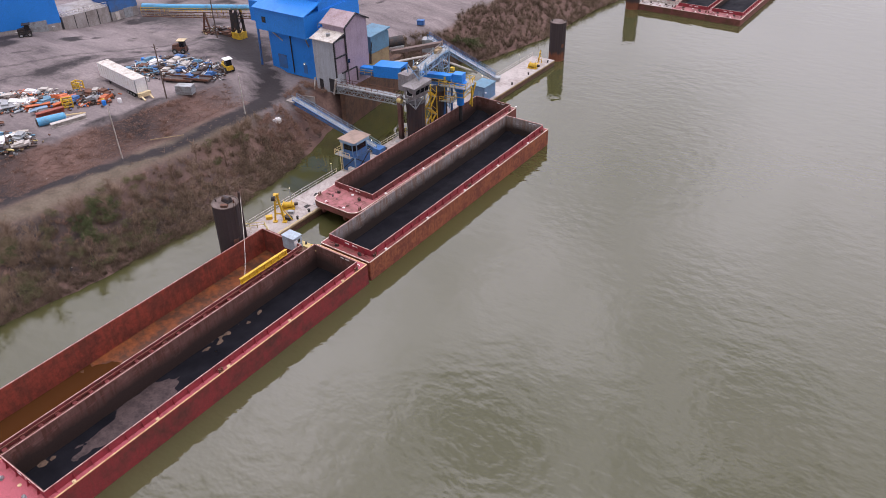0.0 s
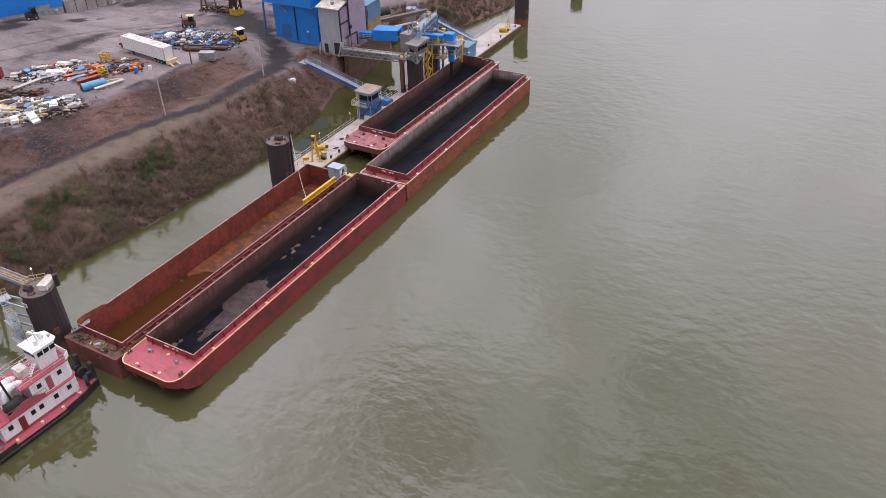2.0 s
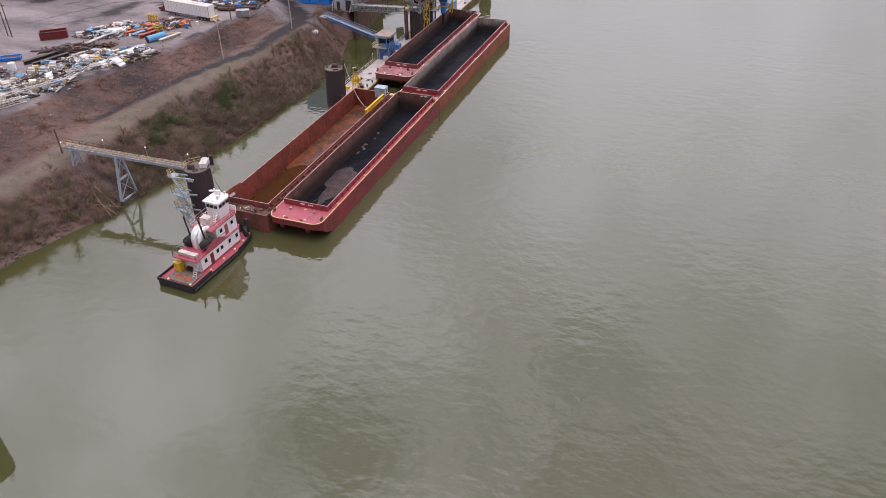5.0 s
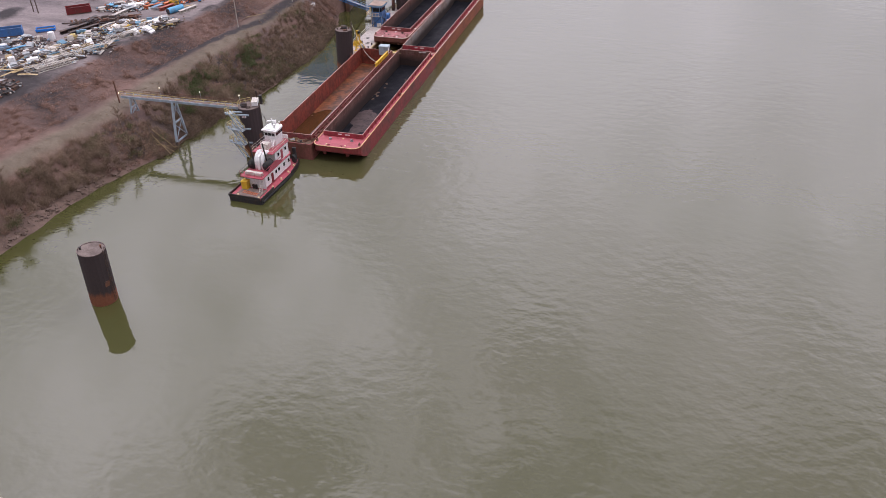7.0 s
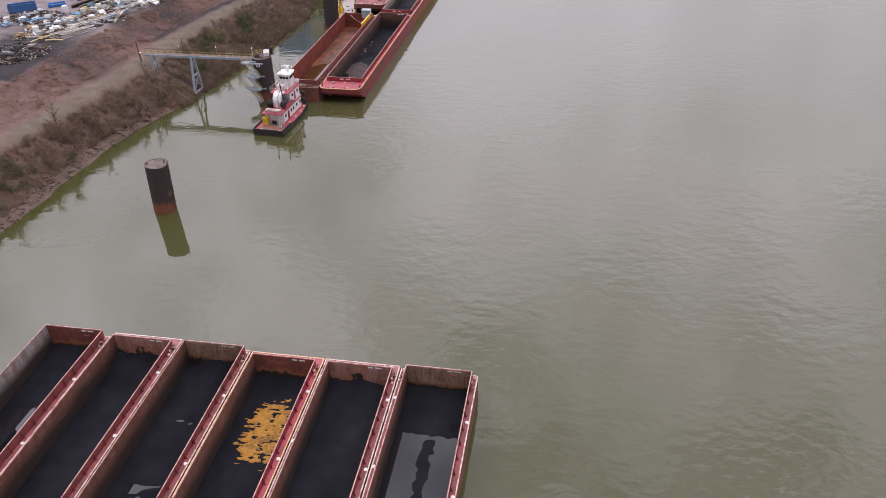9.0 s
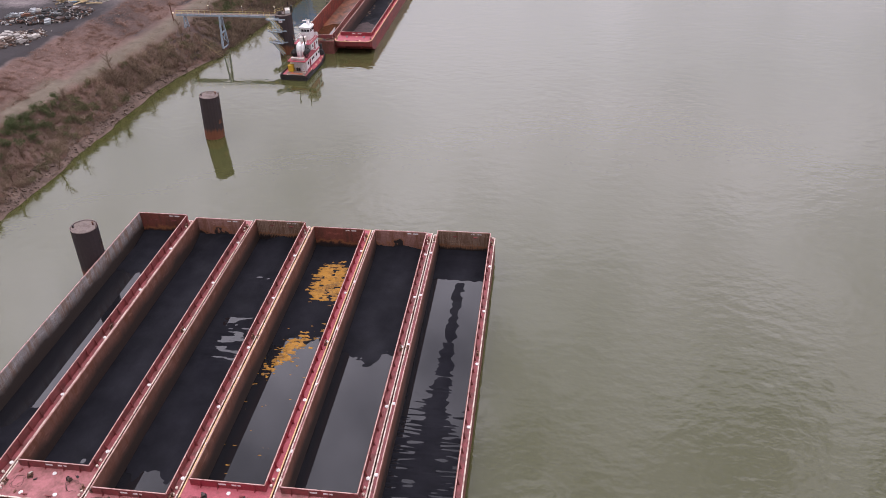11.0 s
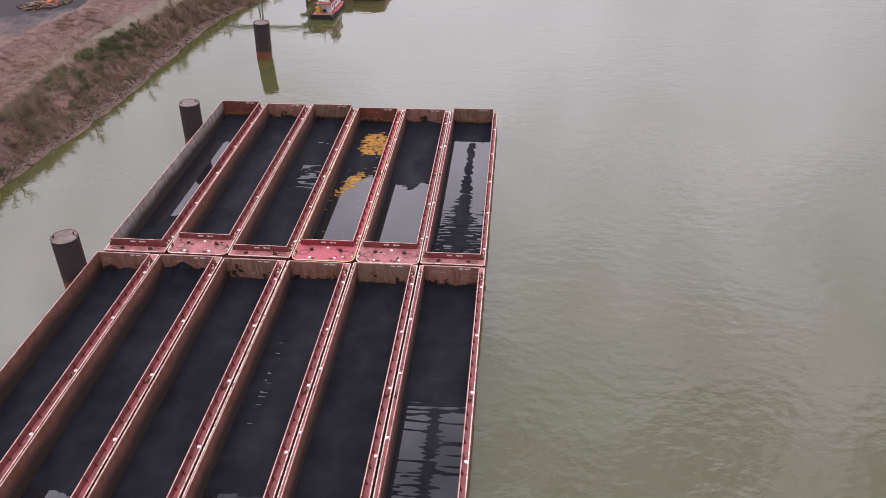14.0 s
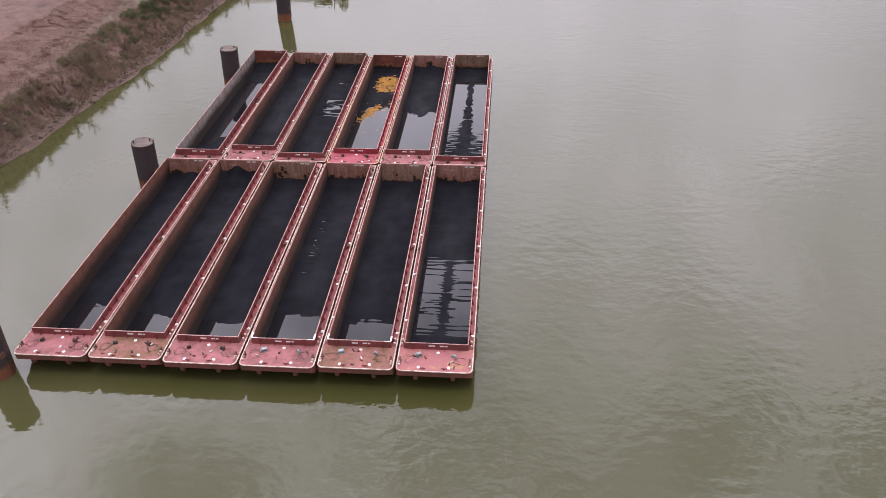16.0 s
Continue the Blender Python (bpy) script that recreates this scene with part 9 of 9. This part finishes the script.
def green_keep(x, y):
    spot = max(math.exp(-(((x + 119) / 3.5) ** 2 + ((y - 44) / 5) ** 2)), 0.8 * math.exp(-(((x + 114) / 4) ** 2 + ((y - 58) / 7) ** 2)), 0.7 * math.exp(-(((x + 118) / 5) ** 2 + ((y - 33) / 6) ** 2)),
               math.exp(-(((x + 131) / 2.3) ** 2 + ((y + 47) / 20) ** 2)), 0.5 * math.exp(-(((x + 131) / 4) ** 2 + ((y + 75) / 10) ** 2)), 0.4 * math.exp(-(((x + 108) / 6) ** 2 + ((y - 168) / 8) ** 2)))
    return clear_of_path(x, y) * spot


leafy("olive_bushes", "dull olive bushes among the bare brush", scatter(250, -180, 100, bank_x, olive_keep), 1.5, 1.2, 560, M_olive, 0.085)
leafy("green_bushes", "fresh green spring bushes on the bank", scatter(62, -100, 175, bank_x, green_keep), 2.2, 1.35, 800, M_leaf, 0.10)


def bare_tree(x, y, h, seed, label="small leafless tree with pale limbs on the bank"):
    r = random.Random(seed)
    z = ground_z(x, y) - 0.2
    t = thing("bare_tree", label, "tree", (x, y, z), r.uniform(0, 360), "bare trees on the bank")
    g = Geo().cyl((0, 0, 0), (0.15, 0.1, h * 0.5), 0.11, 7, 0.075).cyl((0.15, 0.1, h * 0.5), (0.0, 0.3, h), 0.075, 6, 0.02)
    part("trunk", g, M_twig, t)
    g = Geo()
    for k in range(22):
        z0 = h * r.uniform(0.25, 0.95)
        a = r.uniform(0, math.tau)
        ln2 = h * r.uniform(0.16, 0.38)
        p = Vector((0.15, 0.1, z0))
        q = p + Vector((math.cos(a) * ln2 * 0.7, math.sin(a) * ln2 * 0.7, ln2 * 0.75))
        g.cyl(p, q, 0.05, 4, 0.018)
        for j in range(6):
            s = p.lerp(q, r.uniform(0.25, 1.0))
            e = s + Vector((r.uniform(-1, 1), r.uniform(-1, 1), r.uniform(0.1, 1))) * ln2 * 0.45
            g.cyl(s, e, 0.026, 3, 0.008)
    part("branch_work", g, M_twig, t)
    return t


for k in range(46):
    y = -225 + 326 * ((k * 0.618) % 1.0)
    u = ((k * 0.371) % 1.0)
    x = bank_x(y, 0.1 + 0.8 * u)
    if clear_of_path(x, y) and 24 < abs(y - 17) + 20:
        bare_tree(x, y, 3.2 + 2.8 * ((k * 0.77) % 1.0), k)


for k, (x, y, h) in enumerate(((-114.0, 47.0, 6.2), (-115.5, 56.0, 6.0), (-113.6, 61.0, 4.8), (-118.5, 40.0, 4.4))):
    bare_tree(x, y, h, 200 + k)
# leaning snags at the water's edge
for k, y in enumerate((-58.0, -84.0, -112.0, -137.0)):
    snag = bare_tree(shore(y) - 0.8, y, 4.6 + 0.5 * (k % 3), 300 + k, "leafless snag leaning over the waterline")
    snag.rotation_euler = (0, radians(24 + 6 * (k % 3)), radians(20 * (k % 4) - 30))


def stones(n, place, lo, hi, label, name, material):
    v, f = [], []
    base = [(-1, -1, -0.5), (1, -0.8, -0.6), (0.9, 1, -0.5), (-1.1, 0.9, -0.5), (-0.6, -0.6, 0.6), (0.7, -0.5, 0.5), (0.5, 0.7, 0.7), (-0.6, 0.5, 0.5)]
    quads = [(3, 2, 1, 0), (4, 5, 6, 7), (0, 1, 5, 4), (1, 2, 6, 5), (2, 3, 7, 6), (3, 0, 4, 7)]
    for k in range(n):
        x, y = place()
        z = ground_z(x, y)
        s = lo + (hi - lo) * nr.uniform() ** 3
        rot = Euler(nr.uniform(0, 6.28, 3)).to_matrix()
        o = len(v)
        for p in base:
            q = rot @ Vector([c * s * nr.uniform(0.6, 1.2) for c in p])
            v.append((x + q.x, y + q.y, z + q.z * 0.7))
        f += [tuple(i + o for i in q) for q in quads]
    tagged(new(name, raw_mesh(name, v, f, material)), label, "rocks", kind="stuff")


def by_shore():
    y = nr.uniform(-235, 165) if nr.uniform() < 0.45 else nr.uniform(-235, 5)
    return shore(y) - 0.3 - abs(nr.normal()) * 2.4, y


def litter_spot():
    y = nr.uniform(-180, 105)
    return (bank_x(y, nr.uniform()) if nr.uniform() < 0.45 else slope_x(y, nr.uniform())), y


stones(5200, by_shore, 0.10, 0.5, "brown rocks and riprap along the waterline", "bank_rocks", M_rock)
stones(260, litter_spot, 0.06, 0.22, "pale litter scattered over the bank", "litter", M_grit)
